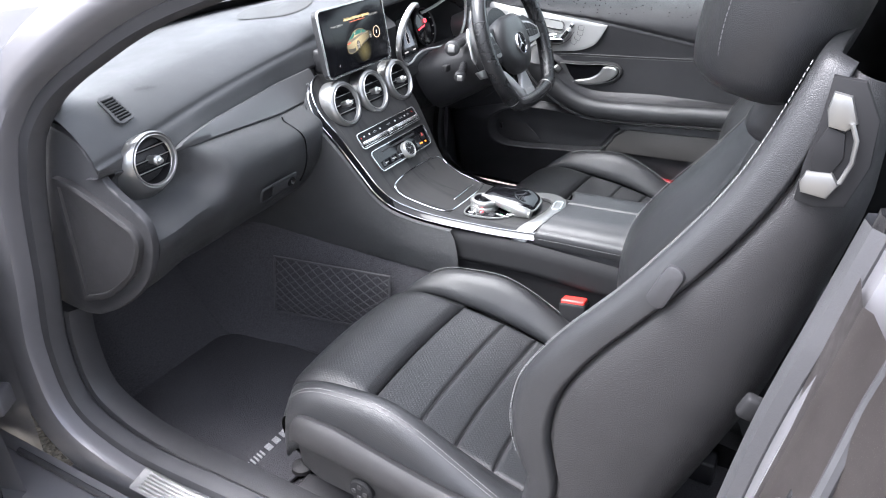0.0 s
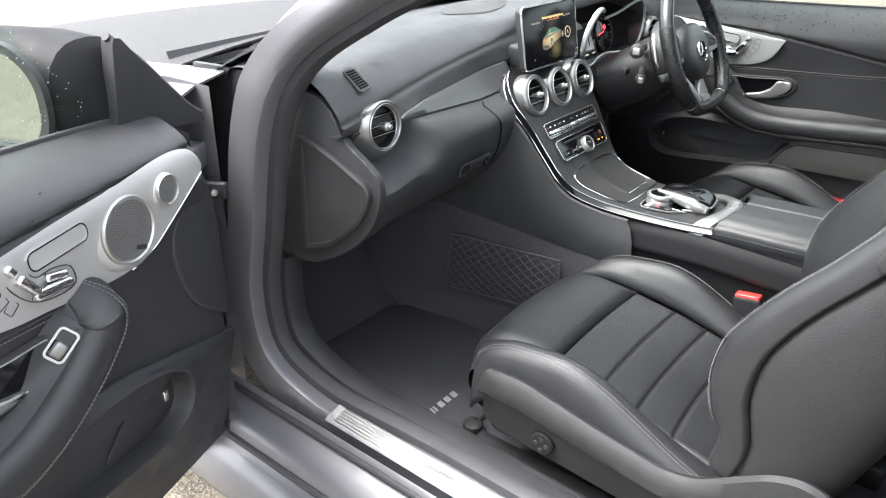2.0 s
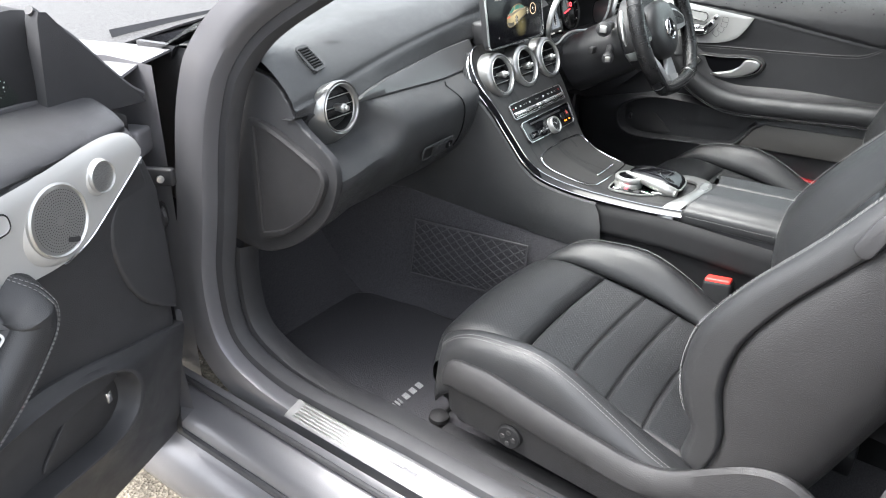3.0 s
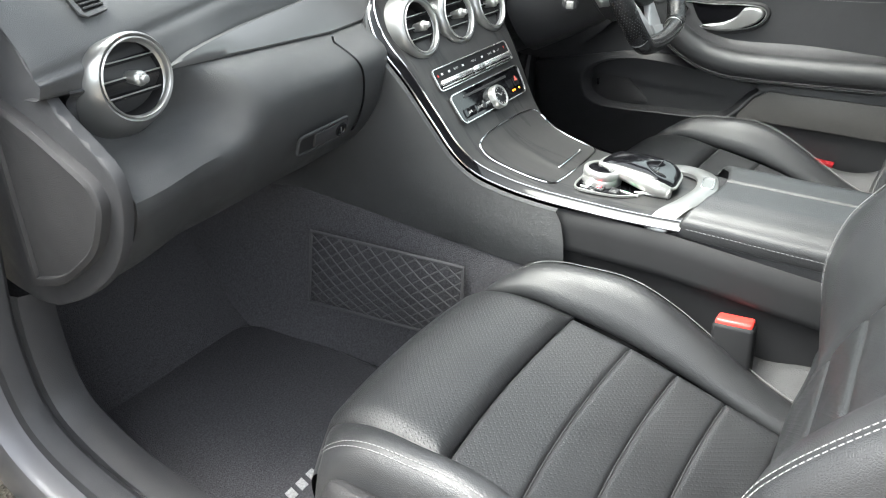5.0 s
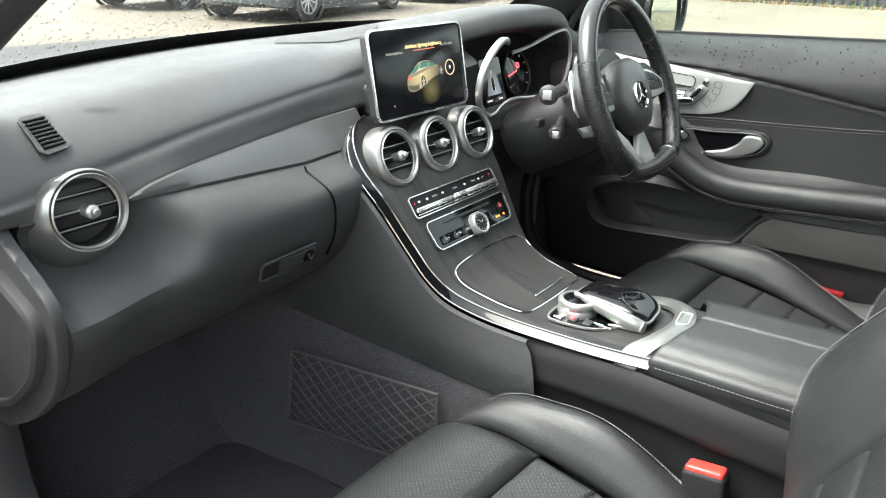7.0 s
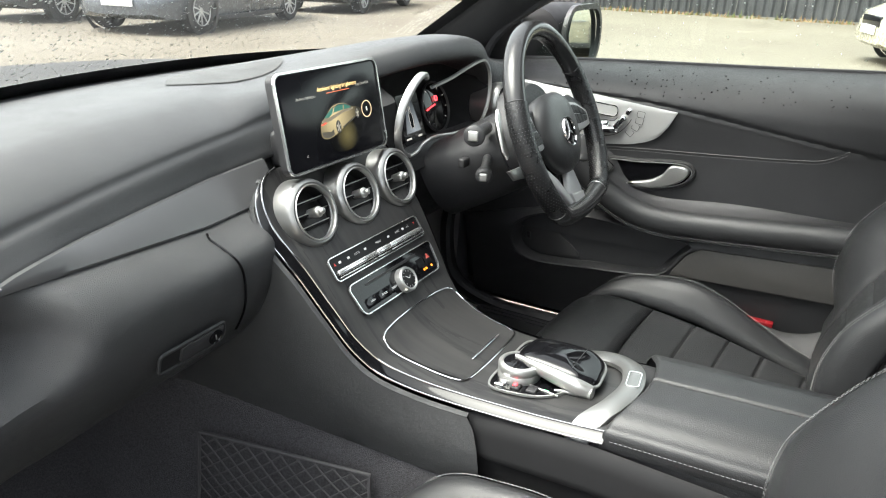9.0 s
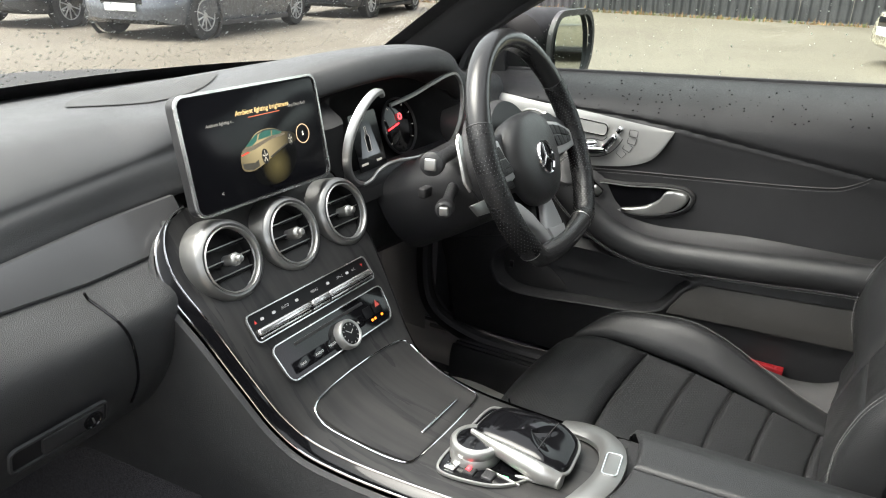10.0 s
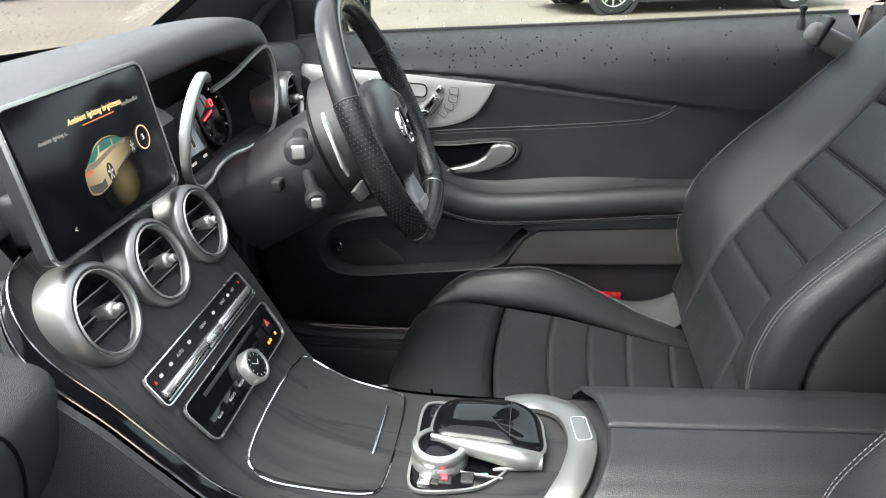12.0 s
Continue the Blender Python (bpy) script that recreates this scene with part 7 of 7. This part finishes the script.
    flush = lambda y, z, off: Vector((smooth_table(z, BASE_X) - off, y, z))
    P("trim_line", tube([flush(y, tl(y), 0.0055) for y in np.linspace(-0.02, 0.130, 30)], 0.0014, 6), CHROME, trim)
    def face(y, z, off=0.007):
        return facing(flush(y, z, off - 0.002), (-1, 0, 0.05), (0, 0, 1))
    for y, z, r in ((-0.022, 0.906, 0.041), (0.053, 0.932, 0.019)):
        fm = face(y, z, 0.0105)
        P("speaker_swell", revolve([(r * 1.34, -0.010), (r * 1.24, -0.0055), (r * 1.14, -0.0025), (r * 1.08, -0.001), (r * 1.0, -0.002)], 48, fm), ALU, trim)
        # small speaker of the closed door: shadow on the metal painted in as black
        sp = P("speaker", revolve([(r * 1.10, -0.004), (r * 1.08, 0.002), (r * 1.02, 0.004), (r, 0.0025), (r * 0.98, 0.0015), (0.0005, 0.003)], 48, fm), SILVER if swung or r > 0.03 else SHELL, trim, "round perforated metal speaker" if swung or r > 0.03 else "round perforated speaker, its shade put in as black")
        holes = bmesh.new()
        for ring in range(2, 12):
            rr = r * 0.96 * ring / 12
            nn = int(6 * ring)
            for j in range(nn):
                a = 2 * math.pi * j / nn + ring * 0.4
                bmesh.ops.create_circle(holes, cap_ends=True, segments=5, radius=r * 0.017, matrix=fm @ pose(rr * math.cos(a), rr * math.sin(a), 0.0034))
        tagged(P("speaker_hole", holes, GLOSS_BLACK, sp, smooth=False), kind="stuff")
        if r > 0.03:
            P("speaker_badge", prism(rrect(0.018, 0.006, 0.002), 0.0008, 0, fm @ pose(-0.012, -0.029, 0.003, 0, 0, 20)), SHELL, sp)
    fm = face(-0.127, 0.931, 0.0075) @ pose(0, 0, 0, 0, 0, -4)
    sl = P("heater_switch", ring_outline(rrect(0.084, 0.022, 0.009), 0.002, 0.002, 0, fm), CHROME, trim, "slim seat heater switch plate")
    P("switch_plate", prism(rrect(0.082, 0.020, 0.008), 0.0012, 0, fm), ALU, sl)
    fm = face(-0.160, 0.905, 0.0078)
    for out, mm, dp in ((rrect(0.054, 0.013, 0.006), fm @ pose(-0.012, -0.016, 0, 0, 0, 6), 0.010), (rrect(0.030, 0.010, 0.004), fm @ pose(-0.022, -0.005, 0, 0, 0, 12), 0.007), (rrect(0.034, 0.013, 0.005), fm @ pose(0.016, 0.002, 0, 0, 0, 54), 0.010), (rrect(0.015, 0.011, 0.004), fm @ pose(0.031, 0.026, 0, 0, 0, 58), 0.009)):
        P("seat_lever", prism(out, dp, 0.004, mm, seg=3), CHROME, trim, "chrome seat-shaped adjuster")
    P("lever_surround", ring_outline([(p.x, p.y) for p in catmull([(-0.046, -0.026, 0), (-0.044, -0.004, 0), (-0.020, 0.004, 0), (0.002, 0.004, 0), (0.016, 0.024, 0), (0.030, 0.040, 0), (0.042, 0.032, 0), (0.036, 0.008, 0), (0.016, -0.018, 0), (-0.010, -0.028, 0)], 4, closed=True)], 0.0012, 0.0012, 0, fm), PLASTIC, trim)
    for y, z, a in ((-0.216, 0.928, 4), (-0.214, 0.9145, 10), (-0.207, 0.901, 22), (-0.196, 0.889, 36)):
        P("memory_key", ring_outline(rrect(0.015, 0.012, 0.002), 0.0007, 0.0008, 0, face(y, z, 0.0070) @ pose(0, 0, 0, 0, 0, -a)), PLASTIC, trim)
    # stitched seam and its tail up to the crease
    seam = [on_door(y, z, 0.0012) for y, z in ((-0.10, 0.842), (-0.137, 0.845), (-0.22, 0.852), (-0.312, 0.857), (-0.40, 0.863), (-0.50, 0.871), (-0.55, 0.878), (-0.575, 0.890), (-0.592, 0.902))]
    P("stitching", stitches(catmull(seam, 8)), STITCH, panel, "pale grey stitching")
    P("seam_fold", tube([p + Vector((0.001, 0, 0.005)) for p in catmull(seam, 8)], 0.0016, 6), PLASTIC, panel)
    # release handle in its recess
    rec = [(-0.150, 0.826), (-0.22, 0.833), (-0.29, 0.840), (-0.320, 0.838), (-0.331, 0.826), (-0.320, 0.802), (-0.276, 0.782), (-0.224, 0.775), (-0.18, 0.786), (-0.155, 0.806)]
    rc = [on_door(p.x, p.z, 0.002) for p in catmull([(y, 0, z) for y, z in rec], 6, closed=True)]
    rp = P("handle_surround", tube(rc, 0.0042, 8, closed=True, up=(-1, 0, 0)), SHELL, None, "dark surround of the release handle")
    P("surround_line", tube([p + Vector((-0.0035, (-0.24 - p.y) * 0.045, (0.808 - p.z) * 0.10)) for p in rc], 0.0012, 6, closed=True, up=(-1, 0, 0)), SILVER, rp)
    bmr = bmesh.new()
    bmr.faces.new([bmr.verts.new(p + Vector((-0.0004, 0, 0))) for p in rc])
    P("handle_well", bmr, GLOSS_BLACK, rp)
    grip = [(p.x, p.z) for p in catmull([(-0.203, 0, 0.7835), (-0.248, 0, 0.797), (-0.272, 0, 0.813), (-0.284, 0, 0.8305), (-0.300, 0, 0.834), (-0.318, 0, 0.832), (-0.323, 0, 0.822), (-0.310, 0, 0.803), (-0.276, 0, 0.787), (-0.235, 0, 0.7785)], 5, closed=True)]
    gm = Matrix(((0, 0, -1, 0.662), (1, 0, 0, 0), (0, 1, 0, 0), (0, 0, 0, 1)))
    P("release_handle", prism(grip, 0.016, 0.0045, gm, seg=4), SILVER, rp, "curved satin silver release handle")
    # window switch on the tray, at its front
    q = [Vector(v) for v in tray[18]]
    nrm = (q[5] - q[0]).cross(Vector(tray[20][3]) - Vector(tray[16][3])).normalized()
    if nrm.x > 0:
        nrm = -nrm
    wm = facing(q[3] + nrm * 0.001, nrm, q[5] - q[0]) @ pose(0, 0, 0, 0, 0, -30)
    ws_ = P("window_switch", ring_outline(rrect(0.023, 0.037, 0.005), 0.0028, 0.004, 0, wm), SILVER if swung else SHELL, None, "window switch in its frame")
    P("switch_well", prism(rrect(0.021, 0.035, 0.004), 0.001, 0, wm), GLOSS_BLACK, ws_)
    P("switch_rocker", rbox(0.016, 0.020, 0.010, 0.004, wm @ pose(0, -0.006, 0.004, 16)), VENT, ws_)
    P("pocket_button", rbox(0.006, 0.010, 0.018, 0.002, pose(0.664, 0.012, 0.618)), CHROME, low)
    plate_out = [(-0.86, 0.705), (-0.372, 0.676), (-0.345, 0.655), (-0.322, 0.620), (-0.318, 0.606), (-0.45, 0.612), (-0.86, 0.628)]
    P("lower_plate", prism(plate_out, 0.006, 0.003, Matrix(((0, 0, -1, 0.640), (1, 0, 0, 0), (0, 1, 0, 0), (0, 0, 0, 1)))), MAP_GREY, low, "grey lower door plate")
    gp = [(p.x, p.z) for p in catmull([(-0.020, 0, 0.676), (0.010, 0, 0.660), (0.028, 0, 0.632), (0.026, 0, 0.600), (0.0, 0, 0.582), (-0.05, 0, 0.583), (-0.112, 0, 0.592), (-0.07, 0, 0.632)], 5, closed=True)]
    P("pocket_plate", prism(gp, 0.004, 0.002, Matrix(((0, 0, -1, 0.667), (1, 0, 0, 0), (0, 1, 0, 0), (0, 0, 0, 1)))), SHELL, low, "grey textured pocket plate")
    P("reflector", rbox(0.014, 0.056, 0.024, 0.0015, pose(0.642, -0.502, 0.541, 0, -6)), REFLECT, low, "red door reflector")
    # end piece at the hinge side of the panel
    cc = [(p.x, p.z) for p in catmull([(0.150, 0, 0.918), (0.103, 0, 0.895), (0.073, 0, 0.866), (0.063, 0, 0.829), (0.074, 0, 0.769), (0.103, 0, 0.720), (0.166, 0, 0.674)], 6)] + [(0.172, 0.70), (0.168, 0.78), (0.166, 0.87)]
    P("corner_moulding", prism(cc, 0.009, 0.006, Matrix(((0, 0, -1, 0.660), (1, 0, 0, 0), (0, 1, 0, 0), (0, 0, 0, 1))), seg=4), PLASTIC, panel)
    # glass, waist seal, mirror sail and mirror
    rows = []
    for t in np.linspace(0, 1, 8):
        z = lerp(0.99, 1.36, t)
        x = lerp(0.748, 0.655, t ** 1.15)
        yf = lerp(0.095, -0.28, t)
        rows.append([(x, lerp(yf, -0.86, s), z + (top(lerp(yf, -0.86, s)) if t == 0 else 0)) for s in np.linspace(0, 1, 8)])
    gl = P("window_glass", grid(rows), GLASS_DOOR, None, "raised frameless window glass")
    gl.visible_shadow = False
    P("waist_seal", sweep([(0.741, y, 1.016 + top(y)) for y in np.linspace(0.13, -0.87, 20)], rrect(0.008, 0.010, 0.002, 2), (0, 0, 1)), RUBBER, None, "black rubber waist seal")
    sail = [(0.262, 0.958), (0.240, 0.980), (0.202, 1.014), (0.150, 1.066), (0.112, 1.108), (0.100, 1.110), (0.096, 1.100), (0.082, 1.0), (0.080, 0.985), (0.15, 0.97)]
    sm = Matrix(((0, 0, 1, 0.724), (1, 0, 0, 0), (0, 1, 0.0, 0), (0, 0, 0, 1)))
    P("mirror_sail", prism(sail, 0.022, 0.006, sm, seg=3), PLASTIC, None, "black mirror sail panel")
    P("sail_rim", tube(catmull([(0.735, 0.098, 1.112), (0.735, 0.152, 1.069), (0.735, 0.204, 1.017), (0.735, 0.242, 0.982), (0.735, 0.266, 0.966)], 5), 0.006, 8), RUBBER, None)
    mrows = []
    for x, y0, y1, z0, z1 in ((0.738, 0.085, 0.120, 0.990, 1.030), (0.742, 0.060, 0.140, 0.978, 1.062), (0.750, 0.030, 0.150, 0.972, 1.094), (0.762, 0.018, 0.155, 0.968, 1.110), (0.82, 0.012, 0.155, 0.966, 1.116), (0.90, 0.010, 0.145, 0.966, 1.115), (0.98, 0.014, 0.120, 0.978, 1.112), (1.022, 0.024, 0.09, 0.998, 1.094), (1.034, 0.04, 0.07, 1.02, 1.07)):
        mrows.append([(x, (y0 + y1) / 2 + a, (z0 + z1) / 2 + b) for a, b in rrect(y1 - y0, z1 - z0, 0.42 * min(y1 - y0, z1 - z0), 5)])
    mir = P("mirror_housing", grid([catmull(r, 1, closed=True) for r in mrows], close_u=True, caps=True), DARK, None, "black door mirror housing")
    fmm = Matrix(((-1, 0, 0, 0.892), (0, 0, -1, 0.008), (0, 1, 0, 1.043), (0, 0, 0, 1)))
    P("mirror_rim", ring_outline(rrect(0.236, 0.134, 0.060, 8), 0.012, 0.010, 0, fmm @ pose(0.018, 0, 0)), PLASTIC, mir)
    MIRROR = material("mirror_glass", (0.50, 0.54, 0.51), 0.04, metal=1.0, vary=0.01, rough_vary=0.01)
    P("mirror_glass", prism(rrect(0.226, 0.124, 0.056, 8), 0.001, 0, fmm @ pose(0.018, 0, 0.006, 6 if swung else -2.2, 2 if swung else -4, 0)), MIRROR, mir, "wet mirror glass")
    beads = bmesh.new()
    rng = random.Random(21)
    for _ in range(420):
        t, q = rng.random() ** 1.3 * 0.75, rng.random() ** 1.4
        z, x = lerp(0.99, 1.36, t), lerp(0.748, 0.655, t ** 1.15)
        bmesh.ops.create_circle(beads, cap_ends=True, segments=6, radius=rng.choice((0.0006, 0.0009, 0.0013)), matrix=facing((x + 0.002, lerp(lerp(0.095, -0.28, t), -0.86, q), z + 0.01), (1, 0, 0.25)))
    tagged(P("rain_bead", beads, BEAD, gl, smooth=False), kind="stuff")
    # rain on the shoulder of the door
    rng = random.Random(7 if swung else 11)
    drops = bmesh.new()
    for _ in range(26 if swung else 130):
        y, z = rng.gauss(-0.33, 0.17), rng.uniform(0.965, 1.008)
        if -0.8 < y < 0.1:
            q = on_door(y, z)
            q.z = lift(y, z)
            r = rng.uniform(0.0007, 0.0021)
            bmesh.ops.create_icosphere(drops, subdivisions=1, radius=r, matrix=Matrix.Translation(q) @ Matrix.Diagonal((0.6, 1, 1, 1)))
    tagged(P("rain_drop", drops, GLOSS_BLACK, panel), kind="stuff")
    return d


HINGE = Vector((-0.82, 0.28, 0))
door(Matrix.Identity(4), "door_closed", "closed driver door, black panel with aluminium trim", False)
M_OPEN = Matrix.Translation(HINGE) @ pose(0.006, 0.006, 0, 0, 0, -71.3) @ Matrix.Translation(-HINGE) @ Matrix.Diagonal((-1, 1, 1, 1))
door(M_OPEN, "door_open", "open passenger door, black panel with aluminium trim", True)
# ---- the yard: fence, verge, parked cars ----
FENCE = material("dark_sheet_fence", (0.045, 0.045, 0.048), 0.6, vary=0.25, scale=2.0, grain=0.1, grain_scale=60)
fence = thing("fence", (19.2, 0, 0), "dark profiled sheet metal fence along the yard", "fence")
for k in range(26):
    y0 = -14 + k * 1.1
    rows = []
    for j in range(23):
        y = y0 + 1.09 * j / 22
        off = 0.035 * (1 if (j // 2) % 2 else 0)
        rows.append([(19.2 - off - 0.05 * y, y, z) for z in (0.04, 1.2, 2.4, 3.5)])
    part("fence_panel", grid(rows), FENCE, fence, sharp=20)
far = thing("fence", (-9, 0, 0), "dark profiled sheet metal fence behind the car", "fence")
for k in range(22):
    rows = []
    for j in range(23):
        y = -12 + k * 1.1 + 1.09 * j / 22
        off = 0.035 * (1 if (j // 2) % 2 else 0)
        rows.append([(-9 + off, y, z) for z in (0.04, 1.0, 2.0)])
    part("fence_panel", grid(rows), FENCE, far, sharp=20)
verge = bmesh.new()
rng = random.Random(5)
for _ in range(2200):
    y = rng.uniform(-14, 14)
    x = 19.05 - 0.05 * y - abs(rng.gauss(0, 0.16))
    h, w, a = rng.uniform(0.02, 0.13) * (1.8 if rng.random() < 0.06 else 1), rng.uniform(0.01, 0.03), rng.uniform(0, 3.14)
    dx, dy = w * math.cos(a), w * math.sin(a)
    vs = [verge.verts.new(q) for q in ((x - dx, y - dy, 0), (x + dx, y + dy, 0), (x + rng.gauss(0, 0.03), y + rng.gauss(0, 0.03), h))]
    verge.faces.new(vs)


def weeds():
    m = bpy.data.materials.new("dry_verge")
    m.use_nodes = True
    nt = m.node_tree
    gi = nt.nodes.new("ShaderNodeNewGeometry")
    nt.links.new(ramp(nt, gi.outputs["Random Per Island"], [(0.2, (0.10, 0.13, 0.04)), (0.6, (0.22, 0.13, 0.06)), (0.9, (0.30, 0.17, 0.08))]), nt.nodes["Principled BSDF"].inputs["Base Color"])
    nt.nodes["Principled BSDF"].inputs["Roughness"].default_value = 0.8
    return m


tagged(finish(verge, "verge", weeds(), smooth=False), "dry leaves and weeds along the fence foot", "weeds", kind="stuff")

TYRE = material("tyre_rubber", (0.02, 0.02, 0.02), 0.7)
LAMP = glass("lamp_lens", (0.85, 0.87, 0.9), 0.03)
DARKGLASS = material("dark_car_glass", (0.02, 0.022, 0.025), 0.08, rough_vary=0.03)


def parked_car(m, name, label, paint, rim_mat):
    """A saloon: x along it to the front, y to its left, z up; the origin on the ground under its middle."""
    c = thing(name, m.translation, label, "car", "parked cars")
    def P(nm, bm, mat0, parent=None, lab="", **kw):
        return part(nm, merge(bm, m), mat0, parent or c, lab, **kw)
    L = [(-2.30, 0.55, 0.75, 0.86, 0.40), (-2.22, 0.74, 0.82, 0.96, 0.28), (-1.7, 0.86, 0.88, 1.02, 0.20), (-0.9, 0.90, 0.90, 0.98, 0.18), (0.3, 0.90, 0.88, 0.94, 0.18), (1.2, 0.89, 0.84, 0.88, 0.19), (1.82, 0.85, 0.76, 0.80, 0.20), (2.06, 0.74, 0.64, 0.70, 0.22), (2.16, 0.54, 0.52, 0.60, 0.28)]
    rows = []
    for x, w, zs, zt, zl in L:
        row = [(x, 0, zt), (x, w * 0.55, zt - 0.01), (x, w * 0.86, zt - 0.04), (x, w * 0.97, zs - 0.08), (x, w, lerp(zl, zs, 0.55)), (x, w * 0.985, lerp(zl, zs, 0.25)), (x, w * 0.94, zl + 0.02), (x, w * 0.7, zl)]
        rows.append(row + [(a, -b, cc) for a, b, cc in reversed(row[1:])])
    P("body", grid(rows, close_u=True, caps=True), paint, None, "painted car body")
    G = [(-1.75, 0.62, 0.98), (-1.25, 0.60, 1.30), (-0.5, 0.60, 1.43), (0.25, 0.60, 1.40), (1.05, 0.66, 0.93)]
    rows = []
    for x, w, z in G:
        row = [(x, 0, z), (x, w * 0.8, z - 0.02), (x, w, z - 0.08), (x, 0.80, 0.92)]
        rows.append(row + [(a, -b, cc) for a, b, cc in reversed(row[1:])])
    gh = P("greenhouse", grid(rows), DARKGLASS, None, "dark glazed cabin")
    P("roof", grid([[(x, y, z + 0.006) for y in (-0.5, -0.25, 0, 0.25, 0.5)] for x, z in ((-1.2, 1.31), (-0.8, 1.40), (-0.4, 1.435), (0.2, 1.41))]), paint, gh)
    for sy in (-1, 1):
        for sx in (-1.42, 1.42):
            wm = m @ pose(sx, sy * 0.86, 0.33, 90 * -sy)
            wl_ = part("wheel", revolve([(0.20, -0.20), (0.31, -0.195), (0.33, -0.16), (0.33, -0.02), (0.315, 0.012), (0.235, 0.016), (0.225, 0.0)], 40, wm), TYRE, c, "black tyre")
            part("rim", revolve([(0.225, 0.010), (0.215, 0.014), (0.20, -0.01), (0.19, -0.05), (0.0005, -0.055)], 40, wm), SHELL, wl_)
            for k in range(10):
                part("rim_spoke", rbox(0.022, 0.17, 0.022, 0.006, wm @ pose(0, 0, -0.008, 0, 0, 36 * k) @ pose(0, 0.125, 0)), rim_mat, wl_)
            part("rim_hub", revolve([(0.05, -0.02), (0.045, 0.004), (0.0005, 0.008)], 16, wm), rim_mat, wl_)
            part("rim_edge", revolve([(0.226, 0.008), (0.222, 0.017), (0.210, 0.015), (0.208, 0.0)], 40, wm), rim_mat, wl_)
        P("arch_shadow", revolve([(0.40, 0.0), (0.38, 0.006), (0.33, 0.006)], 32, pose(1.42, sy * 0.895, 0.33, 90 * -sy)), PLASTIC)
        P("side_moulding", rbox(2.0, 0.012, 0.03, 0.005, pose(0.0, sy * 0.905, 0.55)), SILVER)
        P("sill_skirt", rbox(2.1, 0.02, 0.07, 0.008, pose(0.0, sy * 0.885, 0.20)), PLASTIC)
        P("headlamp", rbox(0.30, 0.12, 0.13, 0.05, pose(1.95, sy * 0.72, 0.63, 0, 0, -sy * 32)), LAMP, None, "clear headlamp")
        P("headlamp_core", rbox(0.20, 0.08, 0.09, 0.03, pose(1.93, sy * 0.71, 0.63, 0, 0, -sy * 32)), CHROME)
        P("fog_lamp", rbox(0.06, 0.14, 0.07, 0.02, pose(2.07, sy * 0.58, 0.36, 0, 0, -sy * 20)), PLASTIC)
        P("door_mirror", rbox(0.12, 0.20, 0.13, 0.04, pose(0.75, sy * 0.98, 0.98)), paint)
    P("grille", rbox(0.04, 0.70, 0.14, 0.02, pose(2.15, 0, 0.56)), GLOSS_BLACK)
    P("bumper_intake", rbox(0.05, 0.85, 0.10, 0.02, pose(2.13, 0, 0.34)), PLASTIC)
    P("plate_blank", rbox(0.02, 0.52, 0.11, 0.005, pose(2.185, 0, 0.45)), WHITE_INK)
    return c


RIMM = material("silver_wheel", (0.6, 0.6, 0.6), 0.35, metal=0.7)
BLACKP = material("black_car_paint", (0.03, 0.032, 0.036), 0.2, metal=0.2, coat=0.6)
GREYP = material("blue_grey_car_paint", (0.10, 0.11, 0.125), 0.25, metal=0.4, coat=0.6)
BEIGEP = material("pale_gold_car_paint", (0.50, 0.46, 0.36), 0.28, metal=0.35, coat=0.6)


def car_at(front, rear, near):
    """The pose of a car from where its front and rear wheels on one side touch the ground; near: 1 if that is its left side."""
    f, r = Vector((*front, 0)), Vector((*rear, 0))
    x = (f - r).normalized()
    y = Vector((-x.y, x.x, 0))
    mid = (f + r) / 2 - y * near * 0.86
    m = Matrix((x, y, Vector((0, 0, 1)))).transposed().to_4x4()
    m.translation = mid
    return m


parked_car(car_at((7.30, 8.16), (10.15, 8.86), 1), "parked_car", "dark blue-grey saloon with silver multi-spoke wheels", GREYP, RIMM)
parked_car(car_at((7.05, 11.0), (9.9, 11.7), 1), "parked_car", "black saloon parked behind the grey one", BLACKP, RIMM)
parked_car(car_at((12.55, 8.95), (15.4, 9.65), 1), "parked_car", "black saloon at the end of the row", BLACKP, RIMM)
parked_car(car_at((12.0, -0.92), (12.9, -3.65), -1), "parked_car", "pale gold saloon with silver wheels by the fence", BEIGEP, RIMM)
